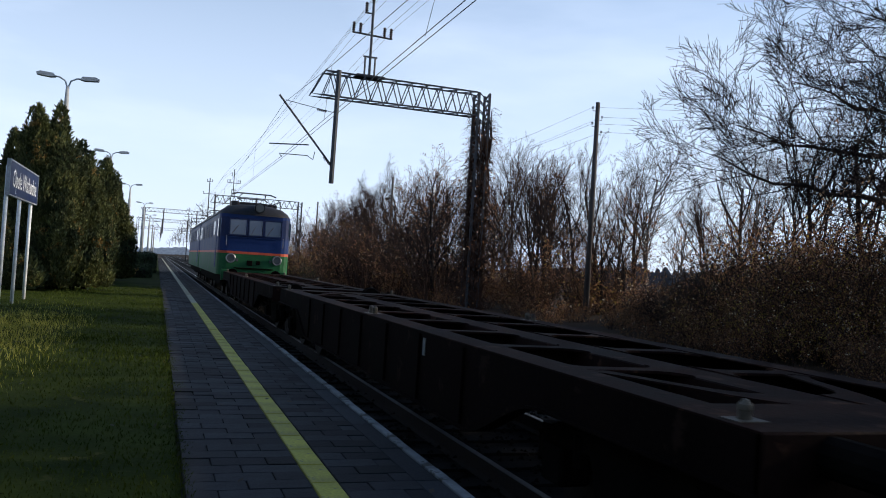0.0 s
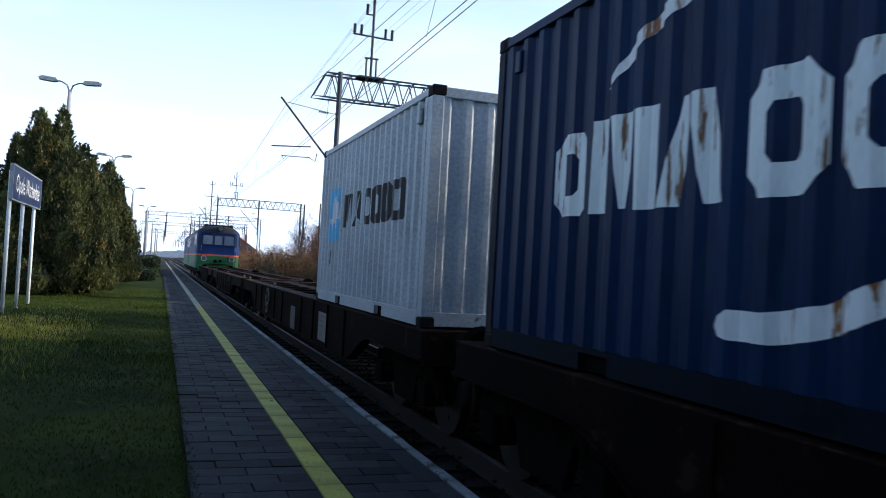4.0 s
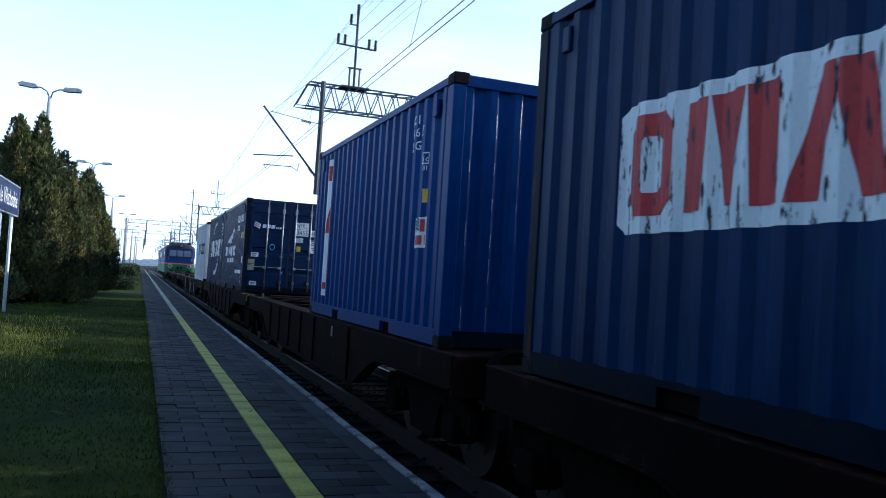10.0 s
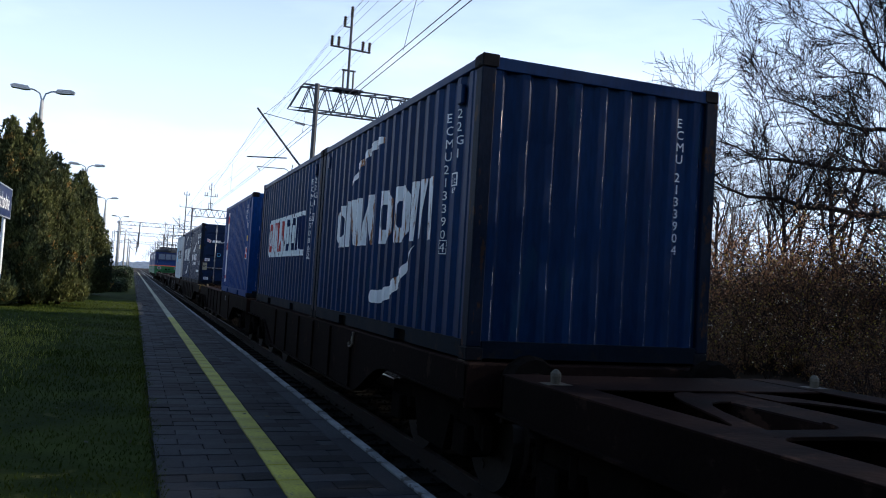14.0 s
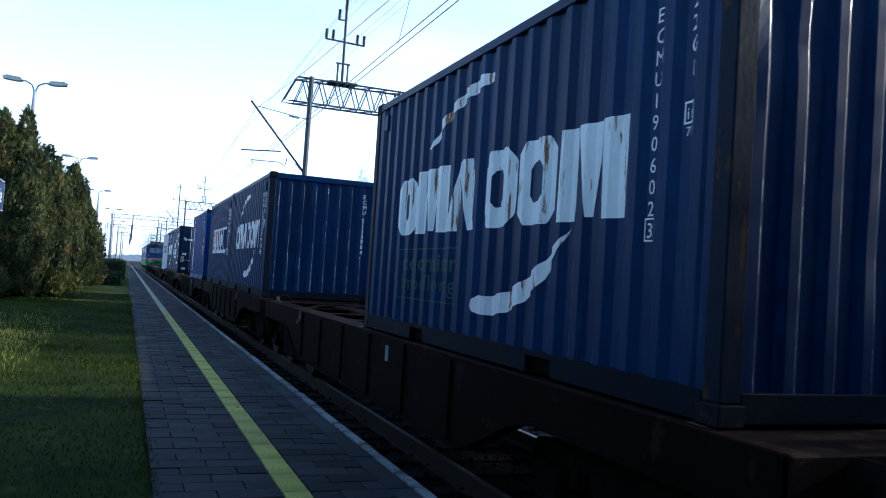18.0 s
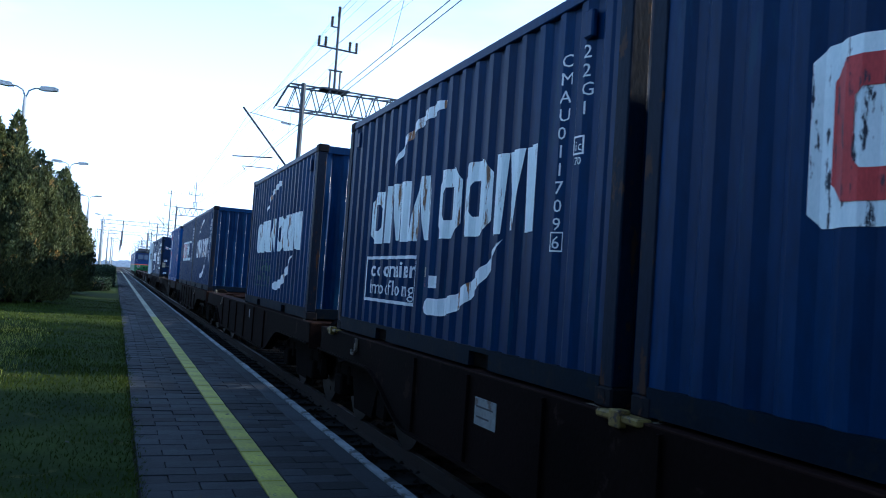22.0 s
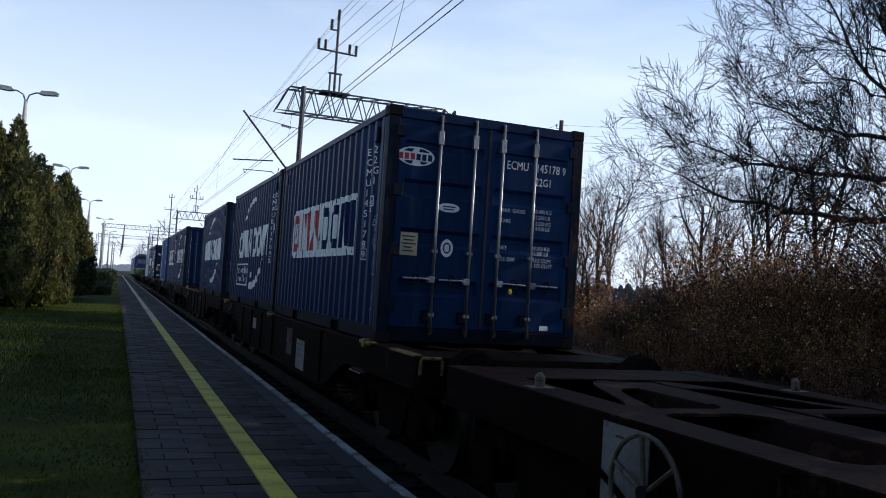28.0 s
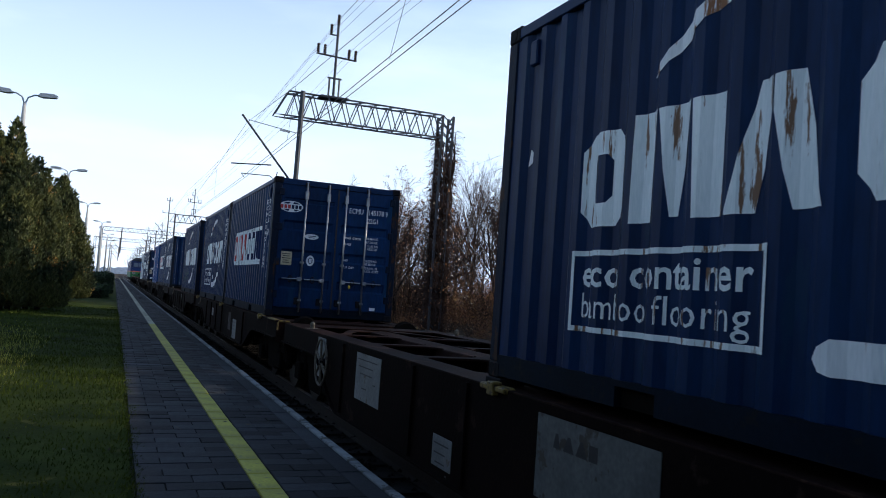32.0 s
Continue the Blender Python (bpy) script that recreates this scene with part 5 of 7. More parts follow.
def locomotive(label):
    """Electric locomotive section; origin at its near end, over the rails."""
    c = thing("locomotive", label, "locomotive", "locomotive pair")
    L, hw = 15.6, 1.48
    z_low, z_band, z_band2, z_top = 0.72, 1.62, 1.72, 3.26

    corner = [(-1.48, 0.62), (-1.46, 0.34), (-1.39, 0.16), (-1.26, 0.05), (-1.1, 0.0)]

    def shell(z0, z1, proud=0.0):
        front = [(x * (1 + proud / hw), y - proud) for x, y in corner]
        front += [(-x, y) for x, y in reversed(front)]
        return prism(bmesh.new(), front + [(x, L - y) for x, y in reversed(front)], z1 - z0, "z", z0)

    def corner_pane(s, z0, z1, g):
        """A pane that follows the rounded corner of the cab."""
        xa, ya = corner[1]
        pts = [(xa - 0.01, ya + 0.2), (xa, ya), (-1.39, 0.16)]
        o = [(s * (x - g), y - g) for x, y in pts] + [(s * (x + 0.02), y + 0.03) for x, y in reversed(pts)]
        return prism(bmesh.new(), o, z1 - z0, "z", z0)
    part("lower_body", shell(z_low, z_band), LOCO_GREEN, c, "green painted lower body")
    part("stripe", shell(z_band, z_band2, 0.006), LOCO_RED, c, "orange-red waist stripe")
    part("upper_body", shell(z_band2, z_top), LOCO_BLUE, c, "blue painted upper body")
    bm = bmesh.new()
    prof = [(-hw, z_top), (-hw * 0.93, z_top + 0.16), (-hw * 0.75, z_top + 0.33), (-hw * 0.45, z_top + 0.43), (0, z_top + 0.46), (hw * 0.45, z_top + 0.43), (hw * 0.75, z_top + 0.33), (hw * 0.93, z_top + 0.16), (hw, z_top)]
    ys = [(-0.04, 0.1, 0.66), (0.1, 0.42, 0.8), (0.3, 0.7, 0.92), (0.62, 0.9, 1.0), (1.1, 1.0, 1.02), (L - 1.1, 1.0, 1.02), (L - 0.62, 0.9, 1.0), (L - 0.3, 0.7, 0.92), (L - 0.1, 0.42, 0.8), (L + 0.04, 0.1, 0.66)]
    rings = [[bm.verts.new((x * kx, y, z_top + (z - z_top) * k * 1.12)) for x, z in prof] for y, k, kx in ys]
    for a, b in zip(rings, rings[1:]):
        for k in range(len(prof) - 1):
            bm.faces.new((a[k], a[k + 1], b[k + 1], b[k]))
    bm.faces.new(rings[0])
    bm.faces.new(rings[-1][::-1])
    part("roof", bm, LOCO_ROOF, c, "dark grey rounded roof", True)
    part("underframe", box(bmesh.new(), -1.3, 1.3, 0.1, L - 0.1, 0.35, z_low, 0.02), UNDER, c)
    part("window_band", shell(2.32, 3.14, 0.004), LOCO_BAND, c, "dark blue band round the cab windows")
    for x0, x1 in ((-1.06, -0.38), (-0.28, 0.28), (0.38, 1.06)):
        win = part("cab_window", box(bmesh.new(), x0, x1, -0.022, 0.02, 2.4, 3.06, 0.02), PANE, c)
        for q in ((x0 - 0.035, x1 + 0.035, 3.06, 3.1), (x0 - 0.035, x1 + 0.035, 2.36, 2.4), (x0 - 0.035, x0, 2.4, 3.06), (x1, x1 + 0.035, 2.4, 3.06)):
            part("frame_bar", box(bmesh.new(), q[0], q[1], -0.034, 0.01, q[2], q[3], 0.006), LOCO_BAND, win)
        part("wiper", tube(bmesh.new(), [(x0 + 0.1, -0.045, 2.44), ((x0 + x1) / 2, -0.04, 2.8)], 0.01, 5), BLACK_PAINT, win)
    for s in (-1, 1):
        part("corner_window", corner_pane(s, 2.46, 3.06, 0.014), PANE, c, "narrow window in the rounded cab corner")
        part("grab_rail", tube(bmesh.new(), [(s * 1.16, 0.02, 1.95), (s * 1.16, -0.03, 2.0), (s * 1.16, -0.03, 2.32), (s * 1.16, 0.02, 2.36)], 0.013, 6), ZINC, c)
    part("front_step", box(bmesh.new(), -0.8, 0.8, -0.14, 0.02, 1.02, 1.05, 0.006), UNDER, c)
    part("cable_socket", box(bmesh.new(), -0.28, -0.06, -0.1, 0.02, 1.16, 1.36, 0.015), UNDER, c)
    part("cable_socket", box(bmesh.new(), 0.1, 0.26, -0.08, 0.02, 1.2, 1.36, 0.015), UNDER, c)
    for x in (-0.95, 0.95):
        h = part("headlight", tube(bmesh.new(), [(x, -0.07, 1.42), (x, 0.03, 1.42)], [0.19, 0.21], 20), LOCO_GREEN, c, "round lower headlight")
        part("lens", tube(bmesh.new(), [(x, -0.085, 1.42), (x, -0.06, 1.42)], 0.15, 20), LENS, h)
        part("lamp_rim", tube(bmesh.new(), [(x + 0.175 * math.cos(k * math.pi / 10), -0.08, 1.42 + 0.175 * math.sin(k * math.pi / 10)) for k in range(21)], 0.028, 6, False), ZINC, h)
        part("buffer", tube(bmesh.new(), [(x * 0.92, 0.1, 0.78), (x * 0.92, -0.45, 0.78), (x * 0.92, -0.46, 0.78), (x * 0.92, -0.5, 0.78)], [0.1, 0.1, 0.22, 0.22], 14), UNDER, c)
        part("marker_light", box(bmesh.new(), x * 0.72 - 0.05, x * 0.72 + 0.05, -0.02, 0.02, 1.3, 1.42, 0.01), LENS, c)
    h = part("headlight", tube(bmesh.new(), [(0.1, -0.1, 3.58), (0.1, 0.55, 3.6)], [0.22, 0.2], 20), LOCO_ROOF, c, "round roof headlight")
    part("lens", tube(bmesh.new(), [(0.1, -0.12, 3.58), (0.1, -0.09, 3.58)], 0.17, 20), LENS, h)
    part("handrail", tube(bmesh.new(), [(-1.25, -0.05, 2.3), (1.25, -0.05, 2.3)], 0.012, 6), LOCO_BLUE, c)
    part("buffer_beam", box(bmesh.new(), -1.3, 1.3, -0.04, 0.1, 0.5, 0.95, 0.02), LOCO_GREEN, c)
    for s in (-1, 1):
        x = s * (hw + 0.004)
        for y0, w, z0, z1, m, n in ((0.25, 0.55, 2.3, 3.05, PANE, "side_window"), (1.1, 0.6, 1.0, 3.0, LOCO_BLUE, "cab_door"), (2.2, 1.0, 2.4, 3.0, PANE, "side_window"), (4.0, 1.4, 2.3, 3.05, LOCO_BLUE, "louvre"), (6.2, 1.4, 2.3, 3.05, LOCO_BLUE, "louvre"), (8.4, 1.4, 2.3, 3.05, LOCO_BLUE, "louvre"), (10.6, 1.4, 2.3, 3.05, LOCO_BLUE, "louvre"), (13.0, 0.9, 2.4, 3.0, PANE, "side_window"), (14.4, 0.55, 2.3, 3.05, PANE, "side_window")):
            p = part(n, box(bmesh.new(), x - 0.012, x + 0.012, y0, y0 + w, z0, z1, 0.006), m, c)
            if n == "louvre":
                for k in range(6):
                    z = z0 + 0.06 + k * (z1 - z0 - 0.1) / 6
                    part("slat", box(bmesh.new(), x + s * 0.012 - 0.008, x + s * 0.012 + 0.008, y0 + 0.04, y0 + w - 0.04, z, z + 0.05), LOCO_ROOF, p)
        for y in (2.4, 4.9, 10.7, 13.2):
            wh = tube(bmesh.new(), [(s * 0.7, y, 0.33), (s * 0.83, y, 0.33)], 0.6, 24)
            part("wheel", wh, TYRE_STEEL, c)
        for y in (3.65, 11.95):
            part("bogie_frame", box(bmesh.new(), s * 1.02 - 0.08, s * 1.02 + 0.08, y - 2.2, y + 2.2, 0.18, 0.5, 0.03), UNDER, c)
    for y in (1.4, 2.0, 5.5, 8.0, 9.5):
        part("roof_box", box(bmesh.new(), -0.6, 0.6, y, y + 0.42, z_top + 0.4, z_top + 0.62, 0.03), LOCO_ROOF, c)
    for y in (0.9, 3.0, 4.0, 6.5, 11.0, 12.5):
        for x in (-0.7, 0.7):
            bm = bmesh.new()
            for k in range(4):
                tube(bm, [(x, y, z_top + 0.32 + 0.07 * k), (x, y, z_top + 0.36 + 0.07 * k)], [0.08, 0.04], 8)
            part("roof_insulator", bm, CERAMIC, c)
    for x in (-0.7, 0.7):
        part("roof_cable", tube(bmesh.new(), [(x, 0.9, z_top + 0.62), (x, 6.5, z_top + 0.64), (x, 12.5, z_top + 0.62)], 0.02, 6), WIRE, c)
    for x, y, w, l, h in ((-0.95, 1.2, 0.3, 1.2, 0.3), (0.75, 2.6, 0.4, 0.9, 0.34), (-0.9, 4.2, 0.34, 1.6, 0.26), (0.6, 6.8, 0.5, 1.4, 0.3), (-0.8, 9.0, 0.5, 1.8, 0.3)):
        part("roof_box", box(bmesh.new(), x, x + w, y, y + l, z_top + 0.3, z_top + 0.34 + h, 0.03), LOCO_ROOF, c)
    part("roof_rail", tube(bmesh.new(), [(-1.05, 0.7, z_top + 0.3), (-1.05, 0.8, z_top + 0.72), (-1.0, 3.5, z_top + 0.74), (-1.0, 6.0, z_top + 0.72)], 0.022, 6), GANTRY, c)
    part("roof_rail", tube(bmesh.new(), [(1.05, 0.7, z_top + 0.3), (1.05, 0.8, z_top + 0.7), (1.0, 3.5, z_top + 0.7), (1.0, 6.0, z_top + 0.7)], 0.022, 6), GANTRY, c)
    y0 = 1.2
    bm = bmesh.new()
    for x in (-0.55, 0.55):
        tube(bm, [(x, y0, z_top + 0.66), (x * 1.1, y0 + 1.5, z_top + 0.86), (x * 0.9, y0 + 0.4, z_top + 1.0)], 0.025, 6)
    tube(bm, [(-0.95, y0 + 0.35, z_top + 0.94), (-0.7, y0 + 0.4, z_top + 1.02), (0.7, y0 + 0.4, z_top + 1.02), (0.95, y0 + 0.35, z_top + 0.94)], 0.03, 6)
    tube(bm, [(-0.6, y0 + 1.5, z_top + 0.86), (0.6, y0 + 1.5, z_top + 0.86)], 0.025, 6)
    part("pantograph", bm, GANTRY, c, "lowered steel pantograph")
    return c


loco_a = locomotive("blue and green electric locomotive with an orange-red stripe")
ride(loco_a, 66.65, TX, 0.0)
ride(locomotive("blue and green electric locomotive leading the pair"), 82.85, TX, 0.0)

# ---- ground, platform, track ----


def sheet(name, x_of, y_of, z_of, material, kind_label):
    bm = bmesh.new()
    grid = [[bm.verts.new((x, y, z_of(x, y))) for x in x_of] for y in y_of]
    for a, b in zip(grid, grid[1:]):
        for k in range(len(x_of) - 1):
            bm.faces.new((a[k], a[k + 1], b[k + 1], b[k]))
    return tagged(part(name, bm, material), kind_label, name, "", "structure")


def ground_z(x, y):
    """Ballast bed low between platform and far bank; soil rises a little under the scrub."""
    if x < -40:
        return -0.55
    if x < 2.2:
        return -0.62
    if x < 11.2:
        return -0.62
    return -0.55 + min(1.0, (x - 11.2) / 6) * 0.5 + (0.12 * noise.noise(Vector((x * 0.3, y * 0.3, 0))) if x < 60 else 0)


xs = [-1500, -400, -120, -60, -40.01, -40, -20, -8, 0, 2.19, 2.2, 4, 6, 8, 10, 11.2, 12, 13, 14.5, 16, 18, 20, 23, 27, 32, 40, 60, 120, 400, 1500]
ys = [-300, -80, -40] + [-24 + 3 * k for k in range(50)] + [140, 170, 220, 300, 500, 900, 2500]
sheet("ground", xs, ys, ground_z, SOIL, "bare brown soil along the railway line")


def turf_z(x, y):
    return 0.035 * noise.noise(Vector((x * 0.7, y * 0.7, 3))) - 0.03 - (0.05 if x < -6 else 0)


sheet("lawn", [-40, -25, -16] + [-11 + 0.6 * k for k in range(19)] + [0.25], [-25 + 1.0 * k for k in range(110)] + [95, 120, 160, 220], turf_z, TURF, "short patchy winter grass beside the paving")


def track(x, name):
    bm = bmesh.new()
    y0, y1 = -60, 420
    prof = [(-2.1, -0.6), (-1.5, RAIL_Z - 0.2), (1.5, RAIL_Z - 0.2), (2.1, -0.6)]
    n = 120
    rings = [[bm.verts.new((x + a, y0 + (y1 - y0) * k / n, z + 0.012 * noise.noise(Vector((a, k * 3.1, 1))))) for a, z in prof] for k in range(n + 1)]
    for a, b in zip(rings, rings[1:]):
        for k in range(3):
            bm.faces.new((a[k], a[k + 1], b[k + 1], b[k]))
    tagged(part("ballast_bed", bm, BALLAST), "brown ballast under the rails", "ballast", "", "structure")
    rng = random.Random(int(x * 10))
    verts, faces = [], []
    for k in range(9000):
        px, py = x + rng.uniform(-1.75, 1.75), rng.uniform(1.0, 48.0)
        pz = RAIL_Z - 0.2 + rng.uniform(0.0, 0.05) - max(0, abs(px - x) - 1.5) * 0.6
        r = rng.uniform(0.018, 0.042)
        base = len(verts)
        for dx, dy, dz in ((1, 0, 0), (-0.9, 0.3, 0), (0, 1, 0.1), (0.1, -1, 0), (0, 0, 0.9)):
            verts.append((px + dx * r * rng.uniform(0.7, 1.2), py + dy * r * rng.uniform(0.7, 1.2), pz + dz * r))
        faces += [(base, base + 2, base + 4), (base + 2, base + 1, base + 4), (base + 1, base + 3, base + 4), (base + 3, base, base + 4)]
    me = bpy.data.meshes.new("ballast_stones")
    me.from_pydata(verts, [], faces)
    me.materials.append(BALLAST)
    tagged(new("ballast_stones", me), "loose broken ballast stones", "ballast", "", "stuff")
    t = tagged(new("railway_track"), "rusty rails with polished heads on concrete sleepers", "railway track", "", "structure")
    for s in (-1, 1):
        rx = x + s * 0.755
        prof = [(-0.075, 0), (0.075, 0), (0.075, 0.012), (0.012, 0.03), (0.012, 0.118), (0.036, 0.13), (0.036, 0.166), (-0.036, 0.166), (-0.036, 0.13), (-0.012, 0.118), (-0.012, 0.03), (-0.075, 0.012)]
        part("rail", prism(bmesh.new(), [(rx + a, RAIL_Z - 0.172 + z) for a, z in prof], y1 - y0, "y", y0), RAIL, t)
        part("rail_head", box(bmesh.new(), rx - 0.03, rx + 0.03, y0, y1, RAIL_Z - 0.005, RAIL_Z + 0.001), RAIL_TOP, t, "polished running surface")
    me = None
    for k in range(140):
        y = -8 + 0.62 * k
        if me is None:
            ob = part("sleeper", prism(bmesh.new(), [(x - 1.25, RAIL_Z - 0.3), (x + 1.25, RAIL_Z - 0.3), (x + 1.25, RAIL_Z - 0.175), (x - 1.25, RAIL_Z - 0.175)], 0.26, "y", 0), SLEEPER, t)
            me = ob.data
        else:
            ob = new("sleeper", me)
            ob.parent = t
        ob.location = (0, y, 0)
    return t


track(TX, "near")
track(TX + 4.0, "far")

# platform body below the paving
bm = box(bmesh.new(), -0.05, 2.02, -25, 220, -0.7, -0.06)
tagged(part("platform_body", bm, JOINT), "dark bedding under the platform paving", "platform", "", "structure")
bm = box(bmesh.new(), 2.02, 2.1, -25, 220, -0.7, -0.1)
tagged(part("platform_wall", bm, KERB), "concrete face below the platform edge", "platform", "", "structure")

# ---- overhead line ----


def lattice(bm, a, b, wide, deep, n, r=0.028, across=(0, 0, 1)):
    """A four-boom lattice between two points; across is the direction of its depth."""
    a, b = Vector(a), Vector(b)
    d = (b - a).normalized()
    up = Vector(across)
    side = d.cross(up).normalized()
    offs = [side * (i * wide / 2) + up * (j * deep / 2) for i in (-1, 1) for j in (-1, 1)]
    for o in offs:
        tube(bm, [a + o, b + o], r * 1.3, 4)
    for k in range(n):
        p, q = a + (b - a) * (k / n), a + (b - a) * ((k + 1) / n)
        m = (p + q) / 2
        for i in (-1, 1):
            s = side * (i * wide / 2)
            tube(bm, [p + s - up * (deep / 2), m + s + up * (deep / 2)], r * 0.8, 4, False)
            tube(bm, [m + s + up * (deep / 2), q + s - up * (deep / 2)], r * 0.8, 4, False)
        for j in (-1, 1):
            s = up * (j * deep / 2)
            tube(bm, [p + s - side * (wide / 2), q + s + side * (wide / 2)], r * 0.6, 4, False)
    return bm


def insulator(bm, p, way, n=4, r=0.07, step=0.07):
    p, way = Vector(p), Vector(way).normalized()
    for k in range(n):
        q = p + way * (k * step)
        tube(bm, [q, q + way * step * 0.7], [r, r * 0.45], 8)
    return bm


CONTACT_Z, HANG_Z = 1.5 + 3.45, 1.5 + 5.35


def gantry(y, x_left, x_right, z_top, drops, top_mast=None, depth=0.85):
    g = thing("overhead_gantry", "dark steel lattice gantry carrying the overhead wires", "gantry", "gantries over the tracks")
    zc = z_top - depth / 2
    part("beam", lattice(bmesh.new(), (x_left + 0.4, y, zc), (x_right - 0.5, y, zc), 0.5, depth, max(6, int((x_right - x_left) * 1.55))), GANTRY, g)
    bm = bmesh.new()
    for i in (-0.25, 0.25):
        tube(bm, [(x_left + 0.42, y + i, z_top), (x_left, y + i, z_top - depth), (x_left + 0.42, y + i, z_top - depth)], 0.032, 4)
    part("beam_nose", bm, GANTRY, g)
    bm = lattice(bmesh.new(), (x_right - 0.22, y, -0.6), (x_right - 0.22, y, z_top), 0.42, 0.5, 26, 0.042, (0, 1, 0))
    part("mast", bm, GANTRY, g, "lattice mast")
    part("mast_foot", box(bmesh.new(), x_right - 0.75, x_right + 0.25, y - 0.5, y + 0.5, -0.7, -0.1, 0.04), SLEEPER, g)
    for x, reach, z_low in drops:
        bm = tube(bmesh.new(), [(x, y - 0.32, z_top + 0.05), (x - 0.02, y - 0.32, z_low)], 0.085, 8)
        d = part("drop_post", bm, GANTRY, g, "hanging steel post")
        tip = x - reach
        part("cantilever", tube(bmesh.new(), [(x, y - 0.32, z_low + 0.55), (tip - 0.22, y - 0.3, HANG_Z + 0.2)], 0.035, 6), GANTRY, d)
        bm = tube(bmesh.new(), [(x - 0.5 * (reach), y - 0.31, (z_low + 0.55 + HANG_Z) / 2 - 0.35), (tip - 0.45, y - 0.3, CONTACT_Z + 0.42)], 0.022, 6)
        part("registration_tube", bm, GANTRY, d)
        bm = tube(bmesh.new(), [(x - 0.65, y - 0.3, CONTACT_Z + 0.3), (x - 0.7, y - 0.3, CONTACT_Z + 0.02), (x - 0.9, y - 0.3, CONTACT_Z + 0.14), (tip - 0.1, y - 0.3, CONTACT_Z + 0.12), (tip, y - 0.3, CONTACT_Z)], 0.016, 5)
        part("registration_arm", bm, GANTRY, d)
        bm = tube(bmesh.new(), [(x, y - 0.32, HANG_Z - 0.3 + 0.1), (tip, y - 0.3, HANG_Z + 0.05)], 0.012, 5)
        part("stay", bm, GANTRY, d)
        part("insulator", insulator(bmesh.new(), (x - 0.35, y - 0.32, HANG_Z - 0.18), (-1, 0, 0.1), 5, 0.05), CERAMIC, d)
        part("insulator", insulator(bmesh.new(), (x - 0.06, y - 0.32, z_low + 0.6), (-0.75, 0, 0.75), 6, 0.06), CERAMIC, d)
    if top_mast:
        x = top_mast
        bm = tube(bmesh.new(), [(x, y, z_top), (x, y, z_top + 2.75)], 0.045, 6)
        for i in (-0.18, 0.18):
            tube(bm, [(x + i, y, z_top - 0.05), (x + i, y, z_top + 0.75)], 0.035, 5)
        tube(bm, [(x - 0.25, y, z_top + 0.75), (x + 0.25, y, z_top + 0.75)], 0.035, 5)
        box(bm, x - 0.5, x + 0.5, y - 0.3, y + 0.3, z_top, z_top + 0.05)
        tube(bm, [(x - 0.68, y, z_top + 1.55), (x + 0.72, y, z_top + 1.5)], 0.035, 5)
        tube(bm, [(x - 0.25, y, z_top + 2.3), (x + 0.05, y, z_top + 2.3)], 0.03, 5)
        m = part("feeder_mast", bm, GANTRY, g)
        for dx, z in ((-0.66, 1.6), (-0.42, 1.6), (0.46, 1.56), (0.7, 1.56), (-0.24, 2.36), (0.0, 2.75)):
            part("insulator", insulator(bmesh.new(), (x + dx, y, z_top + z - 0.06), (0, 0, 1), 5, 0.07, 0.08), CERAMIC, m)
    return g


G1, GAP = 28.0, 66.0
gantry(G1, 4.62, 11.2, 8.1, [(5.5, 1.75, 4.22)], 6.64)
for k in range(1, 7):
    gantry(G1 + GAP * k, 5.0 + 0.2 * k, 15.4 + (3.0 if k > 2 else 0), 8.2, [(5.7, 1.8, 4.3), (10.2, 1.8, 4.3)], 7.6)
gantry(G1 - GAP, 4.78, 11.3, 8.22, [(5.6, 1.75, 4.28)], 6.72)


def wide_gantry(y, x_left, x_right):
    """Gantry over all tracks of the station throat, with a mast on either side."""
    g = gantry(y, x_left, x_right, 8.4, [(0.6, 1.8, 4.4), (5.7, 1.8, 4.4), (10.2, 1.8, 4.4)], None, 0.6)
    part("mast", lattice(bmesh.new(), (x_left, y, -0.6), (x_left, y, 8.4), 0.4, 0.45, 14, 0.042, (0, 1, 0)), GANTRY, g, "lattice mast")
    return g


for y, xl, xr in ((138.0, -2.4, 15.5), (182.0, -4.2, 17.0), (250.0, -6.0, 20.0)):
    wide_gantry(y, xl, xr)


def feeder_pole(x, y, h):
    m = thing("feeder_pole", "tall thin steel pole with short cross arms", "pole", "line poles")
    part("pole", tube(bmesh.new(), [(0, 0, -0.6), (0, 0, h)], [0.12, 0.06], 8), GANTRY, m, "", True)
    for z, r in ((h - 0.5, 0.35), (h - 2.2, 0.8)):
        arm = part("cross_arm", tube(bmesh.new(), [(-r, 0, z), (r, 0, z)], 0.04, 5), GANTRY, m)
        for s in (-1, 1):
            part("insulator", insulator(bmesh.new(), (s * r, 0, z), (0, 0, 1), 4, 0.07, 0.09), CERAMIC, arm)
    m.location = (x, y, 0)


for x, y, h in ((6.3, 118.0, 12.2), (6.6, 205.0, 12.5), (-3.0, 168.0, 10.0)):
    feeder_pole(x, y, h)


def wire(name, pts, r, label, cat="wire"):
    return tagged(part(name, tube(bmesh.new(), pts, r, 4, False), WIRE), label, cat)


def sagging(x0, x1, za, sag, spans, y0=G1 - GAP, step=8):
    pts = []
    for k in range(spans):
        for j in range(step):
            s = j / step
            pts.append((x0 + (x1 - x0) * ((k + s) / spans), y0 + GAP * (k + s), za - sag * 4 * s * (1 - s)))
    pts.append((x1, y0 + GAP * spans, za))
    return pts


def contact_x(y):
    """The wire's stagger to either side of the track."""
    return TX - 0.04 - 0.011 * (G1 - y) if y < G1 else TX - 0.04


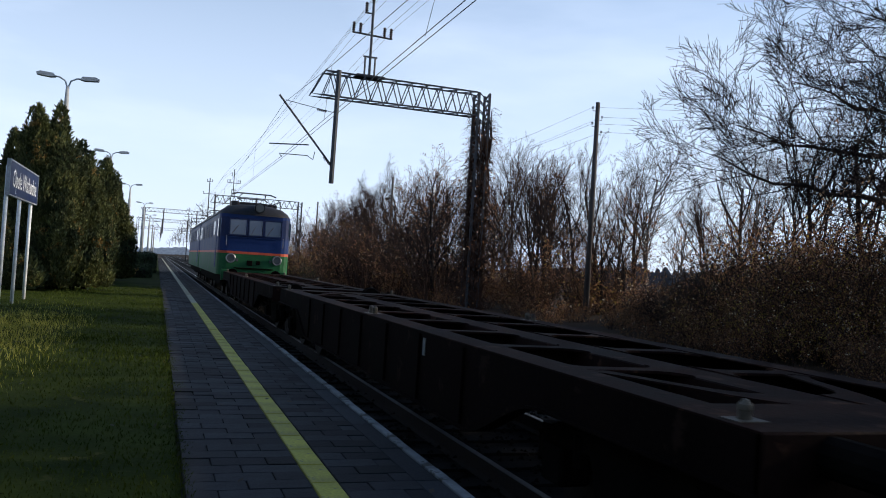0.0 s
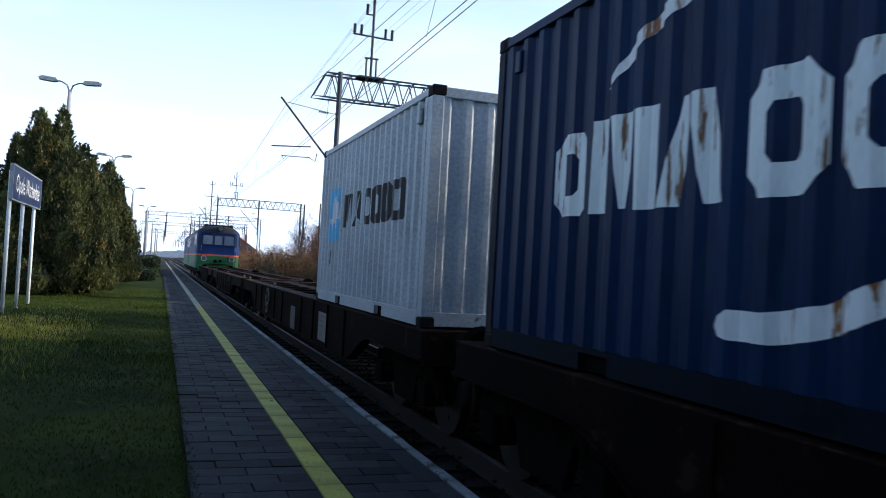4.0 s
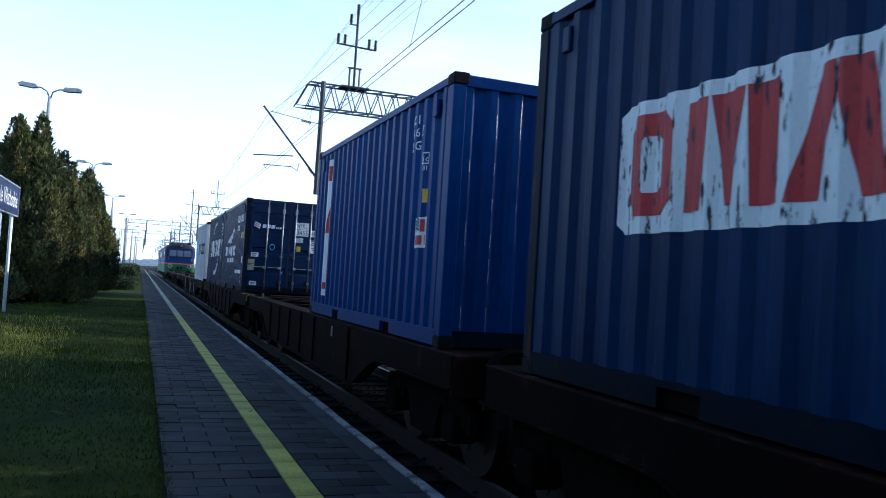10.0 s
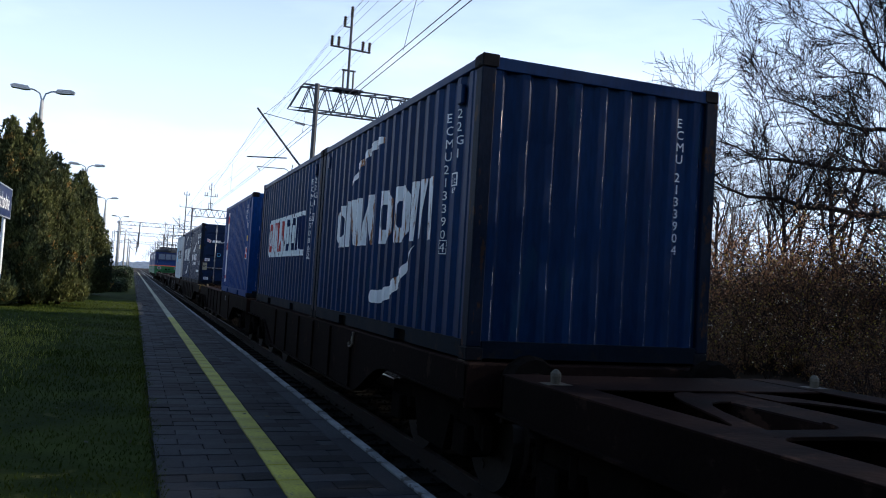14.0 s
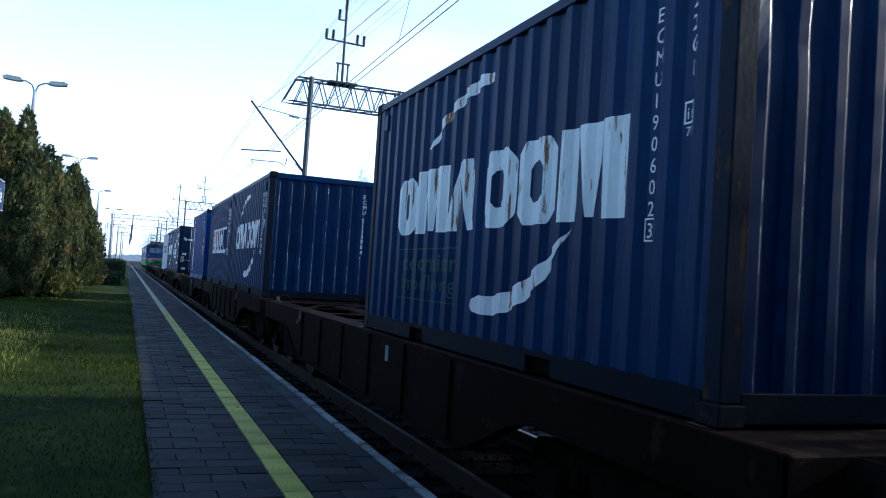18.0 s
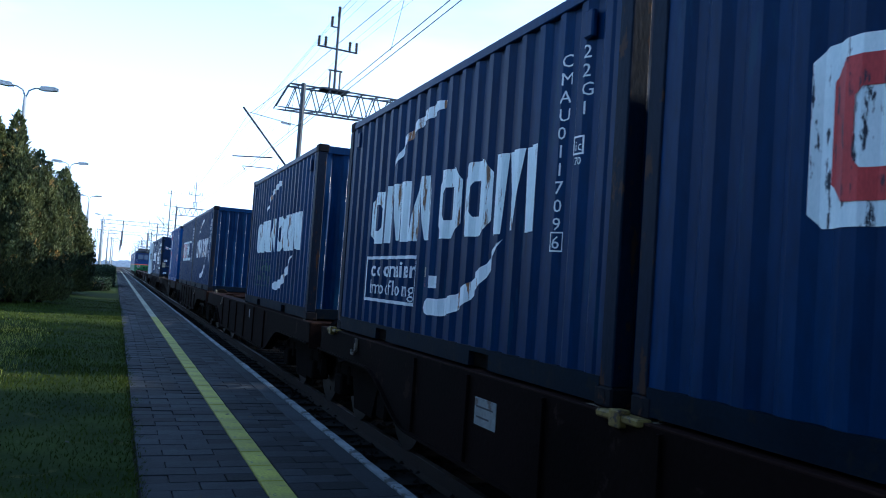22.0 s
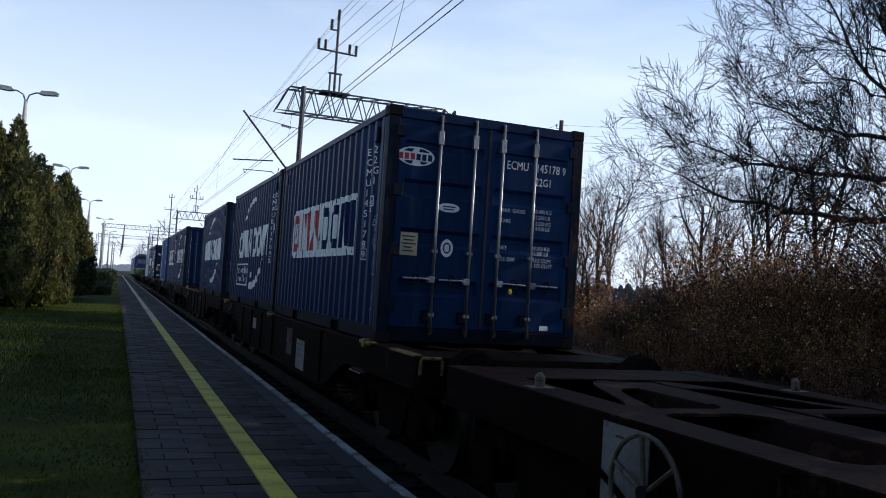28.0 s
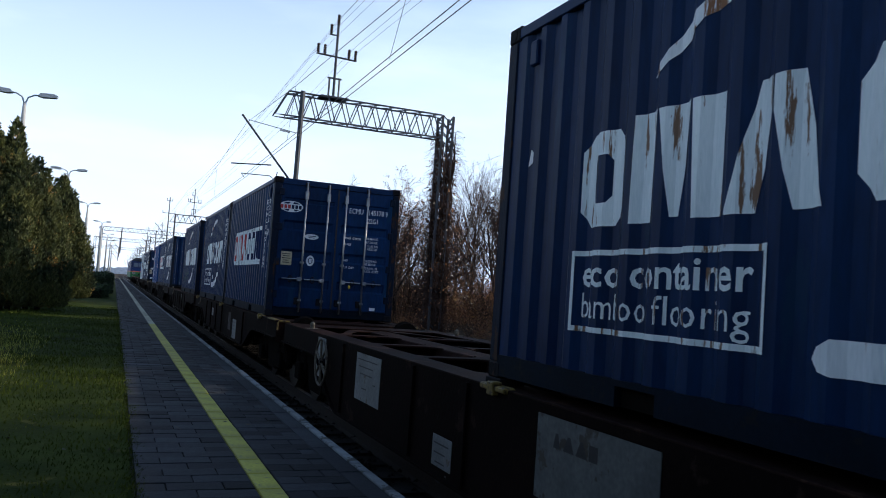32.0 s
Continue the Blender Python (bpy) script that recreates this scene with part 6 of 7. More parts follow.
for x in (TX - 0.1,):
    wire("contact_wire", [(contact_x(G1 - GAP), G1 - GAP, CONTACT_Z), (contact_x(G1), G1, CONTACT_Z), (TX, G1 + GAP * 6, CONTACT_Z)], 0.007, "taut grooved contact wire")
    wire("contact_wire", [(contact_x(G1 - GAP) - 0.16, G1 - GAP, CONTACT_Z), (contact_x(G1) - 0.1, G1, CONTACT_Z), (TX - 0.1, G1 + GAP * 6, CONTACT_Z)], 0.007, "taut grooved contact wire")
    pts = sagging(x, x, HANG_Z, 1.15, 7)
    wire("catenary_wire", pts, 0.007, "sagging carrier wire of the overhead line")
    for k in range(7):
        for j in (1, 2, 3, 4, 5, 6, 7):
            s = j / 8
            y = G1 - GAP + GAP * (k + s)
            if -10 < y < 100:
                wire("dropper", [(contact_x(y) - 0.08, y, CONTACT_Z), (x, y, HANG_Z - 1.15 * 4 * s * (1 - s))], 0.005, "thin dropper holding the contact wire", "wire")
for x, z, sag in ((6.06, 10.0, 0.5), (6.3, 10.0, 0.55), (7.18, 9.95, 0.5), (7.42, 9.95, 0.6), (6.48, 10.8, 0.5), (6.72, 11.1, 0.5)):
    wire("feeder_wire", sagging(x, x + 0.9, z + 0.15, sag, 7), 0.005, "bare feeder wire above the gantries")

# ---- lamps, sign, poles ----


def platform_lamp(x, y, h, label="tall concrete platform lamp with two flat heads"):
    l = thing("platform_lamp", label, "street lamp", "platform lamps")
    part("post", tube(bmesh.new(), [(0, 0, -0.2), (0, 0, h - 1.5), (0, 0, h - 1.45), (0, 0, h - 0.35)], [0.17, 0.13, 0.1, 0.06], 12), LAMP_POST, l, "", True)
    for s in (-1, 1):
        arm = part("arm", tube(bmesh.new(), [(0, 0, h - 0.45), (s * 0.1, 0, h - 0.15), (s * 0.3, 0, h - 0.04), (s * 0.5, 0, h - 0.02)], 0.03, 8), LAMP_METAL, l)
        bm = prism(bmesh.new(), [(s * 0.42, h - 0.06), (s * 0.5, h + 0.06), (s * 0.95, h + 0.09), (s * 1.1, h + 0.03), (s * 1.06, h - 0.05), (s * 0.6, h - 0.09)], 0.26, "y", -0.13)
        part("lamp_head", bm, LAMP_METAL, arm)
    l.location = (x, y, 0)
    return l


for x, y in ((-3.6, 33.6), (-3.25, 57.5), (-2.85, 84.5), (-1.98, 115.0), (-1.6, 152.0), (-1.2, 184.0), (-1.0, 216.0)):
    platform_lamp(x, y, 7.85)

sign = thing("station_sign", "navy station name board with white lettering on three white posts", "sign", "")
SX, SY0, SY1, SZ0, SZ1 = -3.22, 20.4, 24.9, 2.58, 3.34
part("board", box(bmesh.new(), SX - 0.06, SX, SY0, SY1, SZ0, SZ1, 0.012), SIGN_BLUE, sign)
bm = bmesh.new()
for q in ((SY0, SY1, SZ1, SZ1 + 0.03), (SY0, SY1, SZ0 - 0.03, SZ0), (SY0 - 0.03, SY0, SZ0 - 0.03, SZ1 + 0.03), (SY1, SY1 + 0.03, SZ0 - 0.03, SZ1 + 0.03)):
    box(bm, SX - 0.07, SX + 0.01, *q)
part("board_frame", bm, LAMP_METAL, sign)
name_text = words("Opole Wschodnie", 0.6)
ux = max(v.co.x for v in name_text.verts)


def on_board(bm):
    for v in bm.verts:
        v.co = (SX + 0.004, SY0 + 0.45 + v.co.x * (SY1 - SY0 - 0.75) / ux, SZ0 + 0.19 + v.co.z)
    return bm


lettered("letter", name_text, on_board, WHITE_CLEAN, sign)
for y in (SY0 + 0.35, (SY0 + SY1) / 2, SY1 - 0.35):
    part("post", tube(bmesh.new(), [(SX - 0.1, y, -0.3), (SX - 0.1, y, SZ1 - 0.1)], 0.045, 10), POST_WHITE, sign, "white painted steel post", True)


def wooden_pole(x, y, h):
    p = thing("wooden_pole", "weathered wooden line pole with small insulators", "utility pole", "line poles")
    part("pole", tube(bmesh.new(), [(0, 0, -0.6), (0, 0, h)], [0.125, 0.085], 10), POLE_WOOD, p, "", True)
    for s, z in ((-1, 0.35), (1, 0.7), (-1, 1.0), (1, 1.3)):
        bm = tube(bmesh.new(), [(0, 0, h - z), (s * 0.22, 0, h - z - 0.02), (s * 0.22, 0, h - z + 0.08)], 0.014, 6)
        insulator(bm, (s * 0.22, 0, h - z + 0.08), (0, 0, 1), 2, 0.045, 0.05)
        part("insulator_bracket", bm, CERAMIC, p)
    p.location = (x, y, 0)
    return p


POLES = [(16.6, 29.3, 8.75), (17.2, 62.0, 8.6), (17.6, 96.0, 8.6)]
for q in POLES:
    wooden_pole(*q)
for s, dz in ((-0.22, 0.22), (0.22, 0.58), (-0.22, 0.9), (0.22, 1.2)):
    a = [(POLES[0][0] + s + 22, POLES[0][1] - 16, 8.75 - dz), (POLES[0][0] + s + 11, POLES[0][1] - 8, 8.25 - dz)]
    pts = list(a)
    for (x0, y0, h0), (x1, y1, h1) in zip(POLES, POLES[1:]):
        for j in range(6):
            t = j / 6
            pts.append((x0 + (x1 - x0) * t + s, y0 + (y1 - y0) * t, h0 + (h1 - h0) * t - dz - 0.9 * 4 * t * (1 - t) * 0.5))
    wire("line_wire", pts, 0.006, "thin line wire between wooden poles")

# ---- plants ----


class Mesh:
    """Plain lists of vertices and faces, with a material number for each face."""

    def __init__(self):
        self.v, self.f, self.m = [], [], []

    def limb(self, pts, radii, sides, mat):
        v, base = self.v, len(self.v)
        for i, p in enumerate(pts):
            d = pts[min(i + 1, len(pts) - 1)] - pts[max(i - 1, 0)]
            s = d.orthogonal().normalized()
            o = d.normalized().cross(s)
            for k in range(sides):
                a = 2 * math.pi * k / sides
                q = p + (s * math.cos(a) + o * math.sin(a)) * radii[i]
                v.append((q.x, q.y, q.z))
        for i in range(len(pts) - 1):
            for k in range(sides):
                j = (k + 1) % sides
                self.f.append((base + i * sides + k, base + i * sides + j, base + (i + 1) * sides + j, base + (i + 1) * sides + k))
                self.m.append(mat)

    def leaf(self, p, d, n, size, mat, width=0.55):
        s = d.cross(n).normalized() * (size * width * 0.5)
        base = len(self.v)
        for q in (p, p + d * size * 0.5 + s, p + d * size, p + d * size * 0.5 - s):
            self.v.append((q.x, q.y, q.z))
        self.f.append((base, base + 1, base + 2, base + 3))
        self.m.append(mat)

    def link(self, name, materials, parent=None):
        me = bpy.data.meshes.new(name)
        me.from_pydata(self.v, [], self.f)
        for m in materials:
            me.materials.append(m)
        me.polygons.foreach_set("material_index", self.m)
        ob = new(name, me)
        ob.parent = parent
        return ob


def any_way(rng):
    z, a = rng.uniform(-1, 1), rng.uniform(0, 2 * math.pi)
    r = math.sqrt(1 - z * z)
    return Vector((r * math.cos(a), r * math.sin(a), z))


def grow(wood, twigs, rng, p, d, length, radius, level, top, lift, spread, kids, leaves=None, leaf_p=0.0, leaf_size=0.07, least=0.0042):
    """A limb and, in turn, its branches: wood holds the thick ones, twigs the thin."""
    n = 5 if level < 1 else 7 if level == 1 else 4 if level == 2 else 3 if level == 3 else 2
    pts, radii, q, way = [p.copy()], [radius], p.copy(), d.copy()
    for k in range(n):
        way = (way + any_way(rng) * (0.10 + 0.05 * level) + Vector((0, 0, lift * (1 if level else 0.3)))).normalized()
        q = q + way * (length / n)
        pts.append(q.copy())
        radii.append(max(least, radius * (1 - (k + 1) / n * (0.62 if level < top else 0.75))))
    sides = 8 if level == 0 else 5 if level == 1 else 3
    (wood if level <= 1 else twigs).limb(pts, radii, sides, 0)
    if level >= top:
        if leaves and rng.random() < leaf_p:
            for k in range(rng.randint(1, 3)):
                leaves.leaf(pts[rng.randint(1, n)], any_way(rng), any_way(rng), leaf_size * rng.uniform(0.6, 1.3), 0)
        return
    count = kids[level]
    for k in range(count):
        t = 0.25 + 0.75 * (k + rng.random()) / count if level else 0.3 + 0.7 * (k + rng.random()) / count
        i = min(n - 1, int(t * n))
        f = t * n - i
        at = pts[i].lerp(pts[i + 1], f)
        base = (pts[i + 1] - pts[i]).normalized()
        side = any_way(rng)
        side = (side - base * side.dot(base)).normalized()
        ang = spread * rng.uniform(0.7, 1.25)
        go = (base * math.cos(ang) + side * math.sin(ang)).normalized()
        grow(wood, twigs, rng, at, go, length * rng.uniform(0.42, 0.68) * (1.15 - 0.5 * t), max(least, radii[i] * rng.uniform(0.42, 0.62)), level + 1, top, lift, spread, kids, leaves, leaf_p, leaf_size, least)


def bare_tree(seed, h, label, bark=BARK, top=4, kids=(11, 7, 6, 4), lift=0.10, spread=0.75, trunk=0.014, leaf_p=0.02, leaf_size=0.07, first=None):
    rng = random.Random(seed)
    t = thing("bare_tree", label, "tree", "trees on the far bank")
    wood, twigs, leaves = Mesh(), Mesh(), Mesh()
    grow(wood, twigs, rng, Vector((0, 0, -0.3)), (first or Vector((rng.uniform(-0.08, 0.08), rng.uniform(-0.08, 0.08), 1))).normalized(), h * 0.8, h * trunk * 1.15, 0, top, lift, spread, kids, leaves, leaf_p, leaf_size)
    wood.link("trunk", [bark], t)
    twigs.link("crown", [TWIG], t)
    if leaves.f:
        leaves.link("foliage", [LEAF_BROWN], t)
    return t


def shrub(seed, h, wide, label, stems=26, leaf_n=1500, mats=(LEAF_BROWN, LEAF_YELLOW), share=0.04, size=0.075):
    rng = random.Random(seed)
    s = thing("shrub", label, "shrub", "scrub on the far bank")
    st, lv = Mesh(), Mesh()
    tips = []
    for k in range(stems):
        a, r = rng.uniform(0, 2 * math.pi), wide * 0.35 * math.sqrt(rng.random())
        p = Vector((r * math.cos(a), r * math.sin(a), -0.2))
        d = Vector((math.cos(a) * 0.35, math.sin(a) * 0.35, 1)).normalized()
        pts, n, ln = [p], 6, h * rng.uniform(0.6, 1.1)
        for j in range(n):
            d = (d + any_way(rng) * 0.22 + Vector((math.cos(a), math.sin(a), -0.25)) * 0.035 * j).normalized()
            p = p + d * ln / n
            pts.append(p)
        r0 = rng.uniform(0.012, 0.03)
        st.limb(pts, [r0 * (1 - 0.85 * i / n) for i in range(n + 1)], 3, 0)
        for j in range(9):
            i = rng.randint(1, n - 1)
            q = pts[i].lerp(pts[i + 1], rng.random())
            w = (any_way(rng) + Vector((0, 0, 0.5))).normalized()
            e1 = q + w * rng.uniform(0.2, 0.55)
            e2 = e1 + (w + any_way(rng) * 0.6).normalized() * rng.uniform(0.2, 0.5)
            st.limb([q, e1, e2], [0.007, 0.005, 0.003], 3, 0)
            tips += [(q, e1), (e1, e2)]
    for k in range(leaf_n):
        a, b = tips[rng.randrange(len(tips))]
        p = a.lerp(b, rng.random()) + any_way(rng) * 0.06
        lv.leaf(p, any_way(rng), any_way(rng), size * rng.uniform(0.5, 1.4), 1 if rng.random() < share else 0, 0.7)
    st.link("stemwork", [TWIG], s)
    lv.link("foliage", list(mats), s)
    return s


def scatter(protos, places, group=""):
    """Put the prototypes at their first places and copies at the others; places: x, y, turn, scale, number."""
    used = set()
    for x, y, a, k, i in places:
        m = Matrix.LocRotScale((x, y, ground_z(x, y)), Euler((0, 0, a)), (k, k, k))
        if i not in used:
            used.add(i)
            protos[i].matrix_basis = m
        else:
            ob = copy_thing(protos[i], Matrix())
            ob.matrix_basis = m


OUTER_TREE = []


def bank():
    rng = random.Random(5)
    trees = [
        bare_tree(11, 8.6, "slender bare tree with upright grey twigs", kids=(10, 6, 5, 4), spread=0.6, lift=0.14),
        bare_tree(12, 9.4, "slender bare tree with fine dark twigs", kids=(12, 6, 5, 4), spread=0.65, lift=0.12, leaf_p=0.06),
        bare_tree(13, 7.4, "young bare tree with a few brown leaves", kids=(10, 6, 5, 4), spread=0.7, lift=0.1, leaf_p=0.25, leaf_size=0.07),
        bare_tree(14, 9.0, "pale-barked bare tree among the scrub", bark=BIRCH, kids=(12, 6, 5, 4), spread=0.55, lift=0.08, trunk=0.011),
        bare_tree(15, 6.4, "small bushy tree hung with dry brown leaves", kids=(12, 7, 5, 3), spread=0.8, lift=0.1, leaf_p=0.5, leaf_size=0.075),
    ]
    places = []
    for k in range(58):
        y = 8.5 + 115.5 * (k + rng.random()) / 58
        x = rng.uniform(17.4, 20.5) if k % 3 else rng.uniform(20, 24)
        x += 0.02 * y
        if 13 < y < 24 and x < 26:
            x += 6
        low = 0.68 if 23.5 < y < 33.5 or y < 14 else 1.0          # young growth in the row's gap; unseen nearest trees kept low to let sun in
        places.append((x, y, rng.uniform(0, 6.28), low * rng.uniform(0.78, 1.12), (0, 4, 1, 2, 4, 3, 2)[k % 7]))
    for i in range(6):
        places.append((13.8 + rng.uniform(0, 3), 52 + 9 * i, rng.uniform(0, 6.28), rng.uniform(0.75, 0.95), i % 5))
    for i in range(5):
        places.append((rng.uniform(18, 22), 35 + 4 * i, rng.uniform(0, 6.28), rng.uniform(0.8, 1.0), i))
    for k in range(7):
        places.append((rng.uniform(24, 31), 27 + 3.7 * k, rng.uniform(0, 6.28), rng.uniform(0.85, 1.15), (0, 3, 1)[k % 3]))
    for x, y, k in ((14.0, 41.0, 1.15), (14.9, 44.0, 1.05), (15.4, 39.0, 0.9)):
        places.append((x, y, rng.uniform(0, 6.28), k, 4))
    # trees beside and behind the camera, out of its view, that shade the near lawn
    for k in range(10):
        places.append((rng.uniform(16.5, 22.5), 2.2 + 1.15 * k, rng.uniform(0, 6.28), rng.uniform(1.0, 1.2) * (1.0 if k < 5 else 0.7), (1, 0, 2)[k % 3]))
    for k in range(6):
        places.append((rng.uniform(17, 21), 1.8 + 1.0 * k, rng.uniform(0, 6.28), rng.uniform(1.2, 1.4), 4))
    scatter(trees, places)
    OUTER_TREE.extend((trees[0], trees[1]))
    shrubs = [
        shrub(21, 2.6, 2.6, "tangled shrub with dry brown leaves", leaf_n=2600),
        shrub(22, 3.4, 2.8, "tall arching shrub with rusty leaves", leaf_n=3200),
        shrub(23, 2.0, 2.6, "low bramble thicket with withered leaves", stems=34, leaf_n=2600, size=0.065),
        shrub(24, 3.0, 2.4, "thorny shrub with some yellow leaves", share=0.2, leaf_n=2600),
        shrub(25, 2.8, 2.6, "thicket of thin stems with sparse leaves", leaf_n=1400, stems=40),
        shrub(26, 2.4, 2.6, "dark bush grown over with ivy leaves", mats=(LEAF_DARK, LEAF_BROWN), share=0.15, leaf_n=2600, size=0.09),
    ]
    shrubs += [
        shrub(27, 4.6, 2.6, "tall dense thicket hung with dry brown leaves", stems=46, leaf_n=3800, size=0.072),
        shrub(28, 5.3, 2.6, "tall thicket of thin brown stems", stems=54, leaf_n=2600, size=0.068),
        shrub(29, 4.2, 3.0, "wide thicket with yellowing leaves", stems=46, leaf_n=3600, size=0.074, share=0.16),
        shrub(30, 6.4, 3.2, "tall dark bush smothered in leafless creeper", stems=90, leaf_n=2600, mats=(LEAF_DULL, LEAF_BROWN), share=0.2, size=0.075),
        shrub(33, 2.7, 3.4, "low dark mound of bramble with withered leaves", stems=95, leaf_n=5200, mats=(LEAF_DULL, LEAF_BROWN), share=0.12, size=0.07),
    ]
    places = []
    for row, (x0, n, k0) in enumerate(((17.4, 66, 0.9), (19.0, 48, 0.85))):
        for k in range(n):
            y = 6 + (124 if row else 118) * ((k + rng.random() * 0.9) / n) ** 1.25
            x = x0 + rng.uniform(-0.9, 0.9) + 0.015 * y
            if row == 0 and 26.5 < y < 30.5:
                x += 1.6
            if row and 14 < y < 32 and k % 2:
                continue
            places.append((x, y, rng.uniform(0, 6.28), k0 * rng.uniform(0.6, 1.3), rng.choice((1, 6, 7, 8, 7, 6)) if row else rng.choice((0, 2, 3, 4, 1))))
    for k in range(40):
        places.append((14.6 + rng.uniform(-1.3, 1.3), 5 + 60 * (k / 40) ** 1.3, rng.uniform(0, 6.28), rng.uniform(0.3, 0.5), rng.choice((0, 2, 2, 4))))
    for k in range(20):
        places.append((16.4 + rng.uniform(-0.7, 0.7), 5 + 1.1 * k, rng.uniform(0, 6.28), rng.uniform(0.45, 0.75), rng.choice((0, 2, 2, 4))))
    for k in range(34):
        places.append((13.6 + rng.uniform(-0.6, 2.6) + 0.01 * k, 68 + 2.6 * k, rng.uniform(0, 6.28), rng.uniform(0.8, 1.1), rng.choice((1, 6, 7, 8, 5))))
    for k in range(16):
        places.append((18.2 + rng.uniform(-0.8, 1.6), 8 + 0.95 * k, rng.uniform(0, 6.28), rng.uniform(0.8, 1.05), rng.choice((6, 8, 6, 8, 7))))
    for k in range(7):
        places.append((19.4 + rng.uniform(-0.8, 0.8), 7.5 + 2.4 * k, rng.uniform(0, 6.28), rng.uniform(0.8, 1.05), rng.choice((6, 8, 6))))
    for x, y, k in ((14.5, 58.0, 1.2), (15.5, 62.0, 1.15), (14.2, 66.0, 1.25), (13.6, 47.0, 0.9)):
        places.append((x, y, rng.uniform(0, 6.28), k, 6))
    for x, y, k in ((17.2, 20.4, 0.85), (17.8, 21.3, 0.95), (18.0, 14.2, 0.8)):
        places.append((x, y, rng.uniform(0, 6.28), k, 5))
    # the last four stand out of view, added to shade the lawn
    for x, y, k in ((13.9, 40.5, 1.05), (15.0, 43.0, 1.0), (13.6, 54.0, 0.95), (14.6, 57.0, 1.05), (14.2, 62.0, 0.95), (15.2, 49.0, 0.85), (14.6, 70.0, 1.0), (17.5, 36.0, 0.7), (18.6, 31.5, 0.62), (18.4, 8.2, 1.15), (18.8, 10.0, 1.1), (18.3, 11.6, 1.15), (19.0, 13.2, 1.1)):
        places.append((x, y, rng.uniform(0, 6.28), k, 9))
    for x, y, k in ((17.2, 20.0, 1.05), (17.6, 21.0, 1.0), (16.6, 21.4, 0.75), (16.4, 23.4, 0.55), (17.6, 25.0, 0.6)):
        places.append((x, y, rng.uniform(0, 6.28), k, 10))
    for k in range(16):
        places.append((15.0 + rng.uniform(-0.6, 0.7), 12.5 + 0.5 * k, rng.uniform(0, 6.28), rng.uniform(0.42, 0.62), rng.choice((3, 8, 8, 0))))
    for k in range(14):
        places.append((16.5 + rng.uniform(-0.5, 1.0), 14.2 + 0.36 * k, rng.uniform(0, 6.28), rng.uniform(0.55, 0.85), rng.choice((6, 8, 3, 8))))
    scatter(shrubs, places)


LEAF_DULL = surface("withered_leaf", (0.02, 0.017, 0.014), (0.07, 0.05, 0.03), 0.6, scale=1.2, fine=8, bump=0, vary=0.5, per="island", translucent=0.3)
bank()


def great_tree():
    """Its trunk stands beside the view; heavy limbs reach out level, then sweep up into dense twigs."""
    rng = random.Random(77)
    t = thing("bare_tree", "large spreading bare tree with drooping limbs and fine dark twigs", "tree", "trees on the far bank")
    wood, twigs, leaves = Mesh(), Mesh(), Mesh()
    wood.limb([Vector(q) for q in ((0, 0, -0.3), (0.05, 0, 2.5), (-0.05, 0.1, 5.5), (0.1, 0.0, 9.0), (0.0, 0.2, 13.0))], [0.34, 0.29, 0.24, 0.17, 0.05], 10, 0)
    heavy = [(4.4, (-0.92, 0.4), 6.6, 0.4, 0.11, 2.9), (5.6, (-0.85, 0.55), 6.0, 0.4, 0.09, 3.2), (6.8, (-0.8, 0.55), 4.3, 0.6, 0.08, 3.4), (5.2, (-0.95, -0.25), 3.2, 0.3, 0.08, 2.6), (7.8, (-0.6, 0.6), 2.8, 1.2, 0.07, 3.6), (9.0, (-0.7, 0.3), 2.4, 1.2, 0.06, 3.0)]
    for z, (dx, dy), ln, rise, r0, thick in heavy:
        n, pts = 8, []
        for k in range(n + 1):
            v = k / n
            pts.append(Vector((dx * ln * v, dy * ln * v, z + rise * v + (0.9 * v * v - 0.55 * v) * ln * 0.22)) + any_way(rng) * (0.06 + 0.16 * v))
        radii = [r0 * (1 - 0.8 * k / n) for k in range(n + 1)]
        wood.limb(pts, radii, 7, 0)
        for k in range(int(thick * ln)):
            v = 0.12 + 0.88 * rng.random()
            i = min(n - 1, int(v * n))
            along = (pts[i + 1] - pts[i]).normalized()
            far = max(0.0, v - 0.45)
            go = (along * rng.uniform(0.4, 1.0) + any_way(rng) * 0.7 + Vector((0, 0, 0.05 + 0.45 * far))).normalized()
            grow(wood, twigs, rng, pts[i].lerp(pts[i + 1], v * n - i), go, rng.uniform(1.3, 2.4) * (1 + 1.1 * far), max(0.012, radii[i] * 0.42), 2, 4, 0.05, 0.66, (0, 0, 9, 8), leaves, 0.3, 0.055, 0.0066)
    limbs = [(8.8, (-0.6, 0.4, 0.7), 2.2), (9.6, (-0.6, -0.1, 0.7), 2.0), (10.4, (-0.4, 0.5, 0.9), 2.0), (6.0, (0.7, 0.6, 0.6), 5.0), (6.6, (0.8, -0.4, 0.6), 5.0), (10.4, (-0.4, -0.2, 1.0), 4.2), (11.2, (0.3, 0.3, 1.0), 3.8), (7.9, (-0.3, 0.9, 0.5), 5.0)]
    for z, d, ln in limbs:
        grow(wood, twigs, rng, Vector((0, 0, z)), Vector(d).normalized(), ln, 0.07, 1, 4, 0.05, 0.68, (0, 12, 8, 5), leaves, 0.3, 0.055, 0.0066)
    wood.link("trunk", [BACKLIT_BARK], t)
    twigs.link("crown", [BACKLIT_TWIG], t)
    leaves.link("foliage", [LEAF_DULL], t)
    t.matrix_basis = pose(21.1, 17.0, ground_z(21.1, 17.0))


great_tree()


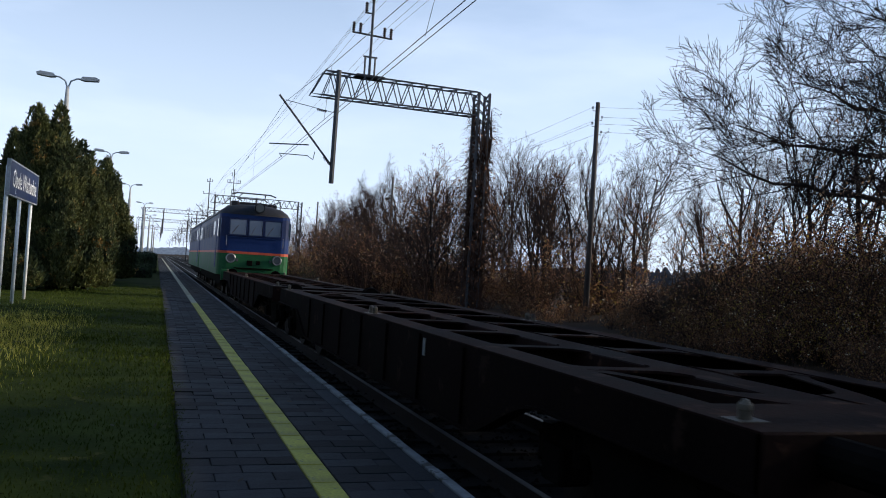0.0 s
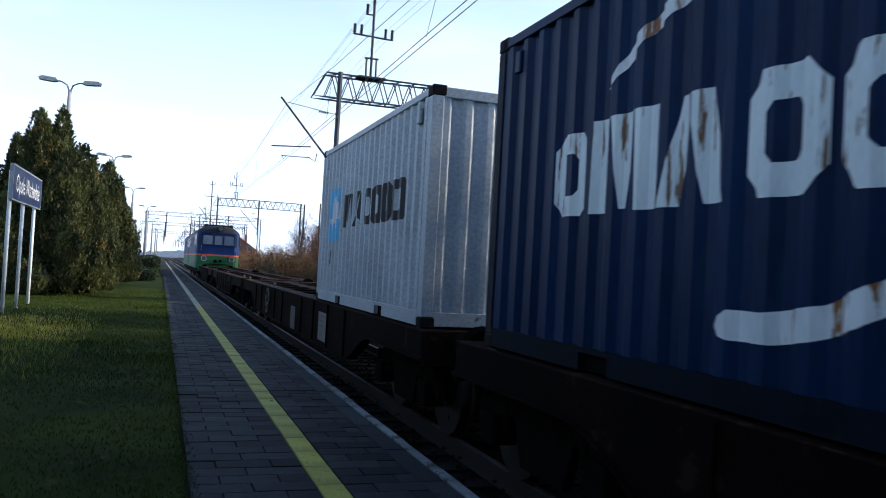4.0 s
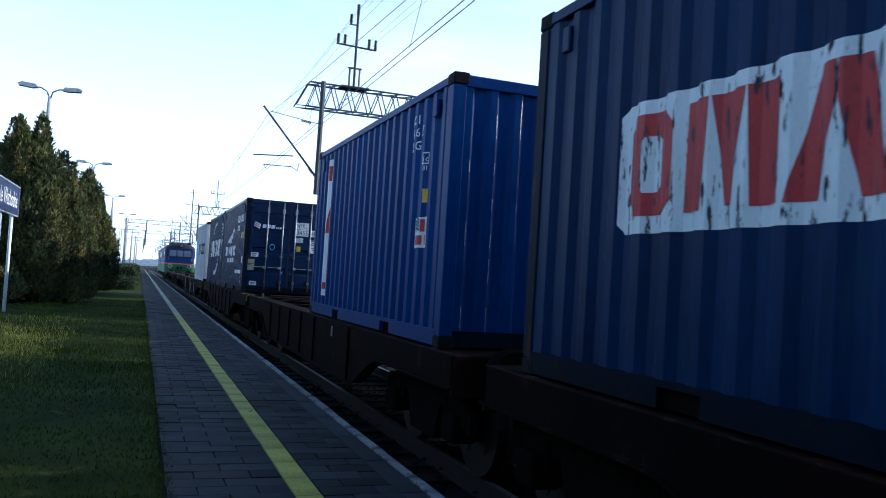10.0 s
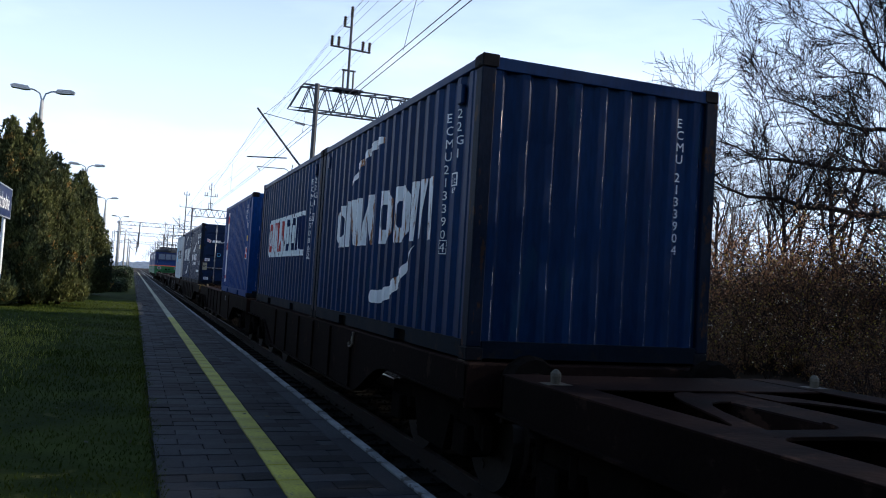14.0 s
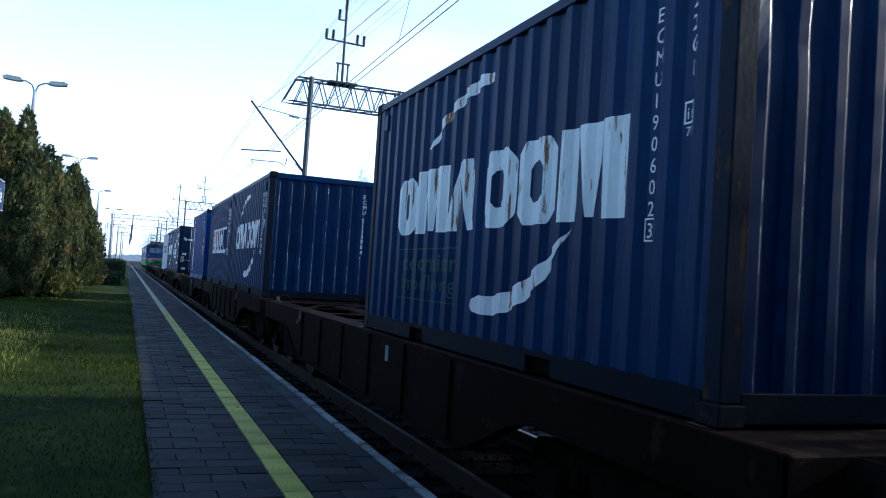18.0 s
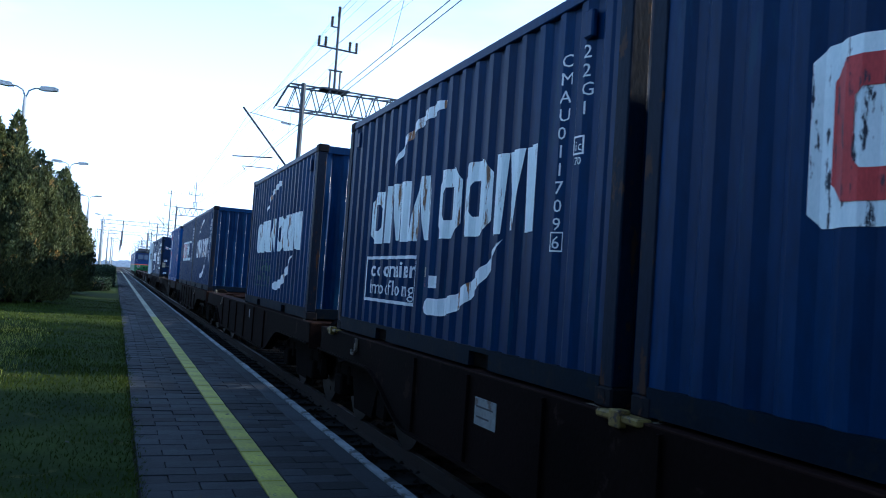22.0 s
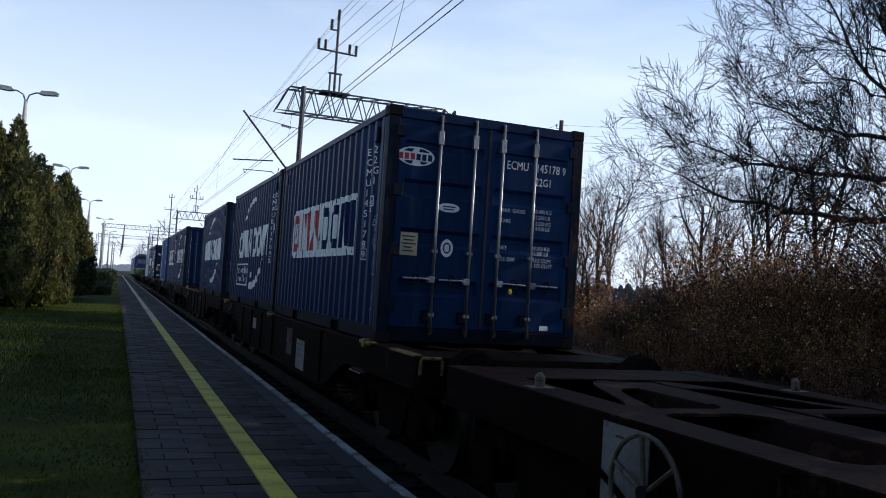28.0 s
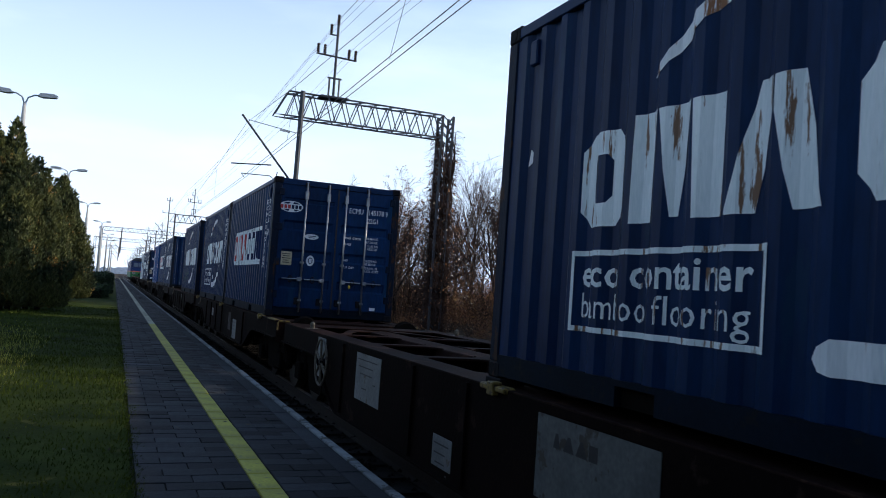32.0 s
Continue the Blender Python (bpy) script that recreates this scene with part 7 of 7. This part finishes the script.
def vines():
    """Climbing stems up the near gantry mast."""
    rng = random.Random(8)
    v = thing("climbing_vine", "leafless climbing vine wrapped round the gantry mast", "climbing plant")
    st, lv = Mesh(), Mesh()
    for k in range(105):
        a, z = rng.uniform(0, 6.28), -0.4
        pts = []
        top = 7.6 - 5.5 * rng.random() ** 1.6
        while z < top:
            r = 0.29 + 0.06 * math.sin(z * 2 + k) + rng.uniform(-0.05, 0.05)
            pts.append(Vector((11.05 + r * math.cos(a), 28 + r * math.sin(a), z)))
            a += rng.uniform(-0.5, 0.5)
            z += rng.uniform(0.3, 0.55)
        if len(pts) < 2:
            continue
        st.limb(pts, [rng.uniform(0.01, 0.03)] * len(pts), 4, 0)
        for p in pts:
            for j in range(3):
                d = (any_way(rng) + Vector((math.cos(a), math.sin(a), 0.1))).normalized()
                q = p + d * rng.uniform(0.08, 0.3)
                q2 = q + (d + Vector((0, 0, -0.7))).normalized() * rng.uniform(0.1, 0.35)
                st.limb([p, q, q2], [0.006, 0.005, 0.003], 3, 0)
                if rng.random() < 0.12:
                    lv.leaf(q2, any_way(rng), any_way(rng), 0.08, 0, 0.8)
    st.link("stemwork", [TWIG], v)
    lv.link("foliage", [LEAF_BROWN], v)


vines()


def girth(u):
    """A thuja's outline: undercut at the foot, fullest low down, drawn in to the tip."""
    return max(0.0, 1 - u) ** 0.72 * (0.5 + 0.62 * min(1, u * 4.5))


def thuja(label, cones, seed, density=150):
    """Conical evergreen built of many upright plumes of flat sprays with dark gaps between them; cones: x, y, height, radius."""
    rng = random.Random(seed)
    t = thing("thuja", label, "conifer", "thujas beside the platform")
    cx, cy = cones[0][0], cones[0][1]
    f, w = Mesh(), Mesh()
    for x, y, h, r in cones:
        w.limb([Vector((x - cx, y - cy, -0.2)), Vector((x - cx, y - cy, h * 0.9))], [0.1, 0.02], 6, 0)
        plumes = [(0.0, 0.0, h, 1.6, 0.26)]
        for k in range(int(11.0 * h * r)):
            u = 0.1 + 0.86 * (1 - (1 - rng.random()) ** (1 / 1.5))
            a = rng.uniform(0, 6.28)
            lump = 1 + 0.3 * noise.noise(Vector((math.cos(a) * 2.2 + x, math.sin(a) * 2.2 + y, u * 5)))
            plumes.append((a, r * girth(u) * lump * rng.uniform(0.84, 1.05), u * h + rng.uniform(0.0, 0.35), rng.uniform(0.6, 1.5) * (0.6 + 0.4 * min(1, u * 3)), rng.uniform(0.17, 0.3)))
        for a, rad, top, ln, wide in plumes:
            out = Vector((math.cos(a), math.sin(a), 0)) if rad else Vector((0, 0, 0))
            tip = Vector((x - cx, y - cy, top)) + out * rad
            foot = Vector((x - cx, y - cy, max(0.15, top - ln))) + out * rad * rng.uniform(0.78, 0.95)
            for k in range(int(density * ln * wide / 0.2)):
                v = rng.random()
                ring = wide * 1.75 * v ** 0.5 * (1 - v) ** 0.62 * (1 - 0.3 * rng.random() ** 2)
                b = rng.uniform(0, 6.28)
                off = Vector((math.cos(b), math.sin(b), 0))
                d = (off * rng.uniform(0.15, 0.55) + out * 0.15 + Vector((0, 0, 0.9)) + any_way(rng) * 0.42).normalized()
                side = any_way(rng)
                size = rng.uniform(0.08, 0.19)
                p = foot.lerp(tip, v) + off * ring
                f.leaf(p, d, side, size, 0, 0.3)
                f.leaf(p + d * size * 0.25, (d + any_way(rng) * 0.6).normalized(), side, size * 0.85, 0, 0.28)
        for k in range(int(density * 5.0 * h * r)):
            u = 1 - (1 - rng.random()) ** (1 / 1.55)
            a = rng.uniform(0, 6.28)
            out = Vector((math.cos(a), math.sin(a), 0))
            d = (out * rng.uniform(0.1, 0.6) + Vector((0, 0, 0.9)) + any_way(rng) * 0.5).normalized()
            f.leaf(Vector((x - cx, y - cy, 0.1 + u * (h - 0.2))) + out * (r * girth(u) * rng.uniform(0.58, 0.8)), d, any_way(rng), rng.uniform(0.12, 0.24), 0, 0.4)
    w.link("trunk", [BARK], t)
    f.link("crown", [THUJA], t)
    # solid dark green core closes the gaps between the plumes
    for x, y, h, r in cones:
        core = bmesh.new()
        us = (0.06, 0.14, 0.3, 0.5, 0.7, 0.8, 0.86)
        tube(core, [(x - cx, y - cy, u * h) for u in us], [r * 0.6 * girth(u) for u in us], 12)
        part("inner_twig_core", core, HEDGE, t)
    t.location = (cx, cy, -0.05)
    return t


thuja("tall dark green thuja with a sunlit browned flank", [(-3.5, 31.2, 6.5, 1.45), (-4.15, 31.1, 6.3, 1.35), (-2.75, 31.5, 5.3, 1.3), (-2.35, 31.2, 4.0, 1.15), (-3.2, 30.6, 4.6, 1.4)], 3)
thuja("dense dark green thuja standing beside the platform", [(-2.5, 41.5, 5.85, 1.65), (-1.9, 41.8, 4.3, 1.2)], 4)
thuja("dark green thuja behind the station sign", [(-5.35, 34.2, 5.8, 1.1), (-6.4, 33.6, 5.2, 1.1)], 6)
thuja("low rounded evergreen at the foot of the thujas", [(-3.9, 29.3, 1.3, 0.8), (-4.8, 29.6, 2.6, 0.9)], 7)


def hedge(x0, x1, y0, y1, h, seed):
    rng = random.Random(seed)
    t = thing("hedge", "low clipped dark evergreen hedge beside the platform", "hedge", "hedges")
    f = Mesh()
    n = int(((x1 - x0) * (y1 - y0) + 2 * h * (x1 - x0 + y1 - y0)) * 190)
    for k in range(n):
        p = Vector((rng.uniform(x0, x1), rng.uniform(y0, y1), h * (1 + 0.12 * noise.noise(Vector((rng.uniform(x0, x1), 0, 0))))))
        q = rng.random()
        if q < 0.35:
            p.z = rng.uniform(0, h)
            p.y = y0 + rng.uniform(-0.1, 0.2)
        elif q < 0.6:
            p.z = rng.uniform(0, h)
            p.x = x1 + rng.uniform(-0.2, 0.1)
        p.z += 0.15 * noise.noise(p * 0.9)
        f.leaf(p, any_way(rng), any_way(rng), rng.uniform(0.06, 0.14), 0, 0.7)
    f.link("foliage", [HEDGE], t)
    part("inner_twig_core", box(bmesh.new(), x0 + 0.2, x1 - 0.2, y0 + 0.2, y1 - 0.2, -0.1, h - 0.15, 0.1), BARK, t)
    return t


hedge(-3.4, -0.1, 58, 66, 1.25, 31)
hedge(-2.6, -0.3, 48, 51, 0.62, 32)


def lawn_blades():
    rng = random.Random(17)
    g = Mesh()
    for k in range(80000):
        y = 2.6 + 34 * rng.random() ** 1.7
        x = 0.27 - 8.5 * rng.random() ** (1.2)
        tall = 1.0 + 1.2 * max(0.0, noise.noise(Vector((x * 0.6, y * 0.35, 9))))
        h = rng.uniform(0.015, 0.036) * tall * (1.3 if y > 10 else 1)
        d = Vector((rng.uniform(-0.6, 0.6), rng.uniform(-0.6, 0.6), 1)).normalized()
        g.leaf(Vector((x, y, turf_z(x, y) - 0.005)), d, any_way(rng), h * 1.3, 0, 0.2 + 0.14 * rng.random())
    for k in range(5000):
        y = 2.6 + 30 * rng.random() ** 1.5
        x = 0.26 + 0.1 * noise.noise(Vector((y * 1.3, 4, 2))) + rng.gauss(0, 0.035)
        d = Vector((rng.uniform(-0.2, 0.9), rng.uniform(-0.5, 0.5), 0.8)).normalized()
        g.leaf(Vector((x, y, -0.01)), d, any_way(rng), rng.uniform(0.015, 0.042), 0, 0.16)
    # dry tufts whose pale colour also paints the sunlit patch here
    for k in range(6500):
        x, y = rng.gauss(-2.5, 0.7), rng.gauss(15.0, 3.0)
        if x > -1.1 or y < 9:
            continue
        d = Vector((rng.uniform(-0.45, 0.45), rng.uniform(-0.45, 0.45), 1)).normalized()
        g.leaf(Vector((x, y, turf_z(x, y) - 0.005)), d, any_way(rng), rng.uniform(0.05, 0.13), 1, 0.09)
    tagged(g.link("grass", [GRASS, DRY_SUNLIT_GRASS]), "short tufted winter grass on the platform verge", "grass", "", "stuff")
    lv = Mesh()
    for k in range(230):
        x, y = rng.uniform(-6, 1.9), 3 + 22 * rng.random()
        if x > 0.2 and rng.random() < 0.7:
            continue
        z = 0.006 if x > 0.27 else turf_z(x, y) + 0.03
        lv.leaf(Vector((x, y, z)), Vector((rng.uniform(-1, 1), rng.uniform(-1, 1), rng.uniform(0, 0.25))).normalized(), Vector((rng.uniform(-0.3, 0.3), rng.uniform(-0.3, 0.3), 1)).normalized(), rng.uniform(0.03, 0.07), 0, 0.7)
    tagged(lv.link("fallen_leaves", [LEAF_DULL]), "scattered fallen brown leaves", "leaves", "", "stuff")


lawn_blades()

# ---- buildings ----


def house(x, y, w, d, h, rise, wall, roof, label, turn=0.0, rows=2, cols=3):
    hs = thing("house", label, "house")
    part("wall", prism(bmesh.new(), [(-w / 2, -0.6), (w / 2, -0.6), (w / 2, h), (0, h + rise), (-w / 2, h)], d, "y", 0), wall, hs)
    for s in (-1, 1):
        bm = bmesh.new()
        k = 0.35 / (w / 2)
        prism(bm, [(s * w / 2 * (1 + k), h - rise * k), (0, h + rise + 0.02), (0, h + rise + 0.2), (s * w / 2 * (1 + k), h - rise * k + 0.18)], d + 0.8, "y", -0.4)
        part("roof", bm, roof, hs)
    for r in range(rows):
        for c in range(cols):
            wx = -w / 2 + w * (c + 0.5) / cols
            z = 0.9 + r * 2.7
            win = part("window", box(bmesh.new(), wx - 0.5, wx + 0.5, -0.03, 0.05, z, z + 1.3), PANE, hs)
            bm = bmesh.new()
            for q in ((wx - 0.56, wx + 0.56, z + 1.3, z + 1.36), (wx - 0.56, wx + 0.56, z - 0.06, z), (wx - 0.56, wx - 0.5, z, z + 1.3), (wx + 0.5, wx + 0.56, z, z + 1.3), (wx - 0.03, wx + 0.03, z, z + 1.3)):
                box(bm, q[0], q[1], -0.06, 0.02, q[2], q[3])
            part("frame", bm, POST_WHITE, win)
    part("chimney", box(bmesh.new(), w * 0.2, w * 0.2 + 0.6, d * 0.4, d * 0.4 + 0.6, h, h + rise + 1.0), BRICK_RED, hs)
    hs.matrix_basis = pose(x, y, 0, 0, 0, turn)
    return hs


house(19.0, 215, 8.5, 10, 4.0, 3.0, BRICK_RED, ROOF_RED, "small red-roofed brick house beyond the tracks")
# unseen extra trees, added to dapple the sun on the near lawn
for k in range(5):
    ob = copy_thing(OUTER_TREE[k % 2], Matrix())
    ob.matrix_basis = Matrix.LocRotScale((22.0 + 0.8 * (k % 3), 9.5 + 1.6 * k, ground_z(22, 8)), Euler((0, 0, 1.3 * k)), (1.15, 1.15, 1.15))
# unseen conifers on the platform side, beside and behind the camera, added to block sky light
row = [thuja("unseen tall dark conifer added to block sky light", [(-9.5, 20.0, 6.4, 2.0)], 41, 26), thuja("unseen broad dark conifer added to block sky light", [(-9.0, 16.5, 5.6, 2.1)], 42, 26)]
rng = random.Random(43)
for k in range(18):
    k2 = rng.uniform(0.74, 0.92)
    ob = copy_thing(row[k % 2], Matrix())
    ob.matrix_basis = Matrix.LocRotScale((-6.0 + rng.uniform(-0.4, 0.4), 15 - 2.3 * k, -0.05), Euler((0, 0, rng.uniform(0, 6.28))), (k2, k2, k2))
for k in range(8):
    ob = copy_thing(row[k % 2], Matrix())
    ob.matrix_basis = Matrix.LocRotScale((-11.5 + 1.55 * k, -10.5 - rng.uniform(0, 2.5), -0.1), Euler((0, 0, rng.uniform(0, 6.28))), (1.55, 1.55, 1.75))
for k in range(10):
    ob = copy_thing(row[k % 2], Matrix())
    ob.matrix_basis = Matrix.LocRotScale((13.0 + rng.uniform(0, 3), -7.0 - 2.2 * k, -0.1), Euler((0, 0, rng.uniform(0, 6.28))), (1.6, 1.6, 1.9))
for x, y in ((-6.4, -17.0), (-3.6, -18.0), (-1.4, -17.2), (14.5, -4.5), (15.5, -7.5), (14.3, -10.5), (15.2, -13.5), (14.0, -17.0), (15.0, -20.0), (14.0, -23.0)):
    k2 = rng.uniform(1.1, 1.35)
    ob = copy_thing(row[rng.randint(0, 1)], Matrix())
    ob.matrix_basis = Matrix.LocRotScale((x, y, -0.1), Euler((0, 0, rng.uniform(0, 6.28))), (k2, k2, k2))


def far_distance():
    """Low wooded skyline where the line runs out of sight, haze painted into its colours."""
    rng = random.Random(51)
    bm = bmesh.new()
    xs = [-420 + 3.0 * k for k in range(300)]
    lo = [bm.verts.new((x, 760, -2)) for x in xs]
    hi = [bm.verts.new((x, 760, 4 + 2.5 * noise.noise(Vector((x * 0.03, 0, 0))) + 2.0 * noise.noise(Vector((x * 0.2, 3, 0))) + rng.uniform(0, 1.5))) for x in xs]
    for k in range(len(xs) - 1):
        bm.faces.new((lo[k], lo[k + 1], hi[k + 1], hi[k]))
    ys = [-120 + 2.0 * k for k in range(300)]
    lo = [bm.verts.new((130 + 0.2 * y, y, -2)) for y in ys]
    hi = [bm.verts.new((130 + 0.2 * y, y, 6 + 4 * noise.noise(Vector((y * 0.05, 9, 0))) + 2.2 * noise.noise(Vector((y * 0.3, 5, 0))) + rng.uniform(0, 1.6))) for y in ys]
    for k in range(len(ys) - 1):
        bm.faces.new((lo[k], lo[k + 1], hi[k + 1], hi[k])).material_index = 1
    tagged(part("backdrop", bm, [FAR_WOOD, RIGHT_WOOD]), "wooded skyline tinted with painted haze far down the line", "backdrop", "", "structure")


# blue-grey aerial haze is mixed into both woodland colours
RIGHT_WOOD = surface("dark_hazed_woodland", (0.05, 0.06, 0.075), (0.12, 0.12, 0.13), 0.95, scale=0.15, fine=1.6, bump=0, gloss=0.0)
FAR_WOOD = surface("haze_tinted_woodland", (0.3, 0.36, 0.45), (0.42, 0.48, 0.56), 0.95, scale=0.05, fine=0.6, bump=0, gloss=0.0)
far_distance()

# ---- paving pieces ----


def paver_mesh(w, l, h=0.06, b=0.006):
    bm = bmesh.new()
    lo = [bm.verts.new((x, y, 0)) for x, y in ((0, 0), (w, 0), (w, l), (0, l))]
    hi0 = [bm.verts.new((x, y, h - b)) for x, y in ((0, 0), (w, 0), (w, l), (0, l))]
    hi = [bm.verts.new((x, y, h)) for x, y in ((b, b), (w - b, b), (w - b, l - b), (b, l - b))]
    bm.faces.new(hi)
    for r0, r1 in ((lo, hi0), (hi0, hi)):
        for k in range(4):
            bm.faces.new((r0[k], r0[(k + 1) % 4], r1[(k + 1) % 4], r1[k]))
    me = bpy.data.meshes.new("paver")
    bm.to_mesh(me)
    bm.free()
    return me


def course(parent, name, x, w, length, y0, y1, near, far, mats, tilt=0.003, seed=1, dz=0.0):
    """A row of pieces along the platform: those between near and far are objects, the rest one joined part."""
    rng = random.Random(seed)
    gap = 0.016 if "yellow" in name else 0.01
    me = paver_mesh(w - 0.008, length - gap)
    me.materials.append(mats[0])
    rest = bmesh.new()
    y = y0
    while y < y1:
        z = -0.06 + rng.uniform(-tilt, tilt) + dz
        m = pose(x + 0.004, y + 0.004, z, rng.uniform(-0.25, 0.25), rng.uniform(-0.25, 0.25), 0)
        if near <= y < far:
            ob = new(name, me)
            ob.parent = parent
            ob.matrix_basis = m
        else:
            vs = [rest.verts.new(m @ v.co) for v in me.vertices]
            for p in me.polygons:
                rest.faces.new([vs[i] for i in p.vertices])
        y += length
    ob = part(name, rest, mats[1], parent)
    tagged(ob, "", "", "", "stuff")


def bond(parent, x0, x1, wide, depth, y0, y1, near, far, seed):
    """Slabs across the platform in running bond: those between near and far are objects, the rest one joined part."""
    rng = random.Random(seed)
    meshes = {}
    rest = bmesh.new()
    y, k = y0, 0
    while y < y1:
        edges = [x0]
        x = x0 + (wide if k % 2 else wide / 2)
        while x < x1 - 0.06:
            edges.append(x)
            x += wide
        edges.append(x1)
        for a, b in zip(edges, edges[1:]):
            key = round(b - a, 3)
            if key not in meshes:
                meshes[key] = paver_mesh(b - a - 0.007, depth - 0.008, 0.06, 0.004)
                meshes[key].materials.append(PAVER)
            me = meshes[key]
            m = pose(a + 0.0045, y + 0.005, -0.06 + rng.uniform(-0.004, 0.004), rng.uniform(-0.4, 0.4), rng.uniform(-0.4, 0.4), rng.uniform(-0.25, 0.25))
            if near <= y < far:
                ob = new("slab", me)
                ob.parent = parent
                ob.matrix_basis = m
            else:
                vs = [rest.verts.new(m @ v.co) for v in me.vertices]
                for p in me.polygons:
                    rest.faces.new([vs[i] for i in p.vertices])
        y += depth
        k += 1
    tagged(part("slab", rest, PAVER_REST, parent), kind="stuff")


def paving():
    p = tagged(new("platform_paving"), "grey concrete slab paving with a yellow safety line", "platform paving", "", "structure")
    bond(p, 0.27, 1.09, 0.4, 0.215, -24.5, 200, 2.4, 13.0, 1)
    bond(p, 1.28, 1.83, 0.4, 0.215, -24.4, 200, 2.4, 13.0, 2)
    course(p, "yellow_slab", 1.09, 0.19, 0.5, -24.5, 26, 2.0, 26.0, (YELLOW, YELLOW_REST), seed=9, dz=0.001)
    course(p, "worn_slab", 1.09, 0.19, 0.5, 26, 200, 0, 0, (WORN_LINE, WORN_LINE), seed=10, dz=0.001)
    course(p, "kerb_slab", 1.83, 0.19, 1.0, -24.5, 200, 2.0, 60.0, (KERB, KERB), seed=11)
    course(p, "kerb_edge", 2.025, 0.088, 1.0, -24.2, 200, 2.0, 60.0, (KERB_LIP, KERB_LIP), seed=12, dz=0.006, tilt=0.005)


paving()


def motions():
    for ob, along, x, z in ON_TRAIN:
        walk(ob, [(t, pose(x, s + along, z)) for t, s in TRAIN])
    # wheels roll without slip: 0.46 m radius, a row for every tenth of a second
    rows = []
    for k in range(321):
        t = k / 10
        i = min(int(t * 2), len(TRAIN) - 2)
        f = t * 2 - i
        p0, p1, p2, p3 = (TRAIN[max(0, min(len(TRAIN) - 1, i + j))][1] for j in (-1, 0, 1, 2))
        rows.append((t, p1 + 0.5 * f * (p2 - p0 + f * (2 * p0 - 5 * p1 + 4 * p2 - p3 + f * (3 * (p1 - p2) + p3 - p0)))))
    for w, y, z in WHEELS:
        walk(w, [(t, pose(0, y, z, -math.degrees(s / 0.46) % 360)) for t, s in rows])


motions()
